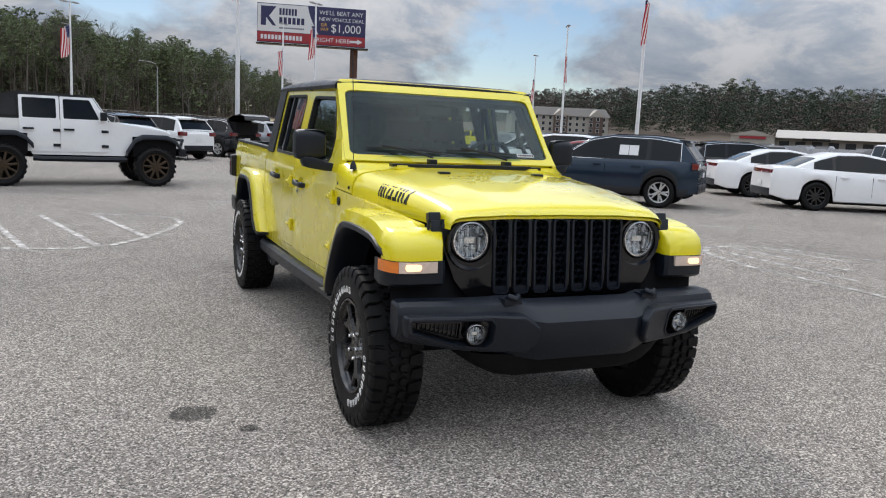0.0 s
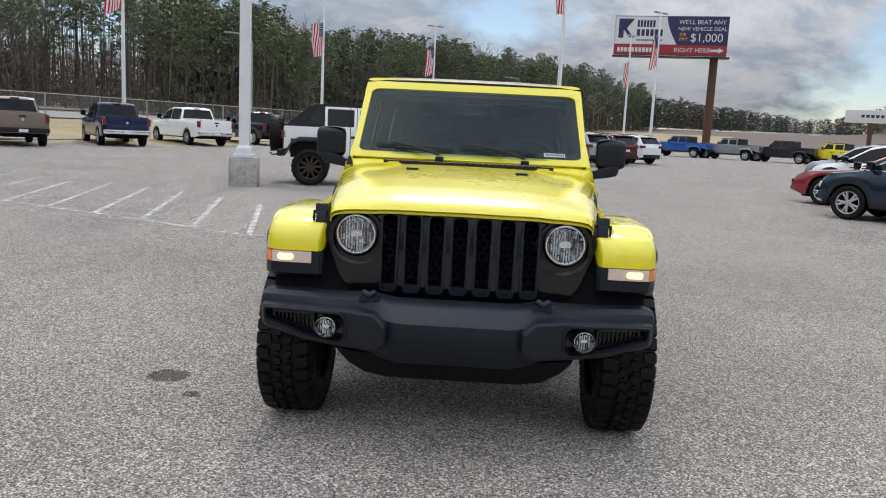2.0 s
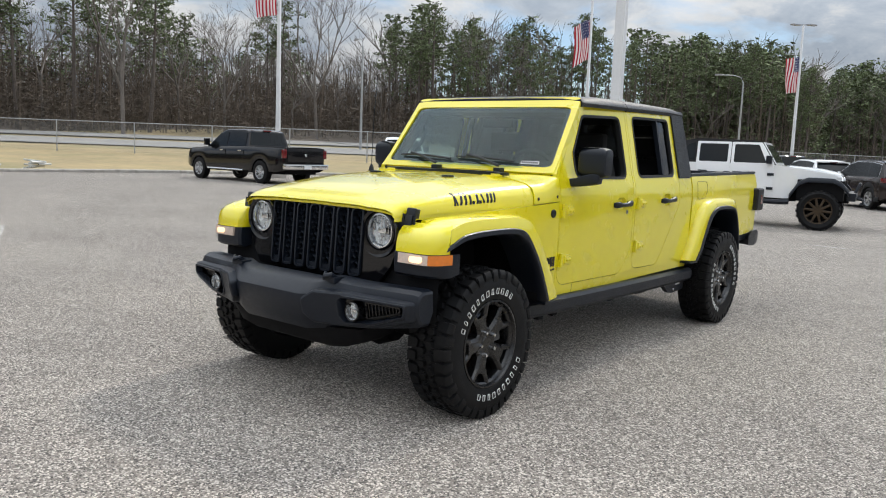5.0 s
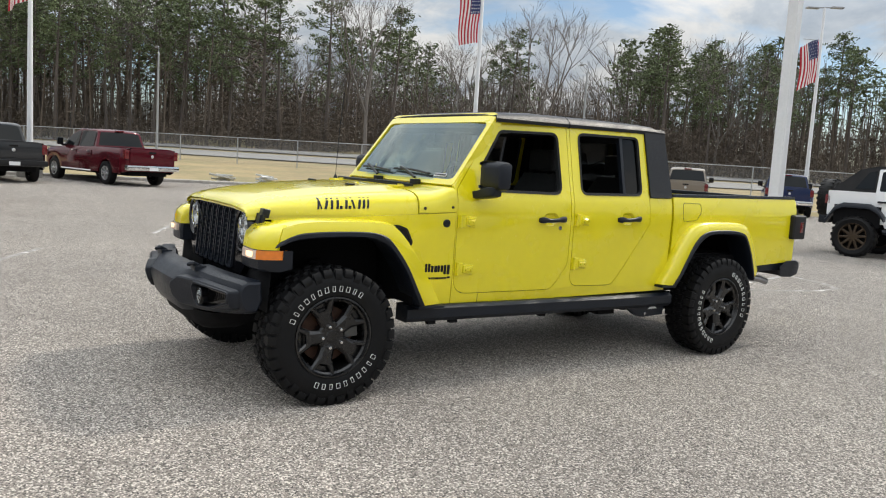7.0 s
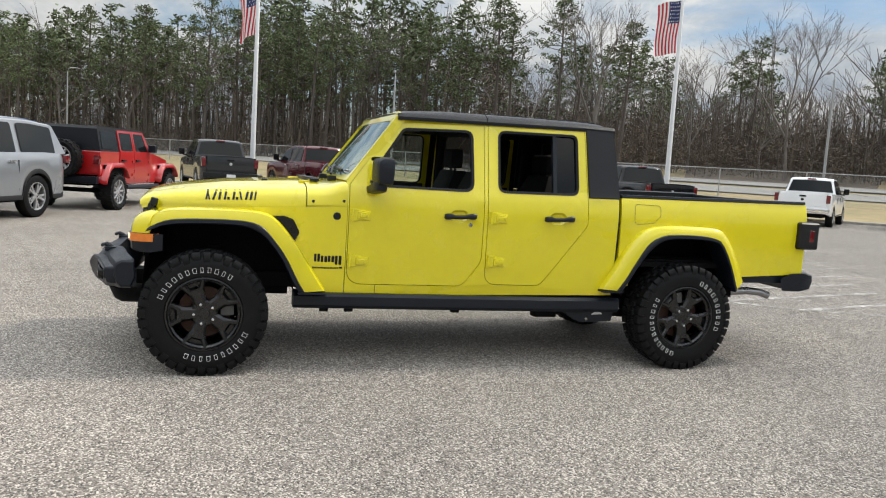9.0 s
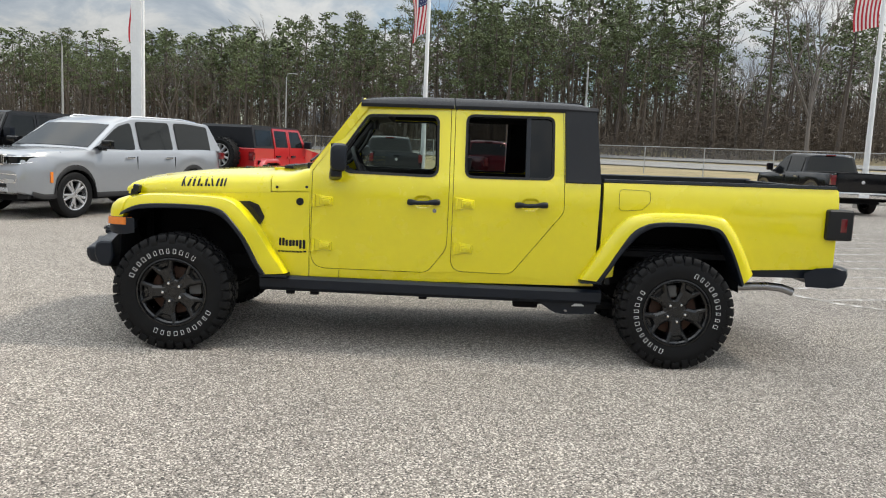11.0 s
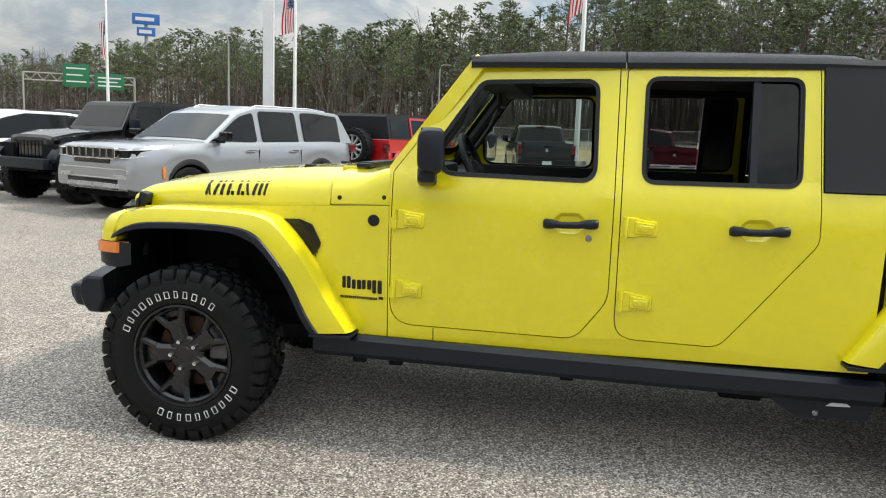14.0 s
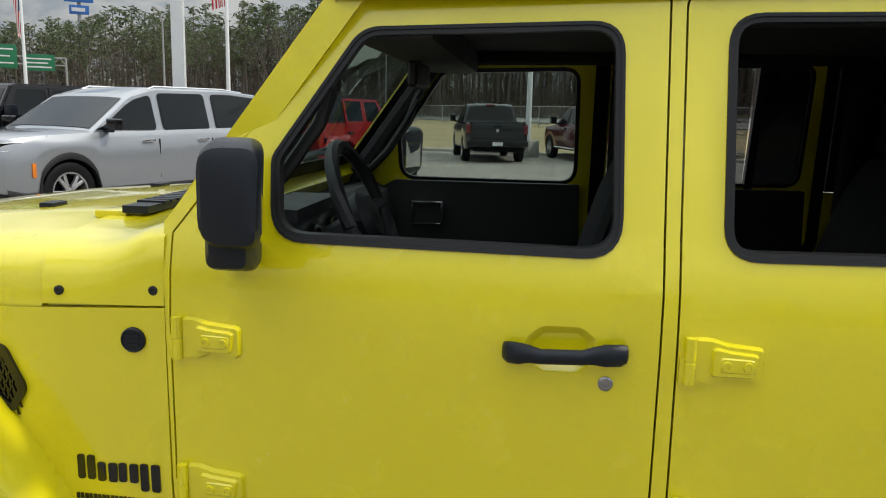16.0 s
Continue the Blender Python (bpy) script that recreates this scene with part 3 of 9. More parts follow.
def hinge(bm, s, y, z):
    """Exposed cast hinge: a knuckle, a flared strap and a raised bolt pad."""
    x = sx(y + 0.05, z)
    f0 = lambda o: (lambda u, v: (s * (sx(u, v) + o), u, v))

    def tier(ol, a, b, inset):
        lo, hi = [bm.verts.new(f0(a)(*p)) for p in ol], [bm.verts.new(f0(b)(*p)) for p in grow(ol, -inset)]
        for i in range(len(ol)):
            j = (i + 1) % len(ol)
            bm.faces.new((lo[i], lo[j], hi[j], hi[i]))
        bm.faces.new(hi)

    strap = rpoly([(y + 0.004, z - 0.042, 0.006), (y + 0.040, z - 0.040, 0.02), (y + 0.062, z - 0.032, 0.02), (y + 0.118, z - 0.036, 0.012), (y + 0.129, z - 0.028, 0.010), (y + 0.129, z + 0.032, 0.012), (y + 0.062, z + 0.038, 0.02), (y + 0.034, z + 0.046, 0.02), (y + 0.004, z + 0.046, 0.006)], 0, 3)
    tier(strap, -0.002, 0.012, 0.005)
    pad = rpoly([(y + 0.034, z - 0.024, 0.008), (y + 0.112, z - 0.024, 0.010), (y + 0.118, z + 0.022, 0.010), (y + 0.064, z + 0.027, 0.02), (y + 0.034, z + 0.034, 0.012)], 0, 3)
    tier(pad, 0.011, 0.020, 0.004)
    tier(rpoly([(y + 0.048, z - 0.014, 0.008), (y + 0.108, z - 0.014, 0.008), (y + 0.110, z + 0.014, 0.008), (y + 0.048, z + 0.016, 0.008)], 0, 3), 0.019, 0.0225, 0.003)
    add_lathe(bm, [(0.0, -0.088), (0.011, -0.086), (0.011, -0.046), (0.0095, -0.045), (0.0095, -0.042), (0.011, -0.041), (0.011, 0.0), (0.0, 0.002)], 10, Matrix.Translation((s * (x + 0.012), y - 0.002, z + 0.046)) @ Matrix.Rotation(radians(-90), 4, "Y"))
    add_prism(bm, [(y - 0.020, z - 0.040), (y - 0.002, z - 0.040), (y - 0.002, z + 0.010), (y - 0.020, z + 0.010)], f0(-0.002), f0(0.011))
    for dy in (0.060, 0.097):
        add_lathe(bm, [(0.0, 0.001), (0.0045, 0.001), (0.0045, 0.004), (0.0085, 0.004), (0.0095, 0.0), (0.0095, -0.004)], 12, Matrix.Translation((s * (sx(y + dy, z) + 0.0225), y + dy, z)) @ Matrix.Diagonal((s, 1, 1, 1)))


def handle(bm, s, y, z):
    """Rounded pull bar on two feet, thicker at its ends."""
    rings = []
    prof = [(-0.116, 0.010, 0.012), (-0.113, 0.017, 0.022), (-0.104, 0.021, 0.032), (-0.085, 0.021, 0.039), (-0.065, 0.017, 0.041), (-0.045, 0.0145, 0.042), (0.03, 0.0145, 0.042), (0.05, 0.017, 0.042), (0.072, 0.021, 0.040), (0.100, 0.021, 0.036), (0.111, 0.017, 0.028), (0.115, 0.010, 0.014)]
    for dy, hh, lift in prof:
        yy = y + dy
        zc = z + 0.04 * dy - (0.004 if hh < 0.016 else 0.0)
        x0, th = sx(yy, z), 0.013
        rings.append([(s * (x0 + lift - th + th * math.cos(a)), yy, zc + hh * math.sin(a)) for a in [2 * math.pi * k / 12 for k in range(12)]])
    add_loft(bm, rings)
    for yy in (y - 0.092, y + 0.085):
        x0 = sx(yy, z)
        add_loft(bm, [[(s * xx, yy + a, z + 0.04 * (yy - y) + b) for a, b in ((-0.016, -0.013), (0.016, -0.013), (0.016, 0.013), (-0.016, 0.013))] for xx in (x0 - 0.022, x0 + 0.026)])


def letters_bars(bm, s, y0, y1, z0, z1, n, out, slant=0.0, gap=0.18, top=None):
    """Plain upright bars where a mark stands."""
    w = (y1 - y0) / n
    for i in range(n):
        a, b = y0 + i * w, y0 + (i + 1 - gap) * w
        for lo, hi in ((a, a + (b - a) * 0.42), (a + (b - a) * 0.58, b)):
            add_prism(bm, [(lo - slant, z0), (hi - slant, z0), (hi + slant, z1), (lo + slant, z1)], lambda u, v: (s * (out(u, v) - 0.001), u, v), lambda u, v: (s * (out(u, v) + 0.0025), u, v))


cab_sides = {}
for s in (1, -1):
    bm = NB()
    side_sheet(bm, s, CAB, [grow(DOOR_F, 0.0042), grow(DOOR_R, 0.0042)])
    cab_sides[s] = part("cab_side", bm, YELLOW, truck)
    bm = NB()
    side_ring(bm, s, DOOR_F, 0.02, -0.03, -0.032, 0.02)
    side_ring(bm, s, DOOR_R, 0.006, -0.03, -0.034, 0.02)
    part("door_seal", bm, INNER, truck)
    for nm, door, win, hy, hz, hdl in (("front_door", DOOR_F, WIN_F, 0.940, 1.062, (1.700, 1.088)), ("rear_door", DOOR_R, WIN_R, 1.925, 1.084, (2.448, 1.100))):
        bm = NB()
        dish = rpoly([(hdl[0] - 0.075, hdl[1] - 0.012, 0.03), (hdl[0] - 0.045, hdl[1] - 0.044, 0.02), (hdl[0] + 0.025, hdl[1] - 0.044, 0.02), (hdl[0] + 0.06, hdl[1] - 0.012, 0.03), (hdl[0] + 0.06, hdl[1] + 0.022, 0.03), (hdl[0] + 0.03, hdl[1] + 0.046, 0.03), (hdl[0] - 0.045, hdl[1] + 0.044, 0.03), (hdl[0] - 0.075, hdl[1] + 0.018, 0.03)], 0, 3)
        side_sheet(bm, s, door, [win, dish])
        loops = [[(s * (sx(u, v) - d), u, v) for u, v in grow(dish, g)] for g, d in ((0.0005, 0.0), (-0.004, 0.003), (-0.010, 0.012), (-0.017, 0.018))]
        add_loft(bm, loops, cap=False)
        bm.faces.new([bm.verts.new(p) for p in loops[-1]])
        dr = part(nm, bm, YELLOW, truck)
        bm = NB()
        side_ring(bm, s, win, 0.003, -0.004, 0.004, 0.03)
        side_ring(bm, s, win, -0.003, -0.014, 0.001, 0.03)
        part("window_trim", bm, TRIM, dr, "black rubber window surround")
        for z in (hz, hz - 0.312):
            bm = NB()
            hinge(bm, s, hy, z)
            part("hinge", bm, YELLOW, dr)
        bm = NB()
        handle(bm, s, *hdl)
        part("door_handle", bm, BLACKP, dr, "black pull handle")
        bm = NB()
        inner = grow(door, -0.05)
        low = [p for p in inner if p[1] < 1.2]
        hull = [(min(p[0] for p in low) + 0.02, 0.68), (max(p[0] for p in low) - (0.30 if nm == "rear_door" else 0.06), 0.66), (max(p[0] for p in low) - 0.01, 1.0), (max(p[0] for p in low) - 0.02, 1.268), (min(p[0] for p in low) + 0.14, 1.268), (min(p[0] for p in low) + 0.02, 1.20)]
        add_prism(bm, hull, lambda u, v: (s * (sx(u, v) - 0.034), u, v), lambda u, v: (s * (sx(u, 1.1) - 0.10), u, v))
        part("door_lining", bm, CABIN, dr)
        if nm == "front_door":
            bm = NB()
            add_lathe(bm, [(0.0, -0.002), (0.014, -0.002), (0.014, 0.004), (0.011, 0.006), (0.006, 0.006), (0.005, 0.003), (0.0, 0.003)], 18, Matrix.Translation((s * sx(1.777, 1.030), 1.777, 1.030)) @ Matrix.Diagonal((s, 1, 1, 1)))
            part("lock", bm, STEEL, dr, "round steel key lock")
            bm = NB()
            add_box(bm, s * 0.665 - 0.012, s * 0.665 + 0.012, 1.18, 1.30, 1.185, 1.195, 0.003)
            add_box(bm, s * 0.665 - 0.012, s * 0.665 + 0.012, 1.18, 1.30, 1.105, 1.113, 0.003)
            add_box(bm, s * 0.665 - 0.012, s * 0.665 + 0.012, 1.18, 1.19, 1.105, 1.195, 0.003)
            add_box(bm, s * 0.665 - 0.012, s * 0.665 + 0.012, 1.29, 1.30, 1.105, 1.195, 0.003)
            part("inner_handle", bm, CHROME, dr, "chrome inner door pull")
    bm = NB()
    add_prism(bm, [(1.1195, 0.516), (1.1235, 0.516), (1.1235, 0.583), (1.1195, 0.583)], lambda u, v: (s * (sx(u, v) - 0.01), u, v), lambda u, v: (s * (sx(u, v) + 0.0008), u, v))
    part("sill_seam", bm, INNER, cab_sides[s])
    # fixed rear vent pane and its divider
    bm = NB()
    add_prism(bm, [(2.412, 1.262), (2.606, 1.268), (2.600, 1.722), (2.405, 1.720)], lambda u, v: (s * (sx(u, v) - 0.018), u, v), lambda u, v: (s * (sx(u, v) - 0.022), u, v))
    pn = part("quarter_pane", bm, SMOKED, truck)
    pn.visible_shadow = False
    bm = NB()
    add_prism(bm, [(2.400, 1.262), (2.428, 1.262), (2.428, 1.722), (2.400, 1.722)], lambda u, v: (s * (sx(u, v) - 0.006), u, v), lambda u, v: (s * (sx(u, v) - 0.04), u, v))
    part("window_divider", bm, BLACKP, truck)
    if s < 0:
        for nm in ("front_pane", "rear_pane"):
            bm = NB()
            add_prism(bm, rpoly([(1.12, 1.262), (1.80, 1.258), (1.79, 1.694), (1.30, 1.674), (1.12, 1.43)]) if nm == "front_pane" else rpoly([(1.98, 1.258), (2.395, 1.262), (2.385, 1.708), (1.97, 1.696)]), lambda u, v: (s * (sx(u, v) - 0.020), u, v), lambda u, v: (s * (sx(u, v) - 0.024), u, v))
            pn = part(nm, bm, PANE if nm == "front_pane" else TINTED, truck)
            pn.visible_shadow = False
    # black hardtop corner
    bm = NB()
    side_sheet(bm, s, rpoly([(2.682, 1.268), (2.928, 1.270, 0.01), (2.885, 1.775, 0.03), (2.664, 1.775)], 0, 4), out=0.012, thick=0.06, cuts=(1.30, 1.5))
    part("hardtop_corner", bm, HARDTOP, truck, "black textured hardtop corner")
    # front fender side under the hood seam, cowl panel
    bm = NB()
    side_sheet(bm, s, rpoly([(-0.33, 1.0), (0.34, 1.01), (0.46, 0.93), (0.60, 0.72), (0.66, 0.515), (0.906, 0.512), (0.906, 1.120), (-0.30, 1.054)], 0), cuts=(0.75, 1.0))
    fend = part("fender_side", bm, YELLOW, truck)
    bm = NB()
    add_lathe(bm, [(0.0, -0.003), (0.026, -0.003), (0.026, 0.005), (0.023, 0.008), (0.021, 0.005), (0.0, 0.005)], 24, Matrix.Translation((s * sx(0.84, 1.05), 0.838, 1.051)) @ Matrix.Diagonal((s, 1, 1, 1)))
    for dz in (-0.010, 0.0, 0.010):
        add_prism(bm, [(0.824, 1.049 + dz), (0.852, 1.049 + dz), (0.852, 1.054 + dz), (0.824, 1.054 + dz)], lambda u, v: (s * (sx(u, v) + 0.004), u, v), lambda u, v: (s * (sx(u, v) + 0.007), u, v))
    part("round_badge", bm, BLACKP, fend, "round dark badge")
    # fender vent
    bm = NB()
    vent = rpoly([(0.400, 1.026, 0.006), (0.487, 1.030, 0.01), (0.545, 1.010, 0.02), (0.586, 0.930, 0.02), (0.556, 0.880, 0.012)], 0, 3)
    side_sheet(bm, s, grow(vent, 0.008), [grow(vent, -0.008)], out=0.008, thick=0.02, cuts=())
    side_sheet(bm, s, vent, [], out=0.002, thick=0.01, cuts=())
    for k in range(-4, 12):
        for sg in (1, -1):
            ends = [(0.44 + 0.014 * k, 1.03), (0.44 + 0.014 * k + sg * 0.06, 0.87)]
            pts_ = [(ends[0][0] + (ends[1][0] - ends[0][0]) * q / 20, ends[0][1] + (ends[1][1] - ends[0][1]) * q / 20) for q in range(21)]
            pts_ = [p for p in pts_ if p[1] < 1.026 - 0.2 * abs(p[0] - 0.50) and p[1] > 1.018 - (p[0] - 0.405) * 0.93 and p[0] < 0.580 and p[1] < 1.025 - max(0.0, p[0] - 0.535) * 1.9]
            if len(pts_) > 1:
                add_prism(bm, [(pts_[0][0] - 0.002, pts_[0][1]), (pts_[0][0] + 0.002, pts_[0][1]), (pts_[-1][0] + 0.002, pts_[-1][1]), (pts_[-1][0] - 0.002, pts_[-1][1])], lambda u, v: (s * (sx(u, v) + 0.001), u, v), lambda u, v: (s * (sx(u, v) + 0.005), u, v))
    part("fender_vent", bm, BLACKG, fend, "black honeycomb fender vent")
    # marks drawn as plain bars
    bm = NB()
    for i, (a, b, lo, hi) in enumerate(((0.697, 0.736, 0.737, 0.792), (0.742, 0.786, 0.735, 0.778), (0.790, 0.833, 0.737, 0.780), (0.838, 0.882, 0.720, 0.782))):
        for c, d in ((a, a + (b - a) * 0.40), (a + (b - a) * 0.56, b)):
            add_prism(bm, rpoly([(c, lo), (d, lo), (d, hi), (c, hi)], 0.006, 3), lambda u, v: (s * (sx(u, v) - 0.001), u, v), lambda u, v: (s * (sx(u, v) + 0.0035), u, v))
    letters_bars(bm, s, 0.688, 0.864, 0.690, 0.702, 9, sx)
    add_prism(bm, [(0.868, 0.694), (0.889, 0.694), (0.889, 0.706), (0.868, 0.706)], lambda u, v: (s * (sx(u, v) - 0.001), u, v), lambda u, v: (s * (sx(u, v) + 0.0025), u, v))
    part("fender_mark", bm, BLACKG, fend, "black raised mark in plain bars")

# hood
hood_w = table([-0.42, -0.36, 0.0, 0.66], [0.595, 0.612, 0.672, 0.758])
hood_c = table([-0.425, -0.40, -0.35, -0.2, 0.1, 0.4, 0.67], [1.112, 1.140, 1.162, 1.194, 1.234, 1.257, 1.272])
hood_s = table([-0.42, 0.66], [1.062, 1.108])


def hood_ring(y, cw=1.0):
    w, c, sm = hood_w(y), hood_c(y), hood_s(y)
    drop = max(0.012, c - sm)
    half = [(w, sm), (w * 0.993, sm + drop * 0.38), (w * 0.965, sm + drop * 0.62), (w * 0.91, sm + drop * 0.76), (w * 0.80, sm + drop * 0.86), (w * 0.66, sm + drop * 0.905), (w * 0.585, sm + drop * 0.975), (w * 0.50, sm + drop * 0.992), (w * 0.25, c)]
    return [(x, y, z) for x, z in half] + [(0, y, c + 0.002)] + [(-x, y, z) for x, z in half[::-1]]


bm = NB()
ys = [-0.425, -0.415, -0.40, -0.38, -0.35, -0.30] + [-0.22 + 0.08 * i for i in range(11)] + [0.630]
rings = [hood_ring(y) for y in ys]
add_loft(bm, rings, cap=False, closed=False)
add_loft(bm, [[(x, y + (0.012 if i == 0 else 0), z - 0.02) for x, y, z in r] for i, r in enumerate(rings)], cap=False, closed=False)
hood = part("hood", bm, YELLOW, truck, smooth=40)
for x in (-0.30, 0.30):
    bm = NB()
    add_box(bm, x - 0.033, x + 0.033, 0.355, 0.395, 1.242, 1.266, 0.006)
    part("hood_bumper", bm, BLACKP, hood, "black rubber hood stop")
out = lambda u, v: hood_w(u) * float(np.interp((v - hood_s(u)) / (hood_c(u) - hood_s(u)), [0, 0.38, 0.62, 0.76], [1, 0.993, 0.965, 0.91]))
for s in (1, -1):
    # slanted stencil strokes, (start, width, lean) along the hood's flank
    for y0, w, lean in ((-0.018, 0.014, 0.012), (0.004, 0.011, -0.014), (0.024, 0.018, 0.022), (0.063, 0.018, 0.010), (0.098, 0.018, 0.010), (0.121, 0.020, 0.0), (0.152, 0.018, 0.010), (0.175, 0.020, 0.0), (0.206, 0.015, -0.013), (0.232, 0.018, 0.016), (0.262, 0.018, 0.012), (0.290, 0.014, 0.012)):
        bm = NB()
        w *= 0.8
        zb = 1.117 + 0.045 * (y0 + 0.02)
        zt = zb + (0.066 if lean else 0.018)
        for k in range(4):
            a, b = k / 4, (k + 1) / 4
            za, zc = zb + (zt - zb) * a, zb + (zt - zb) * b
            add_prism(bm, [(y0 + lean * a, za), (y0 + w + lean * a, za), (y0 + w + lean * b, zc), (y0 + lean * b, zc)], lambda u, v: (s * (out(u, v) - 0.006), u, v), lambda u, v: (s * (out(u, v) + 0.003), u, v))
        part("mark_bar", bm, BLACKP, hood, "black decal bar")
for s in (1, -1):
    bm = NB()
    x = 0.650
    m = Matrix.Translation((s * x, -0.345, 1.045)) @ Matrix.Rotation(radians(-14), 4, "X")
    add_box(bm, -0.030, 0.030, -0.022, 0.022, 0.020, 0.070, 0.010, 3, m)
    add_box(bm, -0.024, 0.024, -0.030, 0.006, -0.030, 0.030, 0.008, 2, m)
    add_box(bm, -0.030, 0.030, -0.026, 0.020, -0.072, -0.026, 0.010, 3, m)
    add_tube(bm, [m @ Vector((-0.034, -0.012, -0.035)), m @ Vector((-0.034, -0.020, 0.035))], 0.006, 6)
    add_tube(bm, [m @ Vector((0.034, -0.012, -0.035)), m @ Vector((0.034, -0.020, 0.035))], 0.006, 6)
    part("hood_latch", bm, BLACKP, hood, "black rubber hood latch")
# cowl: vent strip, washer lid, flat under the windscreen
bm = NB()
rows_ = []
for y, w, lo, sq in ((0.636, 0.762, 1.114, 0.0), (0.74, 0.767, 1.118, 0.05), (0.80, 0.769, 1.120, 0.3), (0.86, 0.772, 1.122, 0.85), (0.905, 0.774, 1.124, 1.0)):
    c = 1.273 + 0.010 * sq
    d = c - lo
    half = []
    for (a, b), (a2, b2) in zip(((1, 0), (0.993, 0.38), (0.965, 0.62), (0.91, 0.76), (0.80, 0.86), (0.66, 0.93), (0.40, 0.985)), ((1, 0), (0.992, 0.55), (0.982, 0.86), (0.955, 0.97), (0.85, 1.0), (0.66, 1.0), (0.40, 1.0))):
        half.append((w * (a + (a2 - a) * sq), lo + d * (b + (b2 - b) * sq)))
    rows_.append([(x, y, z) for x, z in half] + [(0, y, c)] + [(-x, y, z) for x, z in half[::-1]])
add_loft(bm, rows_, closed=False, cap=False)
add_loft(bm, [[(x * 0.975, y, z - 0.015) for x, y, z in r] for r in rows_], closed=False, cap=False)
add_loft(bm, [rows_[0], [(x * 0.975, y, z - 0.015) for x, y, z in rows_[0]]], closed=False, cap=False)
cowl = part("cowl_top", bm, YELLOW, truck, smooth=50)
for s in (1, -1):
    for y, z in ((0.676, 1.144), (0.882, 1.154)):
        bm = NB()
        add_lathe(bm, [(0.0, -0.006), (0.010, -0.006), (0.010, 0.004), (0.006, 0.006), (0.0, 0.004)], 14, Matrix.Translation((s * (sx(y, z) - 0.003), y, z)) @ Matrix.Diagonal((s, 1, 1, 1)))
        part("screw", bm, TRIM, cowl)
bm = NB()
add_box(bm, -0.50, 0.50, 0.675, 0.74, 1.270, 1.2885, 0.003)
for i in range(12):
    add_box(bm, -0.02 + i * 0.038, 0.006 + i * 0.038, 0.672, 0.744, 1.286, 1.293, 0.002)
part("cowl_vent", bm, BLACKP, truck, "black slotted cowl vent")
for x in (-0.44, 0.44):
    bm = NB()
    add_box(bm, x - 0.05, x + 0.05, 0.60, 0.68, 1.255, 1.274, 0.007)
    add_box(bm, x - 0.035, x + 0.035, 0.67, 0.71, 1.262, 1.281, 0.006)
    part("hood_hinge", bm, YELLOW, truck)

# windscreen frame, glass, wipers
ws_y = lambda v: 0.868 + 0.342 * v
ws_z = lambda v: 1.288 + 0.462 * v
WN = Vector((0, -0.462, 0.342)).normalized()


def wsp(u, v, d=0.0):
    bow = 0.035 * (u / 0.7) ** 2
    return (u, ws_y(v) + bow + WN.y * d, ws_z(v) + WN.z * d)


bm = NB()
outer = rpoly([(-0.726, 0.0, 0.03), (0.726, 0.0, 0.03), (0.690, 1.076, 0.06), (-0.690, 1.076, 0.06)], 0, 6)
hole = rpoly([(-0.690, 0.075, 0.06), (0.690, 0.075, 0.06), (0.652, 0.930, 0.07), (-0.652, 0.930, 0.07)], 0, 6)
add_sheet(bm, outer, [hole], lambda u, v: wsp(u, v, 0.012), lambda u, v: wsp(u, v, -0.05), ())
wsf = part("windscreen_frame", bm, YELLOW, truck)
bm = NB()
add_sheet(bm, grow(hole, 0.012), [rpoly([(-0.655, 0.17, 0.04), (0.655, 0.17, 0.04), (0.620, 0.865, 0.05), (-0.620, 0.865, 0.05)], 0, 5)], lambda u, v: wsp(u, v, -0.001), lambda u, v: wsp(u, v, -0.004), ())
part("glass_border", bm, TRIM, wsf, "black border of the windscreen")
bm = NB()
N = 8
gr = [[wsp((0.702 - 0.045 * v) * (2 * i / N - 1), v, 0.002) for i in range(N + 1)] for v in (0.065, 0.35, 0.65, 0.935)]
add_loft(bm, gr, cap=False, closed=False)
wg = part("windscreen", bm, WSHIELD, wsf, "clear laminated windscreen")
wg.visible_shadow = False
for x0, x1 in ((-0.58, -0.10), (-0.06, 0.42)):
    bm = NB()
    add_tube(bm, [wsp(x0 + 0.40, 0.02, 0.05), wsp(x0 + 0.24, 0.12, 0.045), wsp(x0 + 0.10, 0.185, 0.03)], 0.009, 6)
    add_tube(bm, [wsp(x0, 0.165, 0.018), wsp((x0 + x1) / 2, 0.16, 0.024), wsp(x1, 0.13, 0.018)], 0.008, 6)
    add_box(bm, x0 + 0.375, x0 + 0.425, 0.82, 0.88, 1.27, 1.315, 0.008)
    part("wiper", bm, BLACKP, truck)
bm = NB()
add_sheet(bm, rpoly([(0.46, 0.118), (0.59, 0.118), (0.588, 0.160), (0.458, 0.160)]), [], lambda u, v: wsp(u, v, 0.006), lambda u, v: wsp(u, v, 0.003), ())
stk = part("stock_sticker", bm, PLATE, wsf, "small white number sticker in plain bars")
bm = NB()
for i in range(9):
    a = 0.466 + i * 0.0135
    add_sheet(bm, [(a, 0.127), (a + 0.009, 0.127), (a + 0.009, 0.151), (a, 0.151)], [], lambda u, v: wsp(u, v, 0.0075), lambda u, v: wsp(u, v, 0.0055), ())
part("sticker_print", bm, TRIM, stk)
# antenna on the far cowl
bm = NB()
add_lathe(bm, [(0.0, 0), (0.022, 0), (0.016, 0.03), (0.006, 0.05), (0.0, 0.05)], 10, Matrix.Translation((-0.715, 0.76, 1.245)) @ Matrix.Rotation(radians(-90), 4, "Y"))
add_tube(bm, [(-0.715, 0.76, 1.29), (-0.72, 0.78, 1.65), (-0.725, 0.81, 1.93)], 0.0025, 6)
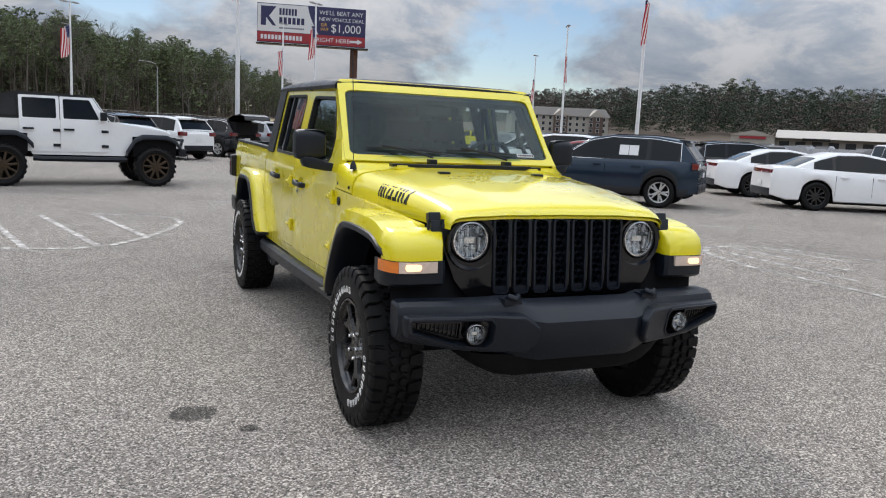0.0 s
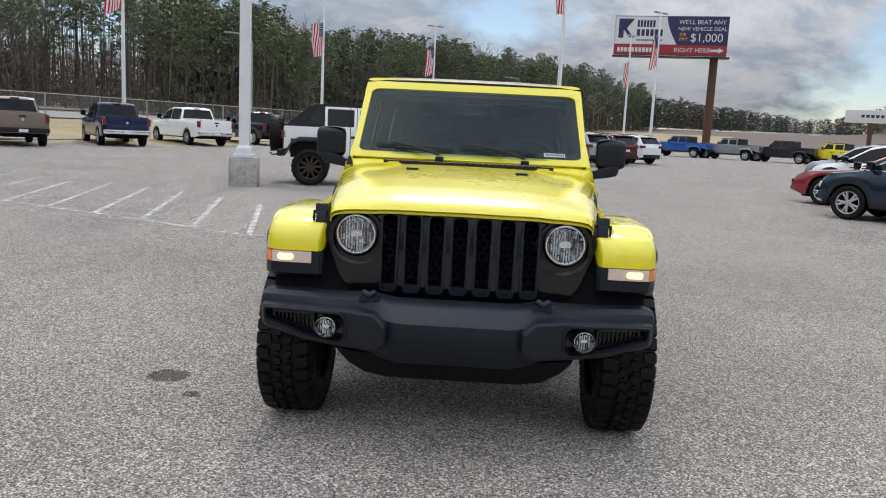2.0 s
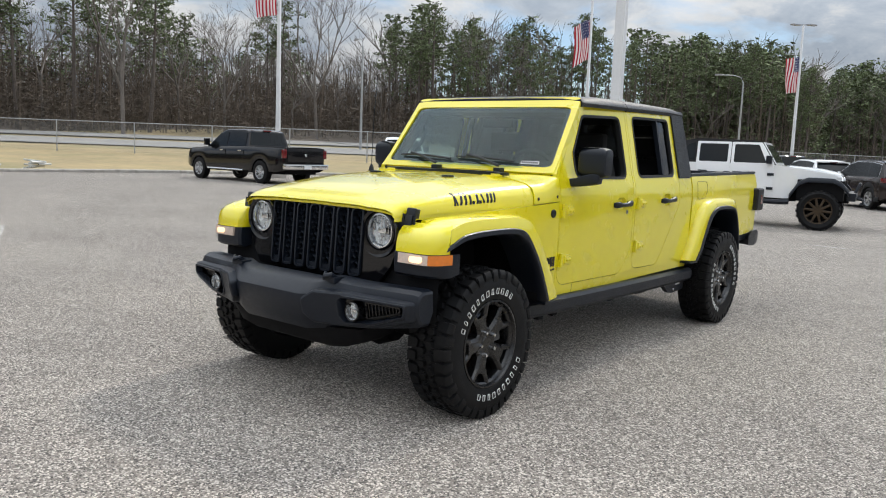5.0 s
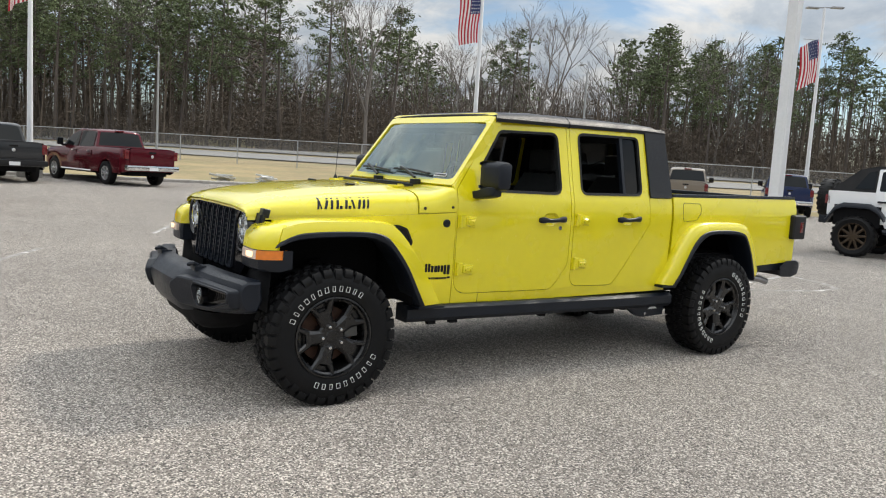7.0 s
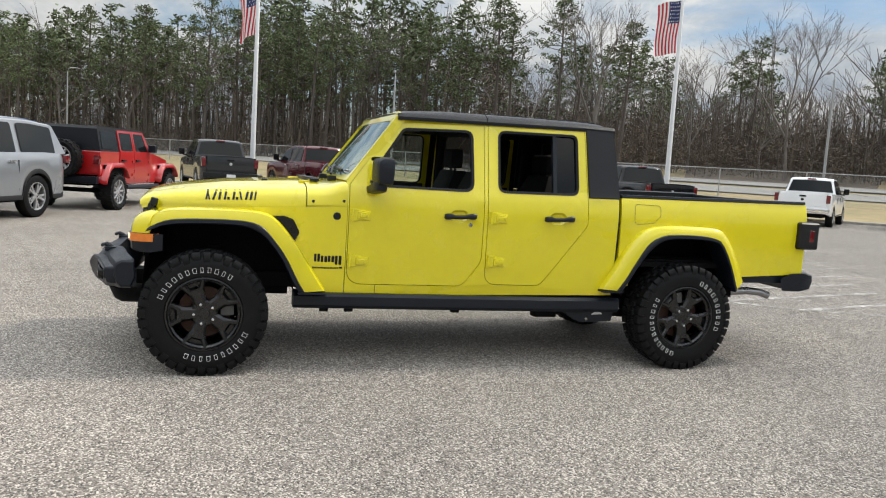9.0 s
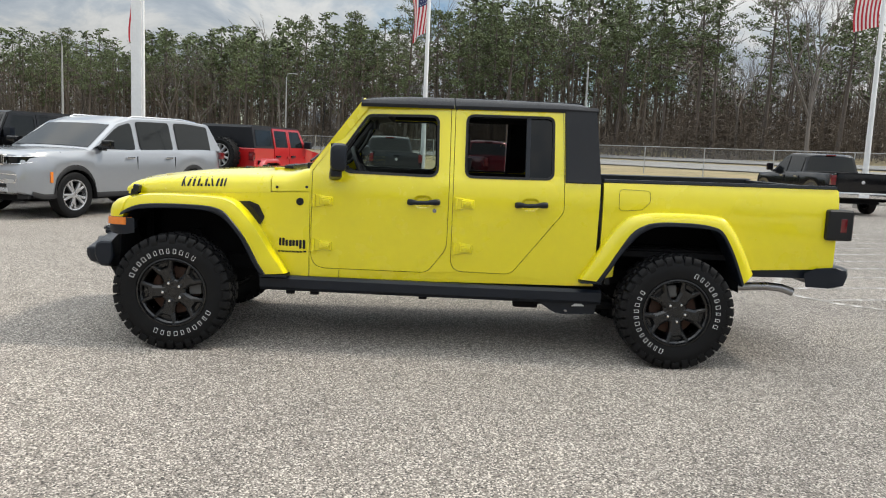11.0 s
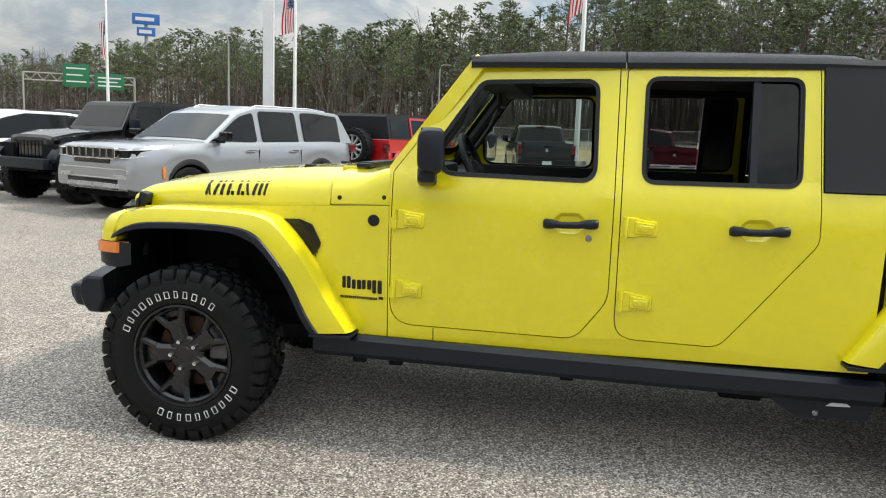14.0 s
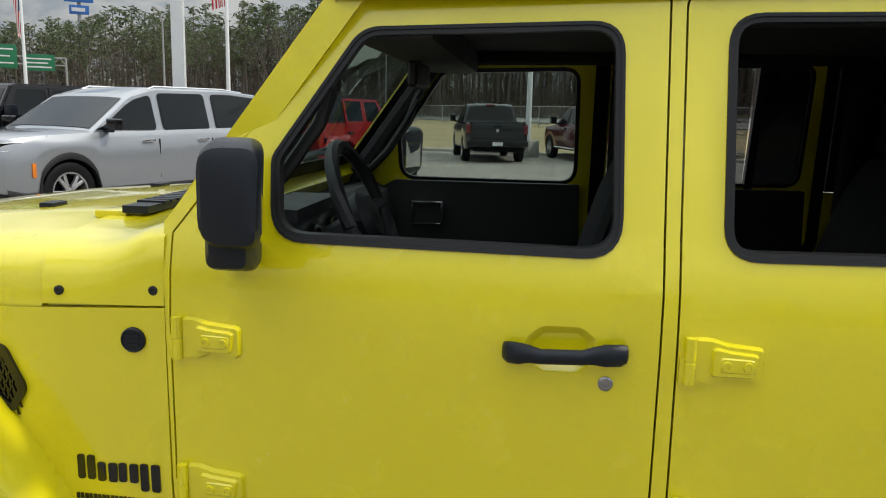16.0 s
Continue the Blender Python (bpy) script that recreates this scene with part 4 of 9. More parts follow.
part("antenna", bm, BLACKP, truck, "thin black whip antenna")

# hardtop roof: front lift-off panels and rear part
roof_z = table([1.236, 1.31, 1.6, 2.2, 2.75, 2.86, 2.90], [1.782, 1.802, 1.821, 1.826, 1.824, 1.812, 1.785])
roof_e = table([1.20, 2.65, 2.9], [1.750, 1.770, 1.765])


def roof_ring(y, shrink=0.0):
    z, e, w = roof_z(y), roof_e(y), 0.692 - shrink
    half = [(w + 0.012, e - 0.022), (w + 0.016, e + 0.002), (w, e + 0.025), (w * 0.94, z - 0.012), (w * 0.8, z - 0.002), (w * 0.4, z + 0.003)]
    return [(x, y, zz) for x, zz in half] + [(0, y, z + 0.004)] + [(-x, y, zz) for x, zz in half[::-1]]


for nm, a, b in (("hardtop_front", 1.238, 1.886), ("hardtop_rear", 1.892, 2.895)):
    bm = NB()
    n = 9
    rings = [roof_ring(a + (b - a) * i / n) for i in range(n + 1)]
    under = [[(x * 0.93, y, min(z, 1.80) - 0.030) for x, y, z in r] for r in rings]
    add_loft(bm, rings, cap=False, closed=False)
    add_loft(bm, under, cap=False, closed=False)
    for r, u in ((rings[0], under[0]), (rings[-1], under[-1])):
        add_loft(bm, [r, u], cap=False, closed=False)
    part(nm, bm, HARDTOP, truck, "black textured hardtop panel", smooth=40)
for x in (-0.45, -0.15, 0.15, 0.45):
    bm = NB()
    add_box(bm, x - 0.06, x + 0.06, 1.93, 2.82, 1.818, 1.832, 0.006)
    part("roof_rib", bm, HARDTOP, truck)
# cab back wall and its window
bm = NB()
bk = lambda d: (lambda u, v: (u, 2.915 - 0.085 * (v - 1.28) / 0.5 + d, v))
add_sheet(bm, rpoly([(-0.80, 0.56), (0.80, 0.56), (0.80, 1.27), (0.69, 1.79, 0.05), (-0.69, 1.79, 0.05), (-0.80, 1.27)], 0, 4), [rpoly([(-0.55, 1.36, 0.05), (0.55, 1.36, 0.05), (0.50, 1.68, 0.05), (-0.50, 1.68, 0.05)], 0, 4)], bk(0.0), bk(-0.03), ())
part("cab_back", bm, HARDTOP, truck)
bm = NB()
add_prism(bm, [(-0.56, 1.35), (0.56, 1.35), (0.51, 1.69), (-0.51, 1.69)], bk(-0.008), bk(-0.012))
pn = part("back_pane", bm, PRIVACY, truck)
pn.visible_shadow = False

# grille with seven slots, lamps
gy = table([0.70, 0.90, 1.05, 1.13], [-0.425, -0.415, -0.402, -0.385])
GR = rpoly([(-0.485, 0.712, 0.03), (0.485, 0.712, 0.03), (0.555, 0.80, 0.06), (0.632, 1.0, 0.08), (0.618, 1.088, 0.05), (0.50, 1.122, 0.08), (0.0, 1.130), (-0.50, 1.122, 0.08), (-0.618, 1.088, 0.05), (-0.632, 1.0, 0.08), (-0.555, 0.80, 0.06)], 0, 5)
slots = []
for i in range(7):
    c = (i - 3) * 0.1075
    slots.append(rpoly([(c - 0.031, 0.742, 0.015), (c + 0.031, 0.742, 0.015), (c + 0.035, 1.088, 0.024), (c - 0.035, 1.088, 0.024)], 0, 3))
bm = NB()
gbow = lambda u: 0.028 * (u / 0.6) ** 2
add_sheet(bm, GR, slots + [circle(0.480, 0.987, 0.104, 26), circle(-0.480, 0.987, 0.104, 26)], lambda u, v: (u, gy(v) + gbow(u), v), lambda u, v: (u, gy(v) + gbow(u) + 0.05, v), (0.9, 1.05))
grille = part("grille", bm, BLACKG, truck, "gloss black seven-slot grille")
for i in range(7):
    c = (i - 3) * 0.1075
    bm = NB()
    add_sheet(bm, grow(slots[i], 0.010), [grow(slots[i], -0.001)], lambda u, v: (u, gy(v) + gbow(u) - 0.014, v), lambda u, v: (u, gy(v) + gbow(u) + 0.03, v), ())
    add_prism(bm, [(c - 0.031, 0.745), (c + 0.031, 0.745), (c + 0.031, 0.770), (c - 0.031, 0.770)], lambda u, v: (u, gy(v) + gbow(u) - 0.004, v), lambda u, v: (u, gy(v) + gbow(u) + 0.03, v))
    part("slot_frame", bm, BLACKP, grille, "satin black slot surround")
R, r = 0.0205, 0.0165
for i in range(7):
    c = (i - 3) * 0.1075
    bm = NB()
    for row in range(-1, 12):
        for col in range(-2, 3):
            u, v = c + col * 0.0356 + (0.0178 if row % 2 else 0), 0.788 + row * 0.0308
            if abs(u - c) > 0.036 or not 0.765 < v < 1.085:
                continue
            yb = gy(v) + gbow(u) - 0.004
            hexa = lambda q, d: [bm.verts.new((min(c + 0.034, max(c - 0.034, u + q * math.sin(k * math.pi / 3))), yb + d, v + q * math.cos(k * math.pi / 3))) for k in range(6)]
            o, q, d = hexa(R, 0.006), hexa(r + 0.001, 0.0), hexa(r - 0.001, 0.020)
            for k in range(6):
                j = (k + 1) % 6
                bm.faces.new((o[k], o[j], q[j], q[k]))
                bm.faces.new((q[k], q[j], d[j], d[k]))
    part("grille_mesh", bm, BLACKP, grille, "black honeycomb mesh", smooth=0)
# near-black sheet added to stand in for the shaded depth behind the slots
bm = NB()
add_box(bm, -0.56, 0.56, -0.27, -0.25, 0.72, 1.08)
part("grille_back", bm, SLOT_SHADE, grille)


def round_lamp(name, x, y, z, r, parent, label):
    """Reflector bowl with ribs behind a domed lens, in a dark bezel."""
    base = Matrix.Translation((x, y, z)) @ Matrix.Rotation(radians(-90), 4, "Z")
    bm = NB()
    add_lathe(bm, [(r * 1.12, -0.03), (r * 1.14, 0.012), (r * 1.05, 0.018), (r * 0.99, 0.004), (r * 0.99, -0.03)], 36, base, closed=True)
    lamp = part(name, bm, BLACKG, parent, label)
    bm = NB()
    add_lathe(bm, [(r * 0.98, -0.002), (r * 0.90, -0.022), (r * 0.72, -0.042), (r * 0.42, -0.056), (r * 0.16, -0.060), (0.0, -0.060)], 40, base, cap=False)
    part("reflector", bm, LAMPDARK, lamp, "bright faceted reflector", smooth=8)
    bm = NB()
    add_lathe(bm, [(r * 1.0, -0.004), (r * 1.02, 0.012), (r * 0.95, 0.013), (r * 0.92, 0.0)], 36, base, closed=True)
    part("chrome_ring", bm, CHROME, lamp, "thin chrome ring")
    rnd = random.Random(5)
    n = 13 if r > 0.08 else 8
    for k in range(n):
        u = (k / (n - 1) - 0.5) * 1.66 * r
        hgt = math.sqrt(max(0.0, (0.90 * r) ** 2 - u * u))
        cuts = sorted(rnd.uniform(-0.75, 0.75) for _ in range(2))
        for a, b in ((-1, cuts[0]), (cuts[0] + 0.08, cuts[1]), (cuts[1] + 0.08, 1)):
            if b - a > 0.1:
                bm = NB()
                w = r * 0.60 / n
                yb = y + 0.012 + rnd.uniform(0.0, 0.008)
                za, zb = z + a * hgt, z + b * hgt
                add_loft(bm, [[(x + u - w, yb + 0.012, zz), (x + u - w * 0.4, yb, zz), (x + u + w * 0.4, yb + 0.002, zz), (x + u + w, yb + 0.014, zz)] for zz in (za, (za + zb) / 2, zb)])
                # bright and dark metals mixed rib by rib paint in the reflector's streaky reflections
                part("reflector_rib", bm, rnd.choice((SILVER, LAMPDARK, CHROME)), lamp)
    bm = NB()
    add_box(bm, x - r * 0.30, x + r * 0.30, y + 0.004, y + 0.02, z - r * 0.16, z + r * 0.20, 0.004)
    part("bulb_shield", bm, CHROME, lamp)
    bm = NB()
    add_lathe(bm, [(r * 1.0, 0.002), (r * 0.85, 0.014), (r * 0.5, 0.024), (0.0, 0.028)], 32, base, cap=False)
    ln = part("lens", bm, LENS, lamp)
    ln.visible_shadow = False
    return lamp


for s in (1, -1):
    bm = NB()
    add_lathe(bm, [(0.112, 0.006), (0.128, 0.012), (0.132, 0.004), (0.132, -0.02), (0.104, -0.02), (0.104, -0.012)], 40, Matrix.Translation((s * 0.474, gy(0.975) + gbow(0.48) - 0.002, 0.976)) @ Matrix.Rotation(radians(-90), 4, "Z"), closed=True)
    part("lamp_bezel", bm, BLACKG, grille)
    round_lamp("headlamp", s * 0.480, gy(0.987) + gbow(0.48) + 0.004, 0.987, 0.088, grille, "round clear halogen headlamp")

# front bumper: three lofted bars, wing pockets, fog lamps
bmp = root("front_bumper", pose(0, 0, -0.028), "", "")
bmp.parent = truck
for k in ("label", "category"):
    if k in bmp:
        del bmp[k]
bm = NB()
prof_c = [(-0.585, 0.772), (-0.655, 0.762), (-0.690, 0.742), (-0.738, 0.690), (-0.742, 0.655), (-0.712, 0.555), (-0.672, 0.500), (-0.60, 0.495), (-0.56, 0.62)]
prof_e = [(-0.520, 0.772), (-0.585, 0.770), (-0.620, 0.755), (-0.640, 0.715), (-0.640, 0.66), (-0.615, 0.555), (-0.580, 0.530), (-0.52, 0.53), (-0.48, 0.62)]
prof_t = [(-0.420, 0.762), (-0.500, 0.762), (-0.530, 0.745), (-0.545, 0.71), (-0.545, 0.66), (-0.525, 0.610), (-0.500, 0.585), (-0.44, 0.585), (-0.41, 0.65)]


def mixp(a, b, t):
    return [(p[0] * (1 - t) + q[0] * t, p[1] * (1 - t) + q[1] * t) for p, q in zip(a, b)]


stations = []
for x in (-0.880, -0.872, -0.85, -0.78, -0.70, -0.62, -0.55, -0.44, -0.41, -0.36, -0.28, -0.24, 0.24, 0.28, 0.36, 0.41, 0.44, 0.55, 0.62, 0.70, 0.78, 0.85, 0.872, 0.880):
    ax = abs(x)
    if ax <= 0.25:
        p = prof_c
    elif ax <= 0.45:
        t = (ax - 0.25) / 0.20
        p = mixp(prof_c, prof_e, t)
        lift = 0.016 * max(0.0, 1 - abs(ax - 0.375) / 0.09)
        p = [(yy - lift * 0.4, zz + (lift if i < 3 else 0)) for i, (yy, zz) in enumerate(p)]
    else:
        p = mixp(prof_e, prof_t, ((ax - 0.45) / 0.43) ** 1.3)
    if ax > 0.86:
        cy, cz = sum(q[0] for q in p) / len(p), sum(q[1] for q in p) / len(p)
        f = 0.93 if ax < 0.876 else 0.80
        p = [(cy + (yy - cy) * f, cz + (zz - cz) * f) for yy, zz in p]
    stations.append([(x, yy, zz) for yy, zz in p])
add_loft(bm, stations)
bump = part("bumper_bar", bm, BLACKP, bmp, "moulded satin black bumper", smooth=25)
bm = NB()
add_loft(bm, [[(x, yy + back, zz) for yy, zz in ((-0.60, 0.53), (-0.685, 0.525), (-0.672, 0.490 + up * 0.3), (-0.645, 0.424 + up), (-0.60, 0.398 + up), (-0.45, 0.394 + up), (-0.43, 0.52))] for x, up, back in ((-0.53, 0.080, 0.12), (-0.48, 0.045, 0.085), (-0.40, 0.012, 0.055), (-0.30, 0.0, 0.04), (0.0, 0.0, 0.035), (0.30, 0.0, 0.04), (0.40, 0.012, 0.055), (0.48, 0.045, 0.085), (0.53, 0.080, 0.12))])
part("valance", bm, INNER, bmp, "dark lower valance", smooth=60)
_fx0 = [0.45, 0.55, 0.62, 0.70, 0.78, 0.85]
fy = table(_fx0, [-0.640 + 0.095 * ((q - 0.45) / 0.43) ** 1.3 for q in _fx0])
for s in (1, -1):
    lean = table([0.54, 0.66, 0.72, 0.76], [0.034, 0.0, 0.0, 0.012])
    ry = table([0.25, 0.45, 0.55, 0.62, 0.70, 0.78, 0.85, 0.88], [-0.742, -0.640, fy(0.55), fy(0.62), fy(0.70), fy(0.78), fy(0.85), fy(0.85) + 0.03])
    face = lambda d: (lambda u, v: (s * u, ry(u) + lean(v) + d, v))
    shell = rpoly([(0.285, 0.600, 0.02), (0.325, 0.552, 0.03), (0.50, 0.545, 0.03), (0.66, 0.560, 0.03), (0.860, 0.612, 0.03), (0.868, 0.712, 0.02), (0.50, 0.726, 0.04), (0.345, 0.726, 0.04), (0.285, 0.680, 0.03)], 0, 4)
    pocket = rpoly([(0.475, 0.600, 0.02), (0.502, 0.572, 0.02), (0.66, 0.588, 0.02), (0.838, 0.645, 0.015), (0.844, 0.694, 0.012), (0.50, 0.702, 0.02), (0.475, 0.682, 0.02)], 0, 3)
    # raised pod with a chamfered edge round the lamp pocket
    bm = NB()
    add_sheet(bm, grow(shell, -0.013), [pocket], face(-0.046), face(-0.030), (0.66,))
    add_loft(bm, [[face(d)(u, v) for u, v in grow(shell, g)] for g, d in ((-0.013, -0.046), (-0.004, -0.041), (0.0, -0.030), (0.004, 0.02))], cap=False)
    part("pod", bm, BLACKP, bmp, "raised satin black bumper pod", smooth=28)
    bm = NB()
    add_loft(bm, [[face(d)(u, v) for u, v in grow(pocket, g)] for g, d in ((0.010, -0.046), (0.008, -0.053), (0.0, -0.053), (-0.006, -0.040), (-0.012, -0.006))], cap=False)
    part("pocket_rim", bm, BLACKP, bmp, smooth=28)
    bm = NB()
    add_sheet(bm, grow(pocket, -0.002), [], face(-0.008), face(0.02), ())
    slat = rpoly([(0.622, 0.606), (0.800, 0.655, 0.01), (0.806, 0.680, 0.01), (0.622, 0.686)], 0.006, 2)
    add_sheet(bm, grow(slat, 0.006), [grow(slat, -0.002)], face(-0.022), face(-0.006), ())
    for k in range(9):
        add_prism(bm, [(0.630 + k * 0.019, 0.614 + 0.005 * k), (0.634 + k * 0.019, 0.614 + 0.005 * k), (0.634 + k * 0.019, 0.682), (0.630 + k * 0.019, 0.682)], face(-0.015), face(-0.006))
    part("pocket_mesh", bm, BLACKG, bmp)
    round_lamp("fog_lamp", s * 0.560, fy(0.560) - 0.030, 0.638, 0.044, bmp, "round clear fog lamp")
    bm = NB()
    add_tube(bm, [(s * 0.355, -0.60, 0.768), (s * 0.355, -0.655, 0.800), (s * 0.372, -0.675, 0.790), (s * 0.395, -0.655, 0.800), (s * 0.395, -0.60, 0.768)], 0.013, 8)
    add_box(bm, s * 0.375 - 0.045, s * 0.375 + 0.045, -0.655, -0.585, 0.755, 0.785, 0.008)
    part("tow_hook", bm, BLACKP, bmp)

# flares
FF_TOP = [(-0.425, 0.905), (-0.385, 0.985), (-0.315, 1.035), (-0.20, 1.066), (0.0, 1.075), (0.25, 1.073), (0.37, 1.056), (0.45, 1.005), (0.56, 0.875), (0.675, 0.70), (0.770, 0.556)]
FF_LIP = [(-0.425, 0.835), (-0.395, 0.885), (-0.335, 0.925), (-0.22, 0.963), (0.0, 0.977), (0.20, 0.972), (0.30, 0.945), (0.37, 0.895), (0.47, 0.765), (0.550, 0.61), (0.590, 0.546)]
RF_TOP = [(2.812, 0.600), (2.885, 0.72), (2.98, 0.885), (3.075, 1.005), (3.16, 1.062), (3.30, 1.088), (3.55, 1.092), (3.74, 1.080), (3.82, 1.035), (3.915, 0.90), (4.02, 0.69)]
RF_LIP = [(2.955, 0.592), (3.005, 0.67), (3.075, 0.785), (3.16, 0.895), (3.23, 0.955), (3.33, 0.992), (3.55, 0.996), (3.70, 0.984), (3.77, 0.94), (3.85, 0.80), (3.935, 0.60)]


def flare(s, top, lip, inner_x, front):
    f = root("front_flare" if front else "rear_flare", pose(0, 0, 0), "", "")
    f.parent = truck
    for k in ("label", "category"):
        if k in f:
            del f[k]
    def flow(pts, k=4):
        """The same line, rounded through its points."""
        out = []
        for i in range(len(pts) - 1):
            p = [Vector(pts[max(0, min(len(pts) - 1, i + j))]) for j in (-1, 0, 1, 2)]
            for q in range(k):
                t = q / k
                v = 0.5 * (2 * p[1] + (p[2] - p[0]) * t + (2 * p[0] - 5 * p[1] + 4 * p[2] - p[3]) * t * t + (3 * p[1] - p[0] - 3 * p[2] + p[3]) * t ** 3)
                out.append((v.x, v.y))
        return out + [pts[-1]]

    last = len(top) - 1
    top, lip = flow(top), flow(lip)
    rings = []
    for i, ((ya, za), (yb, zb)) in enumerate(zip(top, lip)):
        xo = 0.905 - 0.012 * (max(0.0, 1 - i / 4) + max(0.0, 1 - (len(top) - 1 - i) / 4))
        if front:
            xo -= 0.05 * max(0.0, (-0.30 - ya) / 0.12)
        m1 = (ya + (yb - ya) * 0.10, za + (zb - za) * 0.10)
        f3 = float(np.interp(i / 4, [0, 2, 3, last - 4, last - 3, last], [0.76, 0.76, 0.66, 0.66, 0.74, 0.78]))
        m2 = (ya + (yb - ya) * 0.48, za + (zb - za) * 0.48)
        m3 = (ya + (yb - ya) * f3, za + (zb - za) * f3)
        xi = inner_x(ya, za)
        rings.append([(s * xi, ya, za - 0.004), (s * (xi + (xo - xi) * 0.7), ya, za), (s * (xo - 0.012), *m1), (s * xo, *m2), (s * (xo + 0.003), *m3)])
    bm = NB()
    add_loft(bm, rings, cap=False, closed=False)
    # tucked under side
    add_loft(bm, [[r[-1], (r[-1][0] - s * 0.02, r[-1][1], r[-1][2])] for r in rings], cap=False, closed=False)
    part("flare_top", bm, YELLOW, f, smooth=50)
    bm = NB()
    blk = []
    for r, (yb, zb) in zip(rings, lip):
        x, y, z = r[-1]
        blk.append([(x + s * 0.001, y, z), (x + s * 0.010, y + (yb - y) * 0.15, z + (zb - z) * 0.15), (x + s * 0.012, y + (yb - y) * 0.8, z + (zb - z) * 0.8), (x + s * 0.004, yb, zb), (x - s * 0.05, yb, zb), (x - s * 0.20, yb, zb + 0.01)])
    add_loft(bm, blk, cap=False, closed=False)
    part("flare_lip", bm, BLACKP, f, "black moulded flare edge", smooth=50)
    # black foot under the end that meets the sill
    e = -1 if front else 0
    (ya, za), (yb, zb) = top[e], lip[e]
    xf = abs(rings[e][3][0])
    bm = NB()
    add_box(bm, min(s * 0.74, s * (xf + 0.008)), max(s * 0.74, s * (xf + 0.008)), min(ya, yb) - 0.004, max(ya, yb) + 0.004, min(za, zb) - 0.016, min(za, zb) - 0.001, 0.005)
    part("flare_foot", bm, BLACKP, f, "black moulded flare edge")
    return f


for s in (1, -1):
    f = flare(s, FF_TOP, FF_LIP, lambda y, z: sx(y, 1.0) - 0.02 if y > -0.3 else 0.64 + 0.04 * (y + 0.42) / 0.12, True)
    # lamp nose under the yellow top
    bm = NB()
    nose = []
    for x, dy in ((0.625, 0.015), (0.64, 0.0), (0.80, -0.004), (0.86, 0.012), (0.892, 0.05), (0.905, 0.10)):
        nose.append([(s * x, -0.448 + dy, 0.905), (s * x, -0.455 + dy, 0.86), (s * x, -0.452 + dy, 0.80), (s * x, -0.43 + dy, 0.785), (s * x, -0.36 + dy, 0.80), (s * x, -0.36 + dy, 0.90)])
    add_loft(bm, nose)
    part("flare_nose", bm, BLACKP, f, "black lamp housing")
    bm = NB()
    cap = []
    for x, dy in ((0.632, 0.02), (0.645, 0.0), (0.80, -0.004), (0.86, 0.012), (0.890, 0.05), (0.903, 0.10)):
        cap.append([(s * x, -0.452 + dy, 0.905), (s * x, -0.448 + dy, 0.95), (s * (x * 0.997), -0.435 + dy, 0.99), (s * (x * 0.985), -0.40 + dy * 0.8, 1.022), (s * (x * 0.97), -0.34 + dy * 0.5, 1.044), (s * x * 0.96, -0.30, 1.04), (s * x, -0.34, 0.905)])
    add_loft(bm, cap)
    part("flare_cap", bm, YELLOW, f, smooth=50)
    bm = NB()
    sig = []
    for x, dy in ((0.672, -0.002), (0.80, -0.006), (0.855, 0.008)):
        sig.append([(s * x, -0.462 + dy, 0.902), (s * x, -0.464 + dy, 0.852), (s * x, -0.42 + dy, 0.852), (s * x, -0.42 + dy, 0.902)])
    add_loft(bm, sig)
    sl = part("turn_signal", bm, GLOWLENS, f, "clear and amber turn signal")
    bm = NB()
    add_prism(bm, rpoly([(0.752, 0.863), (0.826, 0.861), (0.828, 0.893), (0.752, 0.892)], 0.014, 4), lambda u, v: (s * u, -0.4745 + 0.016 * max(0, u - 0.80) / 0.055, v), lambda u, v: (s * u, -0.455, v))
    part("lit_bulb", bm, SIGNAL_ON, sl, "lit signal bulb")
    bm = NB()
    amb = []
    for x, dy in ((0.857, 0.008), (0.885, 0.038), (0.904, 0.085), (0.912, 0.135)):
        amb.append([(s * x, -0.462 + dy, 0.902), (s * x, -0.464 + dy, 0.852), (s * (x - 0.03), -0.42 + dy, 0.852), (s * (x - 0.03), -0.42 + dy, 0.902)])
    add_loft(bm, amb)
    part("side_marker", bm, AMBER, sl, "amber side marker")
    flare(s, RF_TOP, RF_LIP, lambda y, z: sx(y, 1.0) - 0.02, False)

# bed
BED = rpoly([(2.948, 0.60), (3.05, 0.62), (3.06, 0.80), (3.16, 0.98), (3.26, 1.04), (3.72, 1.04), (3.82, 0.96), (3.93, 0.74), (3.97, 0.705), (4.52, 0.735), (4.605, 0.745, 0.02), (4.605, 1.298, 0.02), (2.948, 1.276, 0.01)], 0, 3)
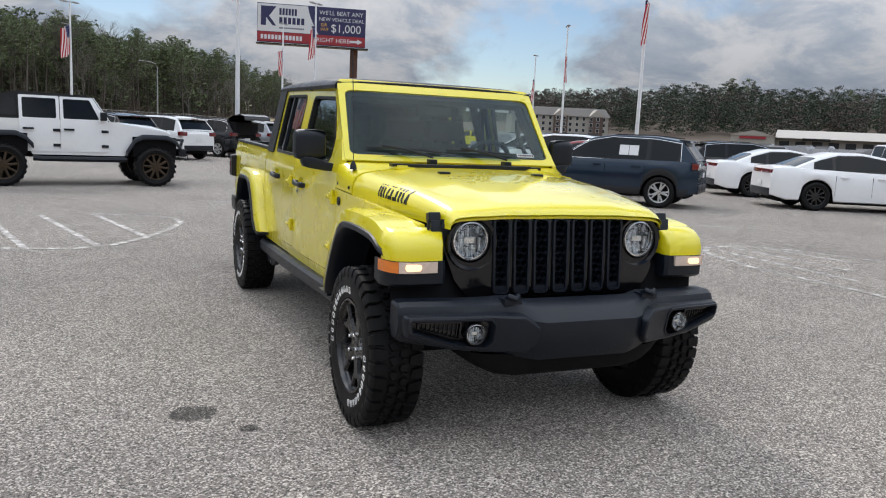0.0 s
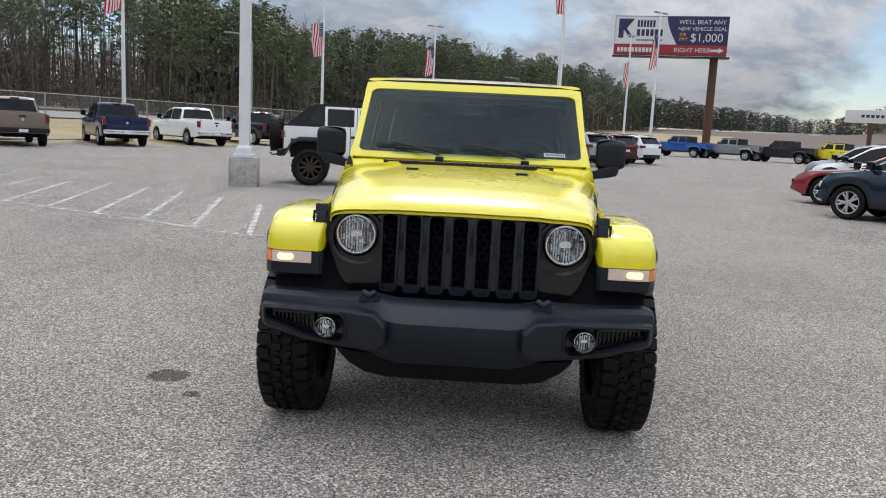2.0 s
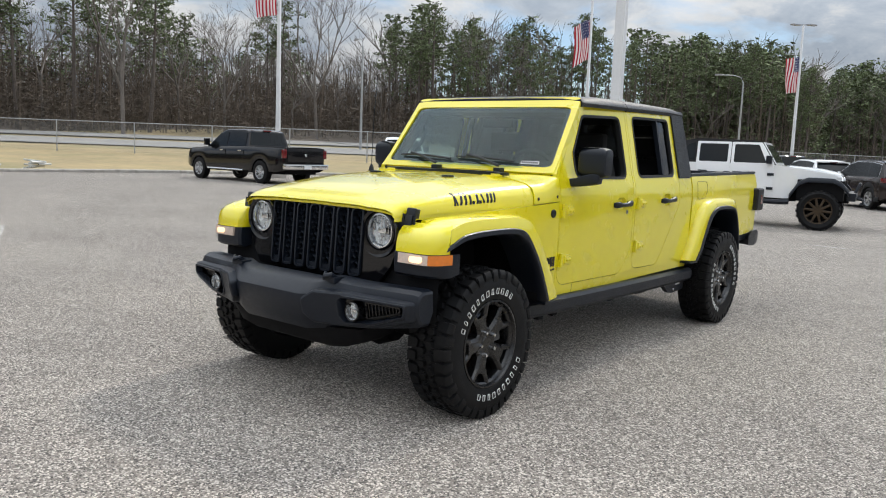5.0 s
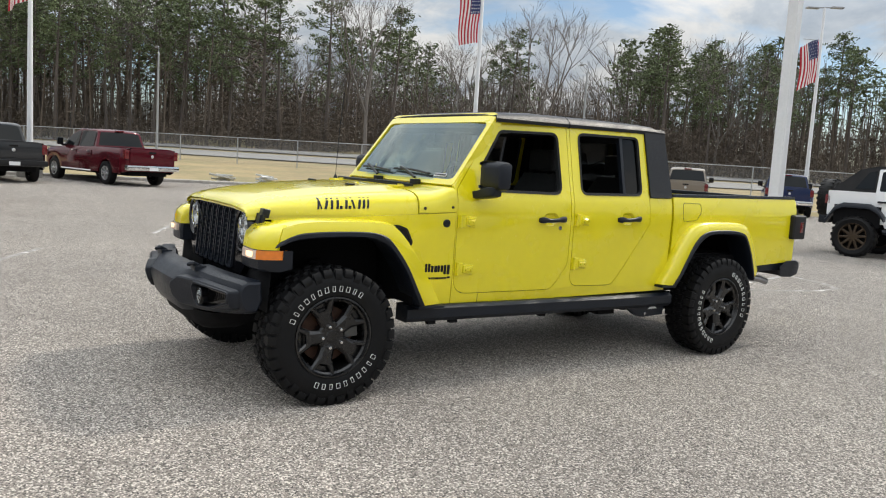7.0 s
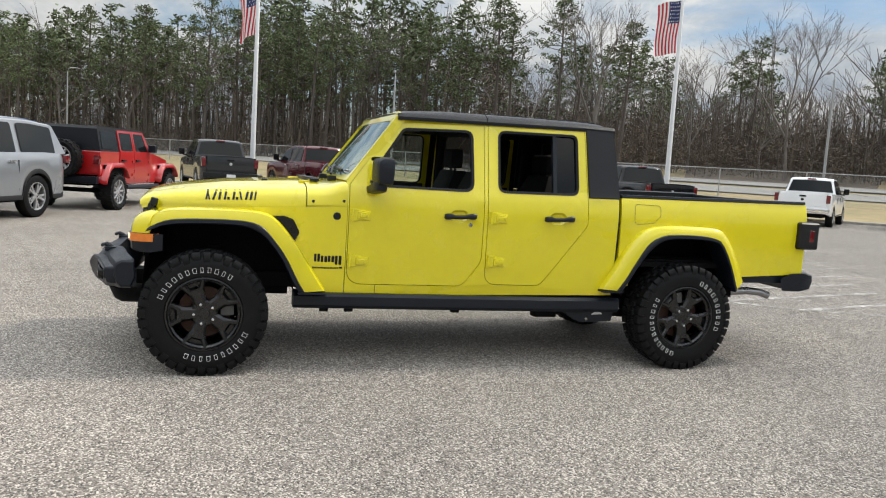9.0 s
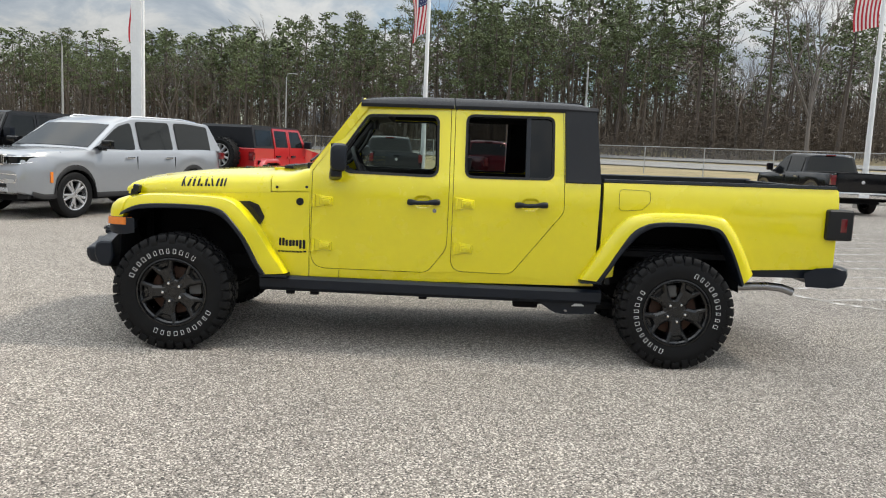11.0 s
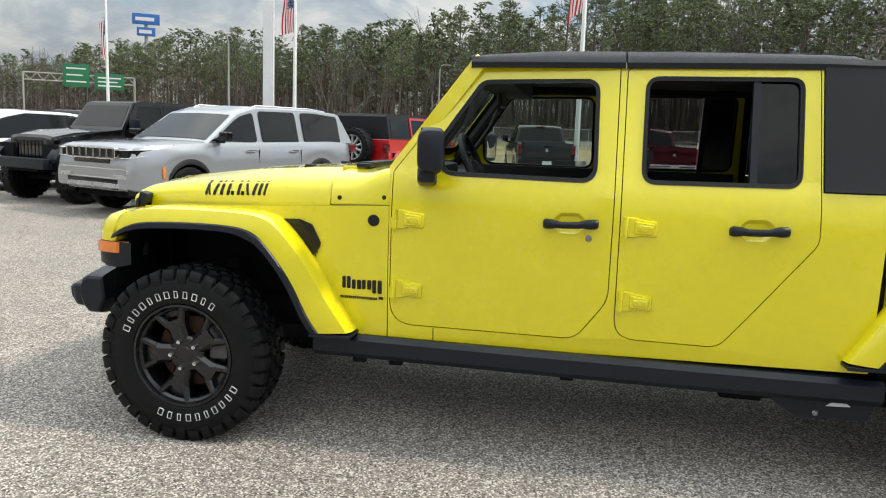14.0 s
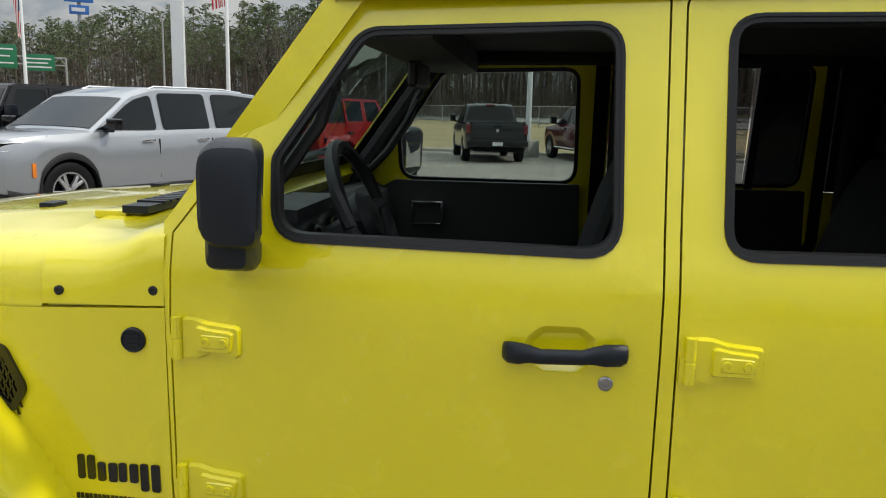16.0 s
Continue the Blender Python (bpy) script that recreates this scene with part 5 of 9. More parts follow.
for s in (1, -1):
    bm = NB()
    side_sheet(bm, s, BED, [], cuts=(0.75, 1.1, 1.2, 1.26), thick=0.05)
    bs = part("bed_side", bm, YELLOW, truck)
    if s > 0:
        bm = NB()
        fd = rpoly([(3.058, 1.085, 0.035), (3.22, 1.10, 0.03), (3.275, 1.155, 0.03), (3.275, 1.232, 0.03), (3.058, 1.236, 0.03)], 0, 4)
        side_sheet(bm, s, grow(fd, 0.0015), [grow(fd, -0.001)], out=0.0015, thick=0.004, cuts=(1.1, 1.2))
        part("fuel_door", bm, TRIM, bs, "fuel filler door outline")
    bm = NB()
    add_loft(bm, [[(s * (sx(y, 1.27) + a), y, 1.278 + 0.022 * (y - 2.95) / 1.66 + b) for a, b in ((-0.075, -0.06), (-0.075, 0.014), (-0.06, 0.022), (-0.004, 0.022), (0.0, 0.004), (-0.02, -0.005))] for y in (2.95, 3.4, 4.0, 4.59)])
    part("bed_rail", bm, BLACKP, bs, "black bed rail cap")
    bm = NB()
    side_sheet(bm, s, rpoly([(2.905, 0.56), (2.955, 0.60), (2.955, 1.27), (2.92, 1.27)], 0), out=-0.03, thick=0.03)
    part("cab_gap", bm, INNER, truck)
    bm = NB()
    side_sheet(bm, s, rpoly([(4.0, 0.66), (4.50, 0.665), (4.52, 0.735), (3.97, 0.71)], 0), out=-0.012, thick=0.04, cuts=())
    part("bed_skirt", bm, BLACKP, bs)
    # tail lamp
    bm = NB()
    add_box(bm, s * 0.79 - 0.075, s * 0.79 + 0.075, 4.515, 4.70, 0.945, 1.162, 0.03, 3)
    tl = part("tail_lamp", bm, TRIM, truck, "black-framed red tail lamp")
    bm = NB()
    add_box(bm, s * 0.845 - 0.025, s * 0.845 + 0.023, 4.600, 4.655, 1.000, 1.105, 0.018, 3)
    add_box(bm, s * 0.79 - 0.055, s * 0.79 + 0.055, 4.66, 4.706, 0.965, 1.14, 0.012, 2)
    part("tail_lens", bm, REDL, tl)
bm = NB()
add_box(bm, -0.74, 0.74, 2.96, 4.56, 0.76, 0.80)
add_box(bm, -0.745, 0.745, 2.95, 2.985, 0.76, 1.262, 0.004)
bed_floor = part("bed_floor", bm, INNER, truck)
for i in range(12):
    bm = NB()
    add_box(bm, -0.70 + i * 0.12, -0.64 + i * 0.12, 3.0, 4.54, 0.80, 0.815)
    part("floor_rib", bm, INNER, bed_floor)
bm = NB()
add_box(bm, -0.71, 0.71, 4.555, 4.615, 0.74, 1.272, 0.012)
tailgate = part("tailgate", bm, YELLOW, truck)
bm = NB()
add_box(bm, -0.735, 0.735, 4.548, 4.62, 1.268, 1.306, 0.008)
part("tailgate_cap", bm, BLACKP, tailgate, "black tailgate cap")
bm = NB()
add_loft(bm, [[(x, y + dy, z) for y, z in ((4.56, 0.745), (4.70, 0.752), (4.745, 0.735), (4.755, 0.69), (4.735, 0.625), (4.66, 0.605), (4.50, 0.61), (4.48, 0.70))] for x, dy in ((-0.845, -0.09), (-0.83, -0.05), (-0.75, 0.0), (0.75, 0.0), (0.83, -0.05), (0.845, -0.09))])
part("rear_bumper", bm, BLACKP, truck, "satin black rear bumper")

# rocker rails and running gear
for s in (1, -1):
    bm = NB()
    add_loft(bm, [[(s * (sx(y, 0.55) + a), y, b) for a, b in ((-0.10, 0.53), (0.022, 0.525), (0.045, 0.505), (0.045, 0.445), (0.02, 0.42), (-0.10, 0.42))] for y in (0.57, 0.62, 1.5, 2.3, 2.93, 2.97)])
    part("rock_rail", bm, BLACKP, truck, "satin black rock rail")
    for y in (0.78, 0.95, 1.72, 2.55):
        bm = NB()
        add_box(bm, s * 0.74 - 0.02, s * 0.74 + 0.02, y - 0.03, y + 0.03, 0.392, 0.43, 0.008)
        part("rail_bracket", bm, INNER, truck)
    bm = NB()
    add_prism(bm, [(2.50, 0.43), (2.56, 0.405), (2.625, 0.362), (2.665, 0.343), (2.72, 0.336), (2.94, 0.345), (2.96, 0.43)], lambda u, v: (s * 0.797, u, v), lambda u, v: (s * 0.76, u, v))
    end_bracket = part("rail_end_bracket", bm, BLACKP, truck, "black steel bracket at the rail's end")
    bm = NB()
    add_prism(bm, [(2.772, 0.394), (2.870, 0.398), (2.824, 0.432)], lambda u, v: (s * 0.7985, u, v), lambda u, v: (s * 0.796, u, v))
    part("sticker", bm, PLATE, end_bracket, "white triangular sticker")
    bm = NB()
    add_lathe(bm, [(0.0, -0.004), (0.013, -0.004), (0.013, 0.005), (0.009, 0.009), (0.0, 0.009)], 10, Matrix.Translation((s * 0.798, 2.735, 0.362)) @ Matrix.Diagonal((s, 1, 1, 1)))
    part("bolt", bm, STEEL, end_bracket)
    bm = NB()
    add_box(bm, s * 0.42 - 0.05, s * 0.42 + 0.05, -0.45, 4.15, 0.52, 0.62, 0.01)
    part("frame_rail", bm, INNER, truck)
    bm = NB()
    add_tube(bm, [(s * 0.56, 2.45, 0.40), (s * 0.56, 2.75, 0.385), (s * 0.60, 3.40, 0.36)], 0.032, 8)
    add_box(bm, s * 0.60 - 0.05, s * 0.60 + 0.05, 2.38, 2.56, 0.34, 0.46, 0.02)
    part("trailing_arm", bm, INNER, truck)
    for y in (0.0, 3.487):
        bm = NB()
        add_tube(bm, [(s * 0.50, y + 0.08, 0.38), (s * 0.50, y + 0.05, 0.80)], 0.045, 10)
        part("damper", bm, INNER, truck)
    for nm, y0, y1 in (("front_liner", -0.38, 0.56), ("rear_liner", 2.98, 3.93)):
        bm = NB()
        arch = [(y0, 0.55), (y0 + 0.02, 0.84), (y0 + 0.12, 1.0), (y1 - 0.12, 1.0), (y1 - 0.02, 0.84), (y1, 0.55)]
        add_loft(bm, [[(s * 0.38, y, z) for y, z in arch], [(s * 0.86, y, z) for y, z in arch]], cap=False, closed=False)
        add_prism(bm, [(y0, 0.45), (y1, 0.45)] + arch[::-1], lambda u, v: (s * 0.36, u, v), lambda u, v: (s * 0.39, u, v))
        part(nm, bm, INNER, truck)
for y in (0.0, 3.487):
    bm = NB()
    add_tube(bm, [(-0.78, y, 0.395), (0.78, y, 0.395)], 0.045, 10)
    add_lathe(bm, [(0.0, -0.13), (0.10, -0.11), (0.14, 0.0), (0.10, 0.11), (0.0, 0.13)], 14, Matrix.Translation((0.15, y, 0.395)))
    part("axle", bm, INNER, truck)
bm = NB()
add_box(bm, -0.60, 0.60, 0.95, 2.88, 0.50, 0.56)
add_box(bm, -0.40, 0.40, -0.35, 0.75, 0.50, 1.0)
add_box(bm, -0.30, 0.30, 2.7, 4.2, 0.52, 0.72, 0.04)
part("underbody", bm, INNER, truck)
bm = NB()
add_tube(bm, [(0.60, 3.80, 0.53), (0.66, 4.02, 0.565), (0.69, 4.20, 0.580), (0.71, 4.30, 0.575), (0.725, 4.38, 0.550)], 0.030, 12)
part("tailpipe", bm, STEEL, truck, "bare steel tailpipe")

# mirrors
for s in (1, -1):
    bm = NB()
    rings = []
    for k, (x, f) in enumerate(((0.800, 0.72), (0.808, 0.88), (0.825, 0.96), (0.86, 1.0), (0.93, 0.99), (0.960, 0.95), (0.978, 0.86), (0.984, 0.72))):
        ol = rpoly([(1.062, 1.276, 0.05), (1.176, 1.276, 0.025), (1.184, 1.466, 0.03), (1.062, 1.466, 0.05)], 0, 5)
        cy, cz = 1.122, 1.372
        rings.append([(s * x, cy + (y - cy) * f - (0.97 - x) * 0.32 * (1 if y > 1.09 else 0.25), cz + (z - cz) * f) for y, z in ol])
    add_loft(bm, rings)
    mir = part("door_mirror", bm, BLACKP, truck, "black door mirror")
    bm = NB()
    add_prism(bm, [(0.825, 1.305), (0.945, 1.305), (0.945, 1.450), (0.825, 1.450)], lambda u, v: (s * u, 1.166 - (0.97 - u) * 0.32, v), lambda u, v: (s * u, 1.1795 - (0.97 - u) * 0.32, v))
    part("mirror_glass", bm, CHROME, mir, "mirror glass")
    bm = NB()
    arm = []
    for x, zb, zt, ya, yb in ((0.74, 1.215, 1.262, 1.03, 1.10), (0.80, 1.216, 1.272, 1.04, 1.115), (0.85, 1.222, 1.290, 1.05, 1.13), (0.90, 1.230, 1.300, 1.055, 1.14), (0.935, 1.240, 1.300, 1.065, 1.138), (0.945, 1.258, 1.298, 1.075, 1.125)):
        arm.append([(s * x, y, z) for y, z in rpoly([(ya, zb, 0.016), (yb, zb, 0.016), (yb, zt, 0.01), (ya, zt, 0.01)], 0, 3)])
    add_loft(bm, arm)
    part("mirror_arm", bm, BLACKP, mir)

# wheels
def wheel_meshes():
    R, hw = 0.402, 0.128
    out = {}
    bm = NB()
    prof = [(0.232, -hw + 0.02), (0.245, -hw + 0.005), (0.30, -hw - 0.004), (0.352, -hw + 0.002), (0.378, -hw + 0.020), (0.387, -0.06), (0.388, 0.0), (0.387, 0.06), (0.378, hw - 0.020), (0.352, hw - 0.002), (0.30, hw + 0.004), (0.245, hw - 0.005), (0.232, hw - 0.02)]
    add_lathe(bm, prof, 64, closed=True)
    out["tyre"] = (bm, RUBBER)
    bm = NB()
    def block(ol, z0, z1, m, inset=0.004):
        lo, hi = [bm.verts.new(m @ Vector((x, y, z0))) for x, y in ol], [bm.verts.new(m @ Vector((x, y, z1))) for x, y in grow(ol, -inset)]
        for i in range(len(ol)):
            j = (i + 1) % len(ol)
            bm.faces.new((lo[i], lo[j], hi[j], hi[i]))
        bm.faces.new(hi)

    n = 36
    pitch = 2 * math.pi / n
    for k in range(n):
        for sg in (-1, 1):
            m = Matrix.Rotation((k + (0.5 if sg > 0 else 0)) * pitch, 4, "X")
            ln = 0.0 if k % 2 else 0.010
            # shoulder block with a stepped outer edge
            block([(sg * 0.122, -0.031), (sg * 0.122, 0.029), (sg * 0.075, 0.030), (sg * (0.060 - ln), 0.020), (sg * (0.064 - ln), -0.022)], 0.380, R - 0.003, m)
            # zigzag blocks of the middle ribs
            block([(sg * 0.056, 0.008), (sg * 0.052, 0.044), (sg * 0.020, 0.050), (sg * 0.012, 0.030), (sg * 0.016, 0.012), (sg * 0.038, 0.002)], 0.380, R, m @ Matrix.Rotation(sg * 0.30, 4, "Z"))
            block([(sg * 0.044, -0.022), (sg * 0.040, -0.008), (sg * 0.020, 0.000), (sg * 0.008, -0.008), (sg * 0.016, -0.024)], 0.380, R - 0.001, m @ Matrix.Rotation(sg * 0.30, 4, "Z"))
            # lug that runs down the sidewall
            dn = 0.050 if k % 2 else 0.034
            w0 = 0.024 if k % 2 else 0.029
            rows_l = []
            for rr, xx in ((R - 0.005, 0.120), (R - 0.016, 0.127), (R - 0.016 - dn * 0.6, hw + 0.0035), (R - 0.016 - dn, hw + 0.001)):
                rows_l.append([m @ Vector((sg * (xx - 0.016), -w0, rr)), m @ Vector((sg * xx, -w0 + 0.004, rr)), m @ Vector((sg * xx, w0 - 0.004, rr)), m @ Vector((sg * (xx - 0.016), w0, rr))])
            add_loft(bm, rows_l)
    out["tread"] = (bm, RUBBER)
    bm = NB()
    add_lathe(bm, [(0.236, hw - 0.022), (0.238, hw - 0.006), (0.228, hw - 0.004), (0.220, hw - 0.02), (0.208, 0.03), (0.205, -0.09), (0.215, -0.10), (0.236, -0.10)], 48, closed=True)
    add_lathe(bm, [(0.206, 0.060), (0.206, 0.092), (0.210, 0.098), (0.224, 0.108), (0.224, 0.060)], 48, closed=True)
    add_lathe(bm, [(0.222, 0.100), (0.229, 0.112), (0.234, 0.114), (0.239, hw - 0.008), (0.239, 0.09)], 48, closed=True)
    out["rim"] = (bm, RIMB)
    bm = NB()
    add_lathe(bm, [(0.0, 0.090), (0.032, 0.090), (0.035, 0.087), (0.076, 0.087), (0.086, 0.078), (0.090, 0.03), (0.0, 0.03)], 28)
    ns = 5
    for k in range(ns):
        base = Matrix.Rotation(2 * math.pi * k / ns + 0.3, 4, "X")
        # a stout spoke that forks near the rim, round a sunken pocket
        sec = []
        for rr, w, xf, xb in ((0.045, 0.040, 0.088, 0.035), (0.080, 0.042, 0.093, 0.040), (0.120, 0.044, 0.095, 0.045), (0.164, 0.058, 0.098, 0.05)):
            sec.append([base @ Vector((x, y, rr)) for x, y in ((xb, -w), (xf - 0.014, -w), (xf, -w * 0.62), (xf, w * 0.62), (xf - 0.014, w), (xb, w))])
        add_loft(bm, sec)
        add_loft(bm, [[base @ Vector((x, y, rr)) for x, y in ((0.03, -w), (xf, -w), (xf, w), (0.03, w))] for rr, w, xf in ((0.158, 0.036, 0.084), (0.180, 0.046, 0.066), (0.212, 0.060, 0.068))])
        for sg in (-1, 1):
            sec = []
            for rr, off, w, xf, xb in ((0.140, 0.030, 0.022, 0.096, 0.045), (0.164, 0.042, 0.021, 0.099, 0.045), (0.188, 0.056, 0.018, 0.102, 0.048), (0.216, 0.072, 0.019, 0.106, 0.05)):
                sec.append([base @ Vector((x, sg * off + y, rr)) for x, y in ((xb, -w), (xf - 0.010, -w), (xf, -w * 0.45), (xf, w * 0.45), (xf - 0.010, w), (xb, w))])
            add_loft(bm, sec)
    out["spokes"] = (bm, RIMB)
    bm = NB()
    add_lathe(bm, [(0.0115, -0.004), (0.0115, 0.014), (0.009, 0.021), (0.0, 0.023)], 8)
    out["lug_nut"] = (bm, CHROME)
    bm = NB()
    add_lathe(bm, [(0.165, -0.01), (0.165, 0.012), (0.06, 0.014), (0.06, -0.01)], 40, closed=True)
    out["brake_disc"] = (bm, RUST)
    bm = NB()
    add_box(bm, 0.0, 0.05, 0.10, 0.185, -0.03, 0.085, 0.012)
    out["caliper"] = (bm, IRON)
    bm = NB()
    add_lathe(bm, [(0.205, -0.095), (0.205, -0.085), (0.0, -0.085)], 24)
    out["wheel_back"] = (bm, INNER)
    return out


LABELS = {"tread": "chunky mud-terrain tread blocks", "rim": "gloss black alloy rim", "sidewall_mark": "white raised sidewall marks in plain boxes", "lug_nut": "bright lug nut", "brake_disc": "rusty brake disc"}
wm = {}
for k, (bm, mt) in wheel_meshes().items():
    bmesh.ops.recalc_face_normals(bm, faces=bm.faces[:])
    me = bpy.data.meshes.new(k)
    bm.to_mesh(me)
    bm.free()
    me.materials.append(mt)
    me.shade_smooth()
    me.set_sharp_from_angle(angle=radians(35))
    wm[k] = me
# raised white sidewall marks as plain strokes
strokes = []
for wd, line in ((0.010, 0.0021), (0.012, 0.0022), (0.0085, 0.0021)):
    bm = NB()
    add_box(bm, -0.003, 0.0022, -wd, -wd + line, -0.016, 0.016)
    add_box(bm, -0.003, 0.0022, wd - line, wd, -0.016, 0.016)
    add_box(bm, -0.003, 0.0022, -wd + line, wd - line, 0.016 - line, 0.016)
    add_box(bm, -0.003, 0.0022, -wd + line, wd - line, -0.016, -0.016 + line)
    me = bpy.data.meshes.new("sidewall_mark")
    bm.to_mesh(me)
    bm.free()
    me.materials.append(LETTER)
    strokes.append(me)
for s, y, spin in ((1, 0.0, 4), (1, 3.487, 98), (-1, 0.0, 34), (-1, 3.487, 200)):
    w = new("wheel")
    w.parent = truck
    w.matrix_basis = Matrix.Translation((s * 0.815, y, 0.402)) @ (Matrix.Identity(4) if s > 0 else Matrix.Rotation(math.pi, 4, "Z")) @ Matrix.Rotation(radians(spin), 4, "X")
    for k, me in wm.items():
        if k == "tyre":
            for a0, n, st in ((-36, 12, 9.0), (-205, 10, 9.3)):
                for i in range(n):
                    share("sidewall_mark", strokes[(i * 5 + n) % 3], w, Matrix.Rotation(radians(a0 + i * st), 4, "X") @ Matrix.Translation((0.1315, 0, 0.286)), "white raised bars")
        for i in range(5 if k == "lug_nut" else 1):
            share(k, me, w, Matrix.Rotation(2 * math.pi * i / 5 + 0.3, 4, "X") @ Matrix.Translation((0.090, 0, 0.064)) if k == "lug_nut" else Matrix.Identity(4), LABELS.get(k, ""))

# cabin
for s in (1, -1):
    bm = NB()
    add_tube(bm, [(s * 0.685, 0.935, 1.26), (s * 0.655, 1.08, 1.45), (s * 0.622, 1.265, 1.70)], 0.024, 8)
    part("pillar_trim", bm, CABIN, truck, "black inner pillar trim")
    bm = NB()
    add_tube(bm, [(s * 0.665, 0.985, 1.30), (s * 0.625, 1.035, 1.315), (s * 0.605, 1.10, 1.38), (s * 0.590, 1.175, 1.49), (s * 0.590, 1.205, 1.565), (s * 0.625, 1.22, 1.61)], 0.015, 8)
    part("grab_handle", bm, CABIN, truck, "black pillar grab handle")
bm = NB()
dash = [(0.93, 1.255), (1.04, 1.262), (1.09, 1.235), (1.12, 1.15), (1.11, 1.0), (1.06, 0.9), (0.93, 0.9)]
add_loft(bm, [[(x, y, z) for y, z in dash] for x in (-0.68, -0.3, 0.15, 0.68)])
add_box(bm, 0.20, 0.56, 0.98, 1.12, 1.24, 1.305, 0.03)
add_box(bm, -0.16, 0.12, 1.05, 1.14, 1.08, 1.255, 0.02)
part("dashboard", bm, CABIN, truck, "black dashboard")
for s in (1,):
    for x in (0.30, 0.46):
        bm = NB()
        add_lathe(bm, [(0.055, 0.0), (0.058, 0.012), (0.050, 0.014), (0.050, 0.0)], 24, Matrix.Translation((x, 1.121, 1.20)) @ Matrix.Rotation(radians(90), 4, "Z"), closed=True)
        part("gauge_ring", bm, CHROME, truck)
bm = NB()
m = Matrix.Translation((0.375, 1.235, 1.265)) @ Matrix.Rotation(radians(24), 4, "X")
pts = [m @ Vector((0.185 * math.cos(a), 0, 0.185 * math.sin(a))) for a in [2 * math.pi * k / 28 for k in range(29)]]
add_tube(bm, pts, 0.017, 8)
for a in (0.1, math.pi - 0.1, -math.pi / 2):
    add_tube(bm, [m @ Vector((0.04 * math.cos(a), -0.02, 0.04 * math.sin(a))), m @ Vector((0.18 * math.cos(a), 0, 0.18 * math.sin(a)))], 0.016, 6)
add_lathe(bm, [(0.0, -0.04), (0.06, -0.03), (0.07, 0.0), (0.05, 0.02), (0.0, 0.025)], 18, m @ Matrix.Rotation(radians(90), 4, "Z"))
add_tube(bm, [(0.375, 1.22, 1.25), (0.375, 1.08, 1.17)], 0.035, 8)
part("steering_wheel", bm, CABIN, truck, "black steering wheel")


def seat(x, y, w):
    bm = NB()
    add_loft(bm, [[(x + a * w, yy, zz) for a in (-1, -0.9, 0, 0.9, 1)] + [(x + a * w, yy, zz - 0.14) for a in (1, -1)] for yy, zz in ((y - 0.26, 0.86), (y - 0.22, 0.90), (y + 0.1, 0.88), (y + 0.24, 0.86))])
    st = part("seat_cushion", bm, CLOTH, truck, "black cloth seat")
    bm = NB()
    add_loft(bm, [[(x - w * f, yy - d, zz), (x - w * f * 0.8, yy - d - 0.02, zz), (x, yy - d, zz), (x + w * f * 0.8, yy - d - 0.02, zz), (x + w * f, yy - d, zz), (x + w * f * 0.9, yy + 0.07, zz), (x - w * f * 0.9, yy + 0.07, zz)] for yy, zz, f, d in ((y + 0.20, 0.84, 1.0, 0.06), (y + 0.26, 1.05, 1.02, 0.07), (y + 0.32, 1.28, 0.95, 0.06), (y + 0.35, 1.40, 0.75, 0.04))])
    part("seat_back", bm, CLOTH, st)
    bm = NB()
    add_box(bm, x - w * 0.55, x + w * 0.55, y + 0.30, y + 0.40, 1.42, 1.58, 0.035, 3)
    add_box(bm, x - 0.06, x - 0.045, y + 0.345, y + 0.36, 1.36, 1.44)
    add_box(bm, x + 0.045, x + 0.06, y + 0.345, y + 0.36, 1.36, 1.44)
    part("headrest", bm, CLOTH, st)


for x in (-0.37, 0.37):
    seat(x, 1.62, 0.25)
for x in (-0.37, 0.37):
    seat(x, 2.45, 0.30)
for s in (1, -1):
    bm = NB()
    add_tube(bm, [(s * 0.675, 0.955, 1.27), (s * 0.622, 1.255, 1.68), (s * 0.59, 1.40, 1.72), (s * 0.58, 2.70, 1.735)], 0.032, 8)
    add_tube(bm, [(s * 0.70, 1.93, 1.00), (s * 0.68, 1.93, 1.40), (s * 0.58, 1.93, 1.72)], 0.034, 8)
    add_tube(bm, [(s * 0.70, 2.72, 1.00), (s * 0.58, 2.70, 1.72)], 0.034, 8)
    part("roll_bar", bm, CLOTH, truck, "padded black roll bar")
bm = NB()
add_tube(bm, [(-0.60, 1.93, 1.72), (0.60, 1.93, 1.72)], 0.04, 8)
part("cross_bar", bm, CLOTH, truck, "padded black roll bar")
bm = NB()
add_box(bm, -0.62, 0.62, 1.24, 1.42, 1.66, 1.74, 0.02)
add_box(bm, -0.66, 0.66, 1.25, 2.88, 1.735, 1.76)
part("headliner", bm, LINER, truck)
bm = NB()
add_box(bm, -0.13, 0.13, 1.285, 1.315, 1.585, 1.655, 0.02, 3)
add_tube(bm, [(0, 1.30, 1.65), (0, 1.24, 1.70)], 0.012, 6)
part("inside_mirror", bm, CABIN, truck)
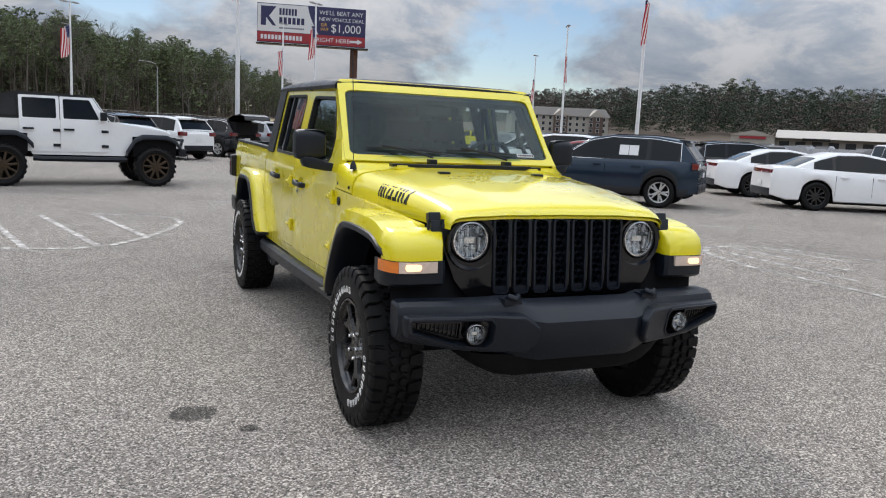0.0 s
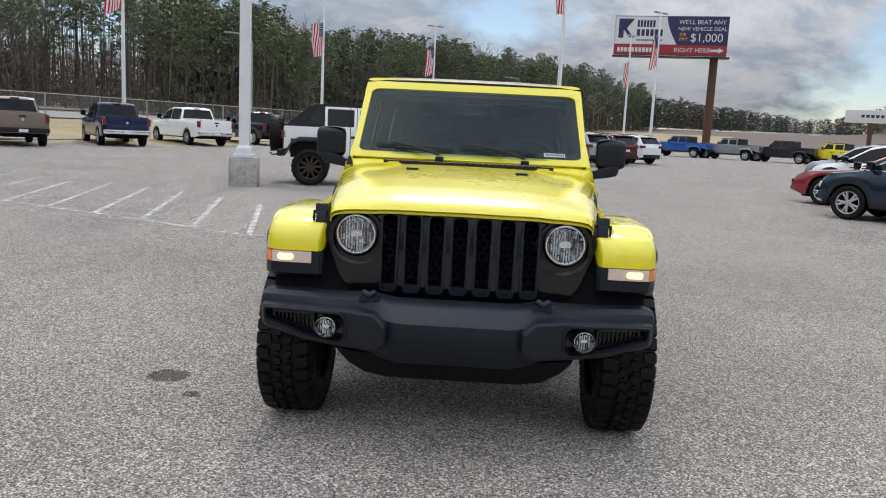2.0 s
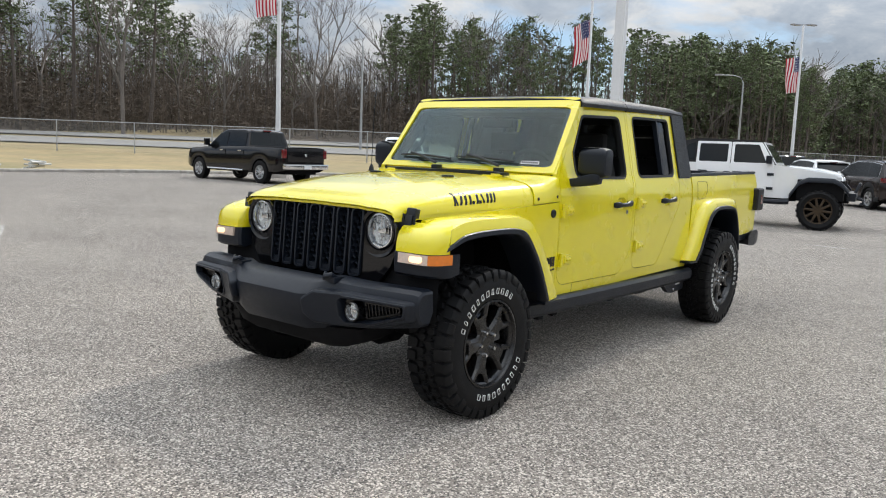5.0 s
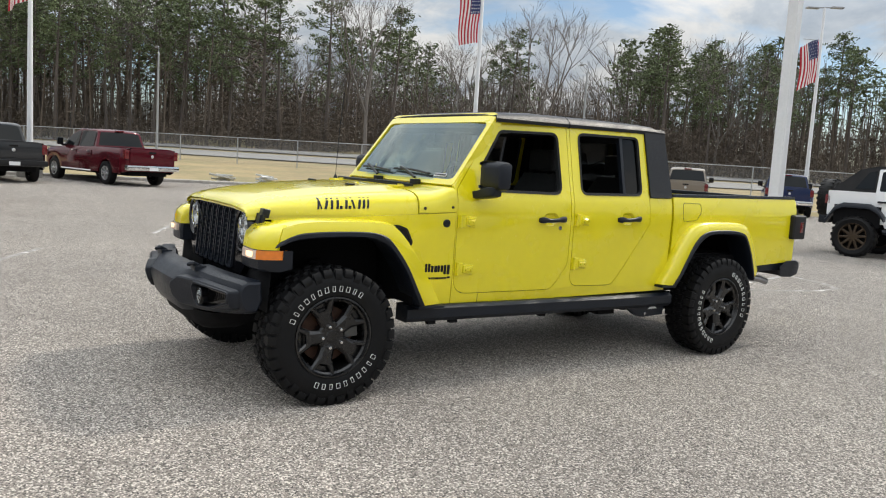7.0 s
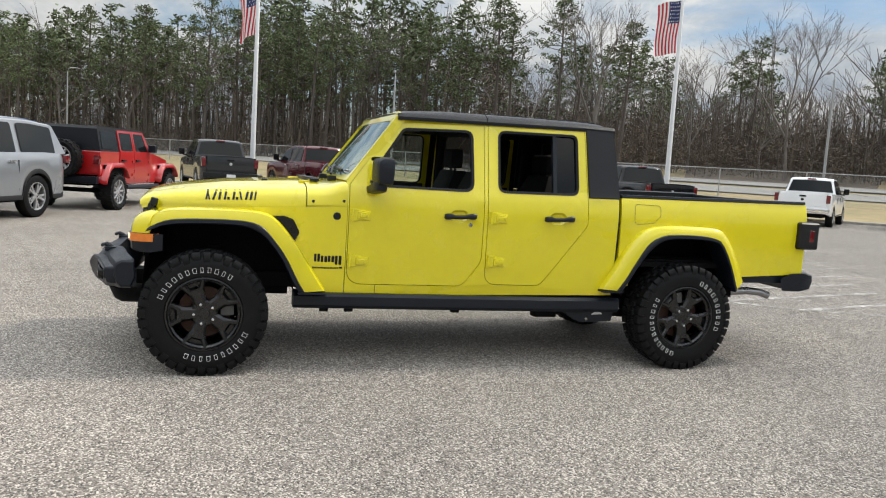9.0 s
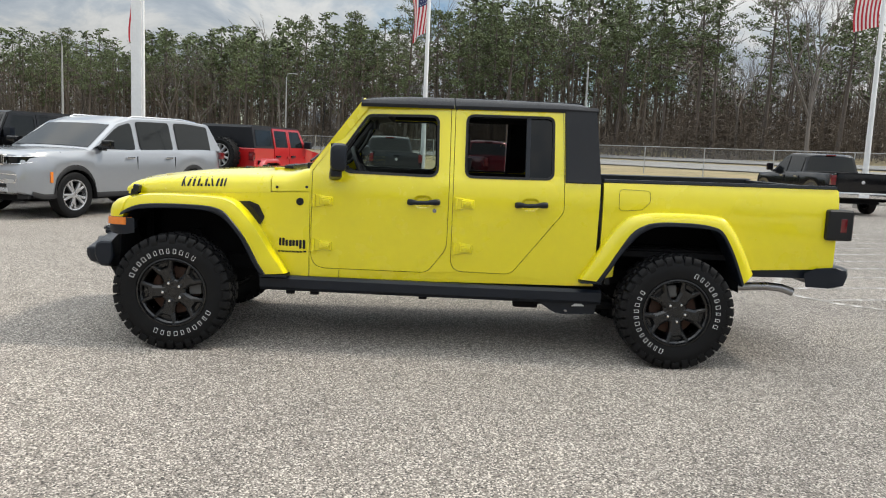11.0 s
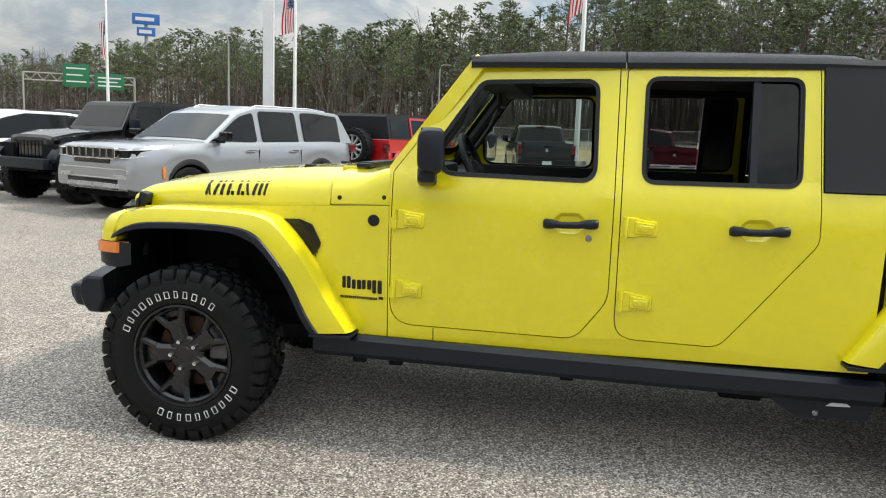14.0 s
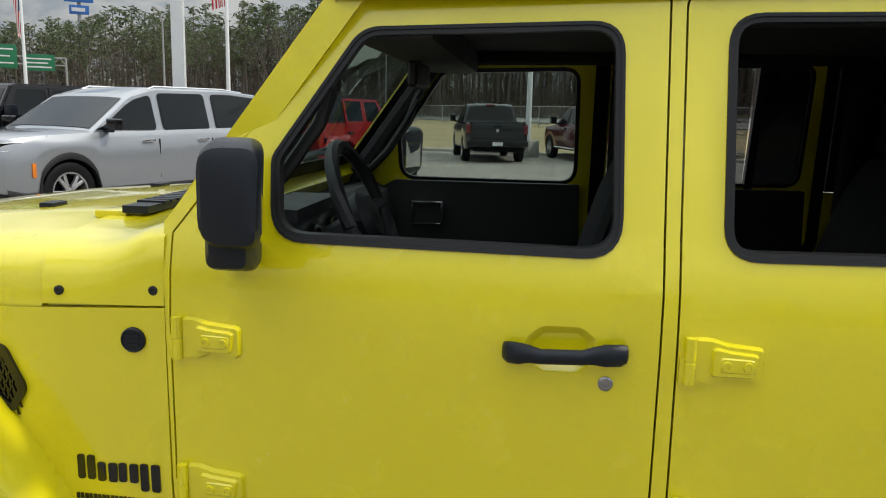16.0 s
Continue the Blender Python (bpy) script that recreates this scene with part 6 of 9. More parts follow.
# ---- parked vehicles: nose towards +y in their own frame ----
def car_wheel(r, w, style, rim_m):
    """Shared meshes of one kind of wheel."""
    key = (round(r, 3), round(w, 3), style, rim_m.name)
    if key in car_wheel.made:
        return car_wheel.made[key]
    out = {}
    bm = NB()
    h = w / 2
    rr = r * (0.66 if style != "truck" else 0.60)
    add_lathe(bm, [(rr, -h * 0.85), (r * 0.85, -h), (r * 0.97, -h * 0.85), (r, -h * 0.5), (r, h * 0.5), (r * 0.97, h * 0.85), (r * 0.85, h), (rr, h * 0.85)], 36, closed=True)
    if style in ("offroad",):
        for k in range(22):
            for sg in (-1, 1):
                m = Matrix.Rotation(2 * math.pi * (k + (0.5 if sg > 0 else 0)) / 22, 4, "X")
                add_box(bm, sg * h * 0.62 - h * 0.3, sg * h * 0.62 + h * 0.3, -0.03, 0.03, r - 0.03, r + 0.008, m=m)
    out["tyre"] = (bm, RUBBER)
    bm = NB()
    add_lathe(bm, [(rr * 1.01, h * 0.75), (rr * 1.0, h * 0.92), (rr * 0.93, h * 0.88), (rr * 0.90, h * 0.3), (rr * 0.90, -h * 0.6), (rr * 1.0, -h * 0.7)], 32, closed=True)
    add_lathe(bm, [(0.0, h * 0.78), (rr * 0.18, h * 0.78), (rr * 0.24, h * 0.66), (rr * 0.24, h * 0.2), (0.0, h * 0.2)], 16)
    ns = {"truck": 6, "offroad": 10, "sport": 10}.get(style, 5)
    for k in range(ns):
        base = Matrix.Rotation(2 * math.pi * k / ns, 4, "X")
        for sg in ((-1, 1) if ns <= 6 else (0,)):
            sec = []
            for q, off, ww in ((0.18, 0.0, 0.11), (0.6, 0.10, 0.085), (0.94, 0.20, 0.085)):
                y, ww = sg * off * rr, ww * rr
                sec.append([base @ Vector((x, y + b, q * rr)) for x, b in ((h * 0.4, -ww), (h * 0.74, -ww), (h * 0.80, 0), (h * 0.74, ww), (h * 0.4, ww))])
            add_loft(bm, sec)
    out["rim"] = (bm, rim_m)
    bm = NB()
    add_lathe(bm, [(rr * 0.92, -h * 0.2), (rr * 0.92, -h * 0.1), (0.0, -h * 0.1)], 24)
    out["wheel_back"] = (bm, INNER)
    res = {}
    for k, (bm, mt) in out.items():
        bmesh.ops.recalc_face_normals(bm, faces=bm.faces[:])
        me = bpy.data.meshes.new(k)
        bm.to_mesh(me)
        bm.free()
        me.materials.append(mt)
        me.shade_smooth()
        me.set_sharp_from_angle(angle=radians(35))
        res[k] = me
    car_wheel.made[key] = res
    return res


car_wheel.made = {}
ALLOY = mat("alloy_rim", (0.55, 0.55, 0.56), rough=0.3, metal=0.8, var=0.1)
BRONZE = mat("bronze_rim", (0.066, 0.049, 0.034), rough=0.35, metal=0.8, var=0.1)
SOFTTOP = mat("soft_top_fabric", (0.010, 0.010, 0.011), rough=0.85, var=0.2, scale=8, bump=0.4, bscale=120)
CLAD = mat("grey_cladding", (0.012, 0.012, 0.013), rough=0.6, spec=0.3, var=0.15)
C_WHITE = paint("white_car_paint", (0.80, 0.81, 0.82))
C_SILVER = paint("silver_car_paint", (0.31, 0.325, 0.35), flake=0.5)
C_GREY = paint("grey_car_paint", (0.035, 0.037, 0.040), flake=0.25)
C_DKGREY = paint("dark_grey_car_paint", (0.018, 0.019, 0.021), flake=0.25)
C_BLACK = paint("black_car_paint", (0.004, 0.004, 0.005))
C_NAVY = paint("navy_car_paint", (0.009, 0.018, 0.062))
C_SLATE = paint("slate_blue_car_paint", (0.012, 0.026, 0.047), flake=0.25)
C_BLUE = paint("blue_car_paint", (0.012, 0.09, 0.35))
C_RED = paint("red_car_paint", (0.42, 0.008, 0.010))
C_DEEPRED = paint("deep_red_car_paint", (0.22, 0.010, 0.014), flake=0.2)
C_MAROON = paint("maroon_car_paint", (0.085, 0.006, 0.012), flake=0.3)
C_TAN = paint("tan_car_paint", (0.20, 0.165, 0.125), flake=0.4)
C_BROWN = paint("brown_car_paint", (0.026, 0.020, 0.019), flake=0.25)

KINDS = {
    # length, width, wheelbase, tyre radius, sill, hood/deck line, roof outline, pillars, rear overhang shift
    "suv": dict(W=1.86, wb=2.68, r=0.36, sill=0.30, nose=2.00, tail=-2.20, yf=1.30,
                top=[(-2.22, 0.92), (-2.15, 1.08), (-1.6, 1.10), (0.9, 1.06), (1.05, 1.05), (1.76, 0.95), (1.93, 0.84), (2.00, 0.62)],
                roof=[(1.12, 1.03), (0.30, 1.53), (-0.20, 1.63), (-1.2, 1.62), (-1.80, 1.54), (-2.16, 1.10)], pil=[1.1, -0.10, -1.02, -1.12, -1.75], belt=1.05, clad=0.14),
    "sedan": dict(W=1.90, wb=3.05, r=0.355, sill=0.24, nose=2.52, tail=-2.52, yf=1.60,
                  top=[(-2.53, 0.80), (-2.47, 1.02), (-2.2, 1.05), (-1.6, 1.03), (0.6, 0.97), (0.95, 0.96), (2.1, 0.85), (2.42, 0.72), (2.52, 0.50)],
                  roof=[(1.02, 0.94), (0.20, 1.36), (-0.35, 1.45), (-0.95, 1.43), (-1.40, 1.30), (-2.02, 1.03)], pil=[1.0, -0.15, -1.02, -1.10, -1.50], belt=0.97, clad=0.0),
    "big_suv": dict(W=2.08, wb=3.12, r=0.40, sill=0.36, nose=2.62, tail=-2.60, yf=1.60,
                    top=[(-2.62, 1.05), (-2.56, 1.22), (-1.8, 1.24), (0.9, 1.19), (1.15, 1.185), (1.9, 1.155), (2.38, 1.115), (2.52, 1.085), (2.59, 1.03), (2.62, 0.80)],
                    roof=[(1.22, 1.17), (0.45, 1.68), (0.0, 1.80), (-1.5, 1.82), (-2.26, 1.77), (-2.55, 1.24)], pil=[1.12, 0.10, -0.06, -0.96, -1.14, -2.16], belt=1.17, clad=0.075),
    "pickup": dict(W=2.04, wb=3.67, r=0.405, sill=0.42, nose=2.80, tail=-3.08, yf=1.85,
                   top=[(-3.08, 1.30), (-1.10, 1.30), (-1.0, 1.30), (1.10, 1.24), (1.35, 1.23), (2.45, 1.16), (2.70, 1.05), (2.80, 0.80)],
                   roof=[(1.42, 1.20), (0.72, 1.76), (0.30, 1.90), (-0.72, 1.90), (-0.92, 1.84), (-1.06, 1.28)], pil=[1.35, 0.20, 0.10, -0.88], belt=1.25, clad=0.0),
}


def vehicle(kind, name, label, cat, m, pnt, rim=None, style="sport", hatch_open=False, group="parked vehicles", roofm=None, grow_w=0.0, chrome=False):
    K = KINDS[kind]
    car = root(name, m, label, cat, group)
    W2, wb, r, yf = K["W"] / 2 + grow_w, K["wb"], K["r"], K["yf"]
    yr = yf - wb
    ztop = table([p[0] for p in K["top"]], [p[1] for p in K["top"]])
    nose, tail, sill = K["nose"], K["tail"], K["sill"]
    ra = r + 0.055
    bed = kind == "pickup"

    def zb(y):
        z = sill + 0.10 * max(0, (abs(y - (nose + tail) / 2) / ((nose - tail) / 2)) - 0.86) / 0.14
        for yc in (yf, yr):
            d = abs(y - yc)
            if d < ra:
                z = max(z, r + math.sqrt(ra * ra - d * d) * 0.98)
        return z

    def hw(y):
        e = max(0.0, (y - (nose - 0.55)) / 0.55) if y > 0 else max(0.0, ((tail + 0.40) - y) / 0.40)
        return W2 * (1 - 0.16 * e * e)

    body_bm = NB()
    ys, n = [], 84
    for i in range(n + 1):
        ys.append(tail + (nose - tail) * i / n)
    rings = []
    for y in ys:
        w, b, t = hw(y), zb(y), ztop(y)
        if bed and y < -1.02:
            t = ztop(y)
        b = min(b, t - 0.12)
        md = b + (t - b) * 0.55
        half = [(w * 0.94, b), (w * 0.985, b + 0.02), (w, b + (t - b) * 0.25), (w, md), (w * 0.975, t - 0.09), (w * 0.935, t - 0.015), (w * 0.80, t + 0.01)]
        rings.append([(-x, y, z) for x, z in half] + [(0, y, t + 0.025)] + [(x, y, z) for x, z in half[::-1]])
    if bed:
        k = max(i for i, y in enumerate(ys) if y < -1.04)
        rr = []
        for rg in rings[:k + 1]:
            t = max(p[2] for p in rg) - 0.025
            rr.append(rg[:6] + [(-(W2 * 0.86), rg[0][1], t - 0.02), (-(W2 * 0.84), rg[0][1], 0.80), ((W2 * 0.84), rg[0][1], 0.80), ((W2 * 0.86), rg[0][1], t - 0.02)] + rg[9:])
        add_loft(body_bm, rr, closed=False, cap=False)
        add_loft(body_bm, rings[k:], closed=False, cap=False)
        f0 = rr[0]
    else:
        add_loft(body_bm, rings, closed=False, cap=False)
        f0 = rings[0]
    vs = [body_bm.verts.new(p) for p in (f0 if not bed else rings[0])]
    body_bm.faces.new(vs)
    vs = [body_bm.verts.new(p) for p in rings[-1]]
    body_bm.faces.new(vs)
    body = part("body", body_bm, pnt, car, smooth=38)
    # dark belly and wheel housings
    bm = NB()
    add_box(bm, -W2 * 0.70, W2 * 0.70, tail + 0.25, nose - 0.25, sill - 0.06, 0.78)
    add_box(bm, -W2 * 0.90, W2 * 0.90, yr + ra + 0.03, yf - ra - 0.03, sill - 0.05, sill + 0.1)
    part("underbody", bm, INNER, car)
    if K["clad"]:
        bm = NB()
        for s in (1, -1):
            add_loft(bm, [[(s * (hw(y) + a), y, zb(y) + b) for a, b in ((-0.06, -0.015), (0.012, -0.01), (0.014, K["clad"] * 0.7), (0.0, K["clad"]))] for y in ys[4:-3]], closed=False, cap=False)
        part("cladding", bm, CLAD, car, "dark lower cladding", smooth=50)
    # cabin
    rf = K["roof"]
    rz = table([p[0] for p in rf[::-1]], [p[1] for p in rf[::-1]])
    belt, zmax = K["belt"], max(p[1] for p in rf)
    gx = lambda z: W2 * 0.93 - (z - belt) * (0.26 if kind != "sedan" else 0.42)
    prof = [Vector((p[0], p[1])) for p in rf]
    sm = []
    for i, p in enumerate(prof):
        if 0 < i < len(prof) - 1:
            a, b = prof[i - 1], prof[i + 1]
            sm += [p.lerp(a, 0.12), p.lerp(b, 0.03) * 1.0, p.lerp(b, 0.12)]
        else:
            sm.append(p)
    pts = [(v.x, v.y) for v in sm]
    bm = NB()
    rows = []
    for y, z in pts:
        x = gx(z)
        rows.append([(-x, y, z - 0.03), (-x * 0.97, y, z - 0.008), (-x * 0.6, y, z + 0.012), (0, y, z + 0.018), (x * 0.6, y, z + 0.012), (x * 0.97, y, z - 0.008), (x, y, z - 0.03)])
    add_loft(bm, rows, closed=False, cap=False)
    for s in (1, -1):
        vs = [bm.verts.new((s * gx(z), y, z - 0.03)) for y, z in pts]
        bm.faces.new(vs)
    cab = part("cabin", bm, roofm or pnt, car, smooth=40)
    # side windows
    pil = K["pil"]
    spans = []
    for a, b in zip(pil, pil[1:]):
        if abs(a - b) > 0.3:
            spans.append((a, b))
    for a, b in spans:
        for s in (1, -1):
            top = []
            nq = 7
            for k in range(nq + 1):
                y = a + (b - a) * k / nq
                top.append((y, max(belt + 0.045, min(rz(y) - 0.085, zmax - 0.085))))
            ol = [(a, belt + 0.04), *[p for p in top], (b, belt + 0.04)]
            ol = [p for i, p in enumerate(ol) if i == 0 or math.dist(p, ol[i - 1]) > 0.004]
            if max(p[1] for p in ol) < belt + 0.1:
                continue
            ol = rpoly([(*p, 0.05 if i in (0, len(ol) - 1) else (0.06 if i in (1, len(ol) - 2) else 0)) for i, p in enumerate(ol)], 0, 3)
            ol = [p for i, p in enumerate(ol) if math.dist(p, ol[i - 1]) > 0.002]
            bm = NB()
            add_prism(bm, ol, lambda u, v: (s * (gx(v) + 0.010), u, v), lambda u, v: (s * (gx(v) - 0.02), u, v))
            part("side_window", bm, CARGLASS, cab)
            if kind in ("big_suv", "pickup"):
                bm = NB()
                add_prism(bm, grow(ol, 0.014), lambda u, v: (s * (gx(v) + 0.006), u, v), lambda u, v: (s * (gx(v) - 0.02), u, v))
                part("window_seal", bm, BLACKG, cab)
    if kind in ("suv", "sedan"):
        for s in (1, -1):
            nq = 22
            band = []
            for k in range(nq + 1):
                y = pil[0] + 0.02 + (pil[-1] - 0.05 - pil[0]) * k / nq
                band.append((y, max(belt + 0.05, min(rz(y) - 0.062, zmax - 0.062))))
            band = [(pil[0] + 0.04, belt + 0.015)] + band + [(pil[-1] - 0.05, belt + 0.015)]
            for nm, g, o, mt in (("window_band", 0.0, 0.005, BLACKG),) + ((("chrome_strip", 0.012, 0.002, CHROME),) if kind == "suv" else ()):
                bm = NB()
                add_prism(bm, grow(band, g), lambda u, v: (s * (gx(v) + o), u, v), lambda u, v: (s * (gx(v) - 0.03), u, v))
                part(nm, bm, mt, cab)
    # windscreen and rear glass
    for i0, i1, nm in ((0, 1, "windscreen"), (len(rf) - 1, len(rf) - 2, "rear_window")):
        (ya, za), (yb, zb2) = rf[i0], rf[i1]
        if hatch_open and nm == "rear_window":
            continue
        q = []
        for f, x in ((0.10, 0.90), (0.92, 0.88)):
            y, z = ya + (yb - ya) * f, za + (zb2 - za) * f
            q.append((y, z, gx(z) * x))
        nrm = Vector((0, -(zb2 - za), yb - ya)).normalized()
        if nrm.z < 0:
            nrm = -nrm
        bm = NB()
        rws = []
        for y, z, x in q:
            rws.append([Vector((x * t, y, z + 0.018 * (1 - abs(t) ** 3) - 0.006)) + nrm * 0.012 for t in (-1, -0.6, 0, 0.6, 1)])
        add_loft(bm, rws, closed=False, cap=False)
        add_loft(bm, [[v - nrm * 0.02 for v in rw] for rw in rws], closed=False, cap=False)
        part(nm, bm, CARGLASS, cab)
    # lamps, grille, bumpers, plate
    for s in (1, -1):
        zt = ztop(nose - 0.10)
        bm = NB()
        zl = zt - (0.16 if kind != "pickup" else 0.22)
        add_box(bm, s * W2 * 0.66 - 0.17, s * W2 * 0.66 + 0.17, nose - 0.24, nose - 0.015, zl - 0.06, zl + 0.06, 0.02)
        if kind == "big_suv":
            bm.free()
            bm = NB()
            sweep = ((0.61, nose - 0.03, 0.915, 1.035), (0.72, nose + 0.012, 0.918, 1.038), (0.84, nose - 0.02, 0.925, 1.042), (0.92, nose - 0.12, 0.940, 1.048), (0.970, nose - 0.28, 0.965, 1.054), (0.995, nose - 0.42, 1.015, 1.056))
            add_loft(bm, [[(s * x, y, lo), (s * x, y, hi), (s * (x - 0.10), y - 0.16, hi), (s * (x - 0.10), y - 0.16, lo)] for x, y, lo, hi in sweep])
            hl = part("headlamp", bm, CARGLASS, car, "slim dark wrap-round headlamp")
            bm = NB()
            for edge in (2, 3):
                add_tube(bm, [(s * (q[0] + 0.004), q[1] + 0.004, q[edge]) for q in sweep], 0.006, 6)
            part("lamp_strip", bm, CHROME, hl, "thin chrome lamp edge")
            bm = NB()
            add_box(bm, s * (hw(yf + ra + 0.06)) - 0.02, s * (hw(yf + ra + 0.06)) + 0.012, yf + ra + 0.035, yf + ra + 0.085, 0.62, 0.80, 0.01)
            part("side_marker", bm, AMBER, car, "amber side marker")
        else:
            part("headlamp", bm, CARGLASS if kind == "sedan" else SILVER, car, "wide clear headlamp")
        if kind == "suv":
            bm = NB()
            add_loft(bm, [[(x, rf[-2][0] + 0.10, rf[-2][1] + 0.03), (x, rf[-2][0] - 0.16, rf[-2][1] + 0.01), (x, rf[-2][0] - 0.15, rf[-2][1] - 0.03), (x, rf[-2][0] + 0.05, rf[-2][1] - 0.02)] for x in ((-gx(1.5) * 0.92, gx(1.5) * 0.92) if s > 0 else (-0.15, 0.15))])
            part("spoiler" if s > 0 else "brake_light", bm, pnt if s > 0 else REDL, cab)
        bm = NB()
        if kind in ("pickup",):
            add_box(bm, s * W2 * 0.90 - 0.09, s * W2 * 0.90 + 0.06, tail - 0.012, tail + 0.10, 0.93, 1.24, 0.02)
        elif kind == "sedan":
            add_loft(bm, [[(s * x, tail + d - 0.012, 0.875), (s * x, tail + d - 0.004, 0.965), (s * (x - 0.05), tail + d + 0.10, 0.965), (s * (x - 0.05), tail + d + 0.10, 0.875)] for x, d in ((0.06, 0.0), (0.60, 0.0), (0.765, 0.03), (0.83, 0.16), (0.865, 0.26))])
        else:
            zt2 = belt + 0.02
            add_box(bm, s * W2 * 0.78 - 0.20, s * W2 * 0.78 + 0.15, tail - 0.012, tail + 0.14, zt2 - 0.16, zt2 - 0.01, 0.03)
        part("tail_lamp", bm, REDL, car, "red tail lamp")
        bm = NB()
        yb = rf[0][0] - 0.25
        add_box(bm, s * (W2 + 0.10) - 0.11, s * (W2 + 0.10) + 0.11, yb - 0.06, yb + 0.06, belt + 0.03, belt + (0.19 if kind != "pickup" else 0.28), 0.045, 3)
        add_box(bm, s * (W2 - 0.04) - 0.09, s * (W2 - 0.04) + 0.09, yb - 0.04, yb + 0.04, belt, belt + 0.06, 0.015)
        part("door_mirror", bm, BLACKG, car)
        for a, b in spans[:2]:
            bm = NB()
            add_box(bm, s * (W2 + 0.003) - 0.02, s * (W2 + 0.003) + 0.02, b + 0.10, b + 0.30, belt - 0.14, belt - 0.105, 0.008)
            part("door_handle", bm, CHROME if chrome else pnt, car)
            bm = NB()
            add_box(bm, s * W2 * 0.988 - 0.012, s * W2 * 0.988 + 0.012, b - 0.003, b + 0.003, sill + 0.16, belt - 0.10)
            part("door_seam", bm, INNER, car)
    bm = NB()
    zg = ztop(nose - 0.10) - (0.06 if kind == "big_suv" else 0.0)
    add_box(bm, -W2 * 0.42, W2 * 0.42, nose - 0.10, nose + 0.006, zg - (0.20 if kind != "pickup" else 0.34), zg - 0.10, 0.02)
    add_box(bm, -W2 * 0.60, W2 * 0.60, nose - 0.12, nose + 0.004, sill + 0.08, sill + 0.24, 0.02)
    part("grille", bm, BLACKG, car, "black grille")
    bm = NB()
    if bed:
        add_box(bm, -W2 * 0.96, W2 * 0.96, tail - 0.13, tail + 0.06, 0.55, 0.73, 0.04)
    else:
        add_box(bm, -W2 * 0.78, W2 * 0.78, tail - 0.02, tail + 0.10, sill + 0.06, sill + 0.26, 0.03)
    part("rear_bumper", bm, CHROME if chrome else (BLACKP if not bed else TRIM), car)
    bm = NB()
    zp = 0.62 if bed else (0.78 if kind != "sedan" else 0.62)
    yp = tail - (0.135 if bed else 0.024)
    add_box(bm, -0.16, 0.16, yp - 0.004, yp + 0.004, zp - 0.055, zp + 0.06, 0.0)
    part("number_plate", bm, PLATE, car, "white dealer plate, blank")
    if bed:
        bm = NB()
        add_box(bm, -W2 * 0.80, W2 * 0.80, tail - 0.018, tail + 0.04, 0.80, 1.28, 0.015)
        tg = part("tailgate", bm, pnt, car)
        bm = NB()
        add_box(bm, -0.12, 0.12, tail - 0.026, tail - 0.01, 1.14, 1.20, 0.01)
        part("tailgate_latch", bm, BLACKG, tg)
        bm = NB()
        add_lathe(bm, [(0.0, 0.0), (0.055, 0.0), (0.045, 0.012), (0.0, 0.014)], 12, Matrix.Translation((0, tail - 0.018, 1.04)) @ Matrix.Rotation(radians(-90), 4, "Z"))
        part("badge", bm, BLACKG if pnt is C_WHITE else ALLOY, tg, "plain round badge")
        bm = NB()
        add_box(bm, -0.16, 0.16, -0.98, -0.90, 1.84, 1.885, 0.01)
        part("brake_light", bm, REDL, cab)
        for s in (1, -1):
            bm = NB()
            add_tube(bm, [(s * (W2 - 0.02), yf - ra - 0.1, 0.44), (s * (W2 - 0.02), yr + ra + 0.5, 0.44)], 0.035, 8)
            part("side_step", bm, CHROME if chrome else TRIM, car)
    elif kind in ("suv", "big_suv"):
        for s in (1, -1):
            bm = NB()
            xr = gx(zmax) * 0.90
            add_tube(bm, [(s * xr, rf[2][0] + 0.02, zmax - 0.04), (s * xr, rf[2][0] - 0.1, zmax + 0.004), (s * xr, rf[3][0], zmax + 0.010), (s * xr, rf[3][0] - 0.45, zmax - 0.03)], 0.014, 6)
            part("roof_rail", bm, CHROME if chrome else BLACKP, cab)
    if kind == "big_suv":
        ring = lambda ol, g, y0, y1: add_sheet(bm, grow(ol, g), [ol], lambda u, v: (u, y1, v), lambda u, v: (u, y0, v))
        bm = NB()
        ring(rpoly([(-0.585, 0.905, 0.03), (0.585, 0.905, 0.03), (0.595, 1.062, 0.03), (-0.595, 1.062, 0.03)], 0, 3), 0.010, nose - 0.04, nose + 0.024)
        part("grille_surround", bm, CHROME, car, "chrome grille surround")
        for i in range(7):
            c = (i - 3) * 0.166
            slot = rpoly([(c - 0.066, 0.916, 0.02), (c + 0.066, 0.916, 0.02), (c + 0.068, 1.052, 0.02), (c - 0.068, 1.052, 0.02)], 0, 3)
            bm = NB()
            ring(slot, 0.007, nose - 0.04, nose + 0.030)
            gs = part("grille_slot", bm, CHROME, car, "bright grille slot")
            bm = NB()
            add_prism(bm, slot, lambda u, v: (u, nose + 0.006, v), lambda u, v: (u, nose - 0.05, v))
            part("slot_mesh", bm, TRIM, gs)
        low = rpoly([(-0.80, 0.620, 0.03), (0.80, 0.620, 0.03), (0.86, 0.745, 0.04), (-0.86, 0.745, 0.04)], 0, 3)
        bm = NB()
        add_prism(bm, low, lambda u, v: (u, nose + 0.004 - 0.10 * max(0, abs(u) - 0.62), v), lambda u, v: (u, nose - 0.25, v))
        lg = part("lower_grille", bm, TRIM, car, "wide black lower grille")
        bm = NB()
        add_sheet(bm, grow(low, 0.012), [low], lambda u, v: (u, nose + 0.022 - 0.10 * max(0, abs(u) - 0.62), v), lambda u, v: (u, nose - 0.2, v))
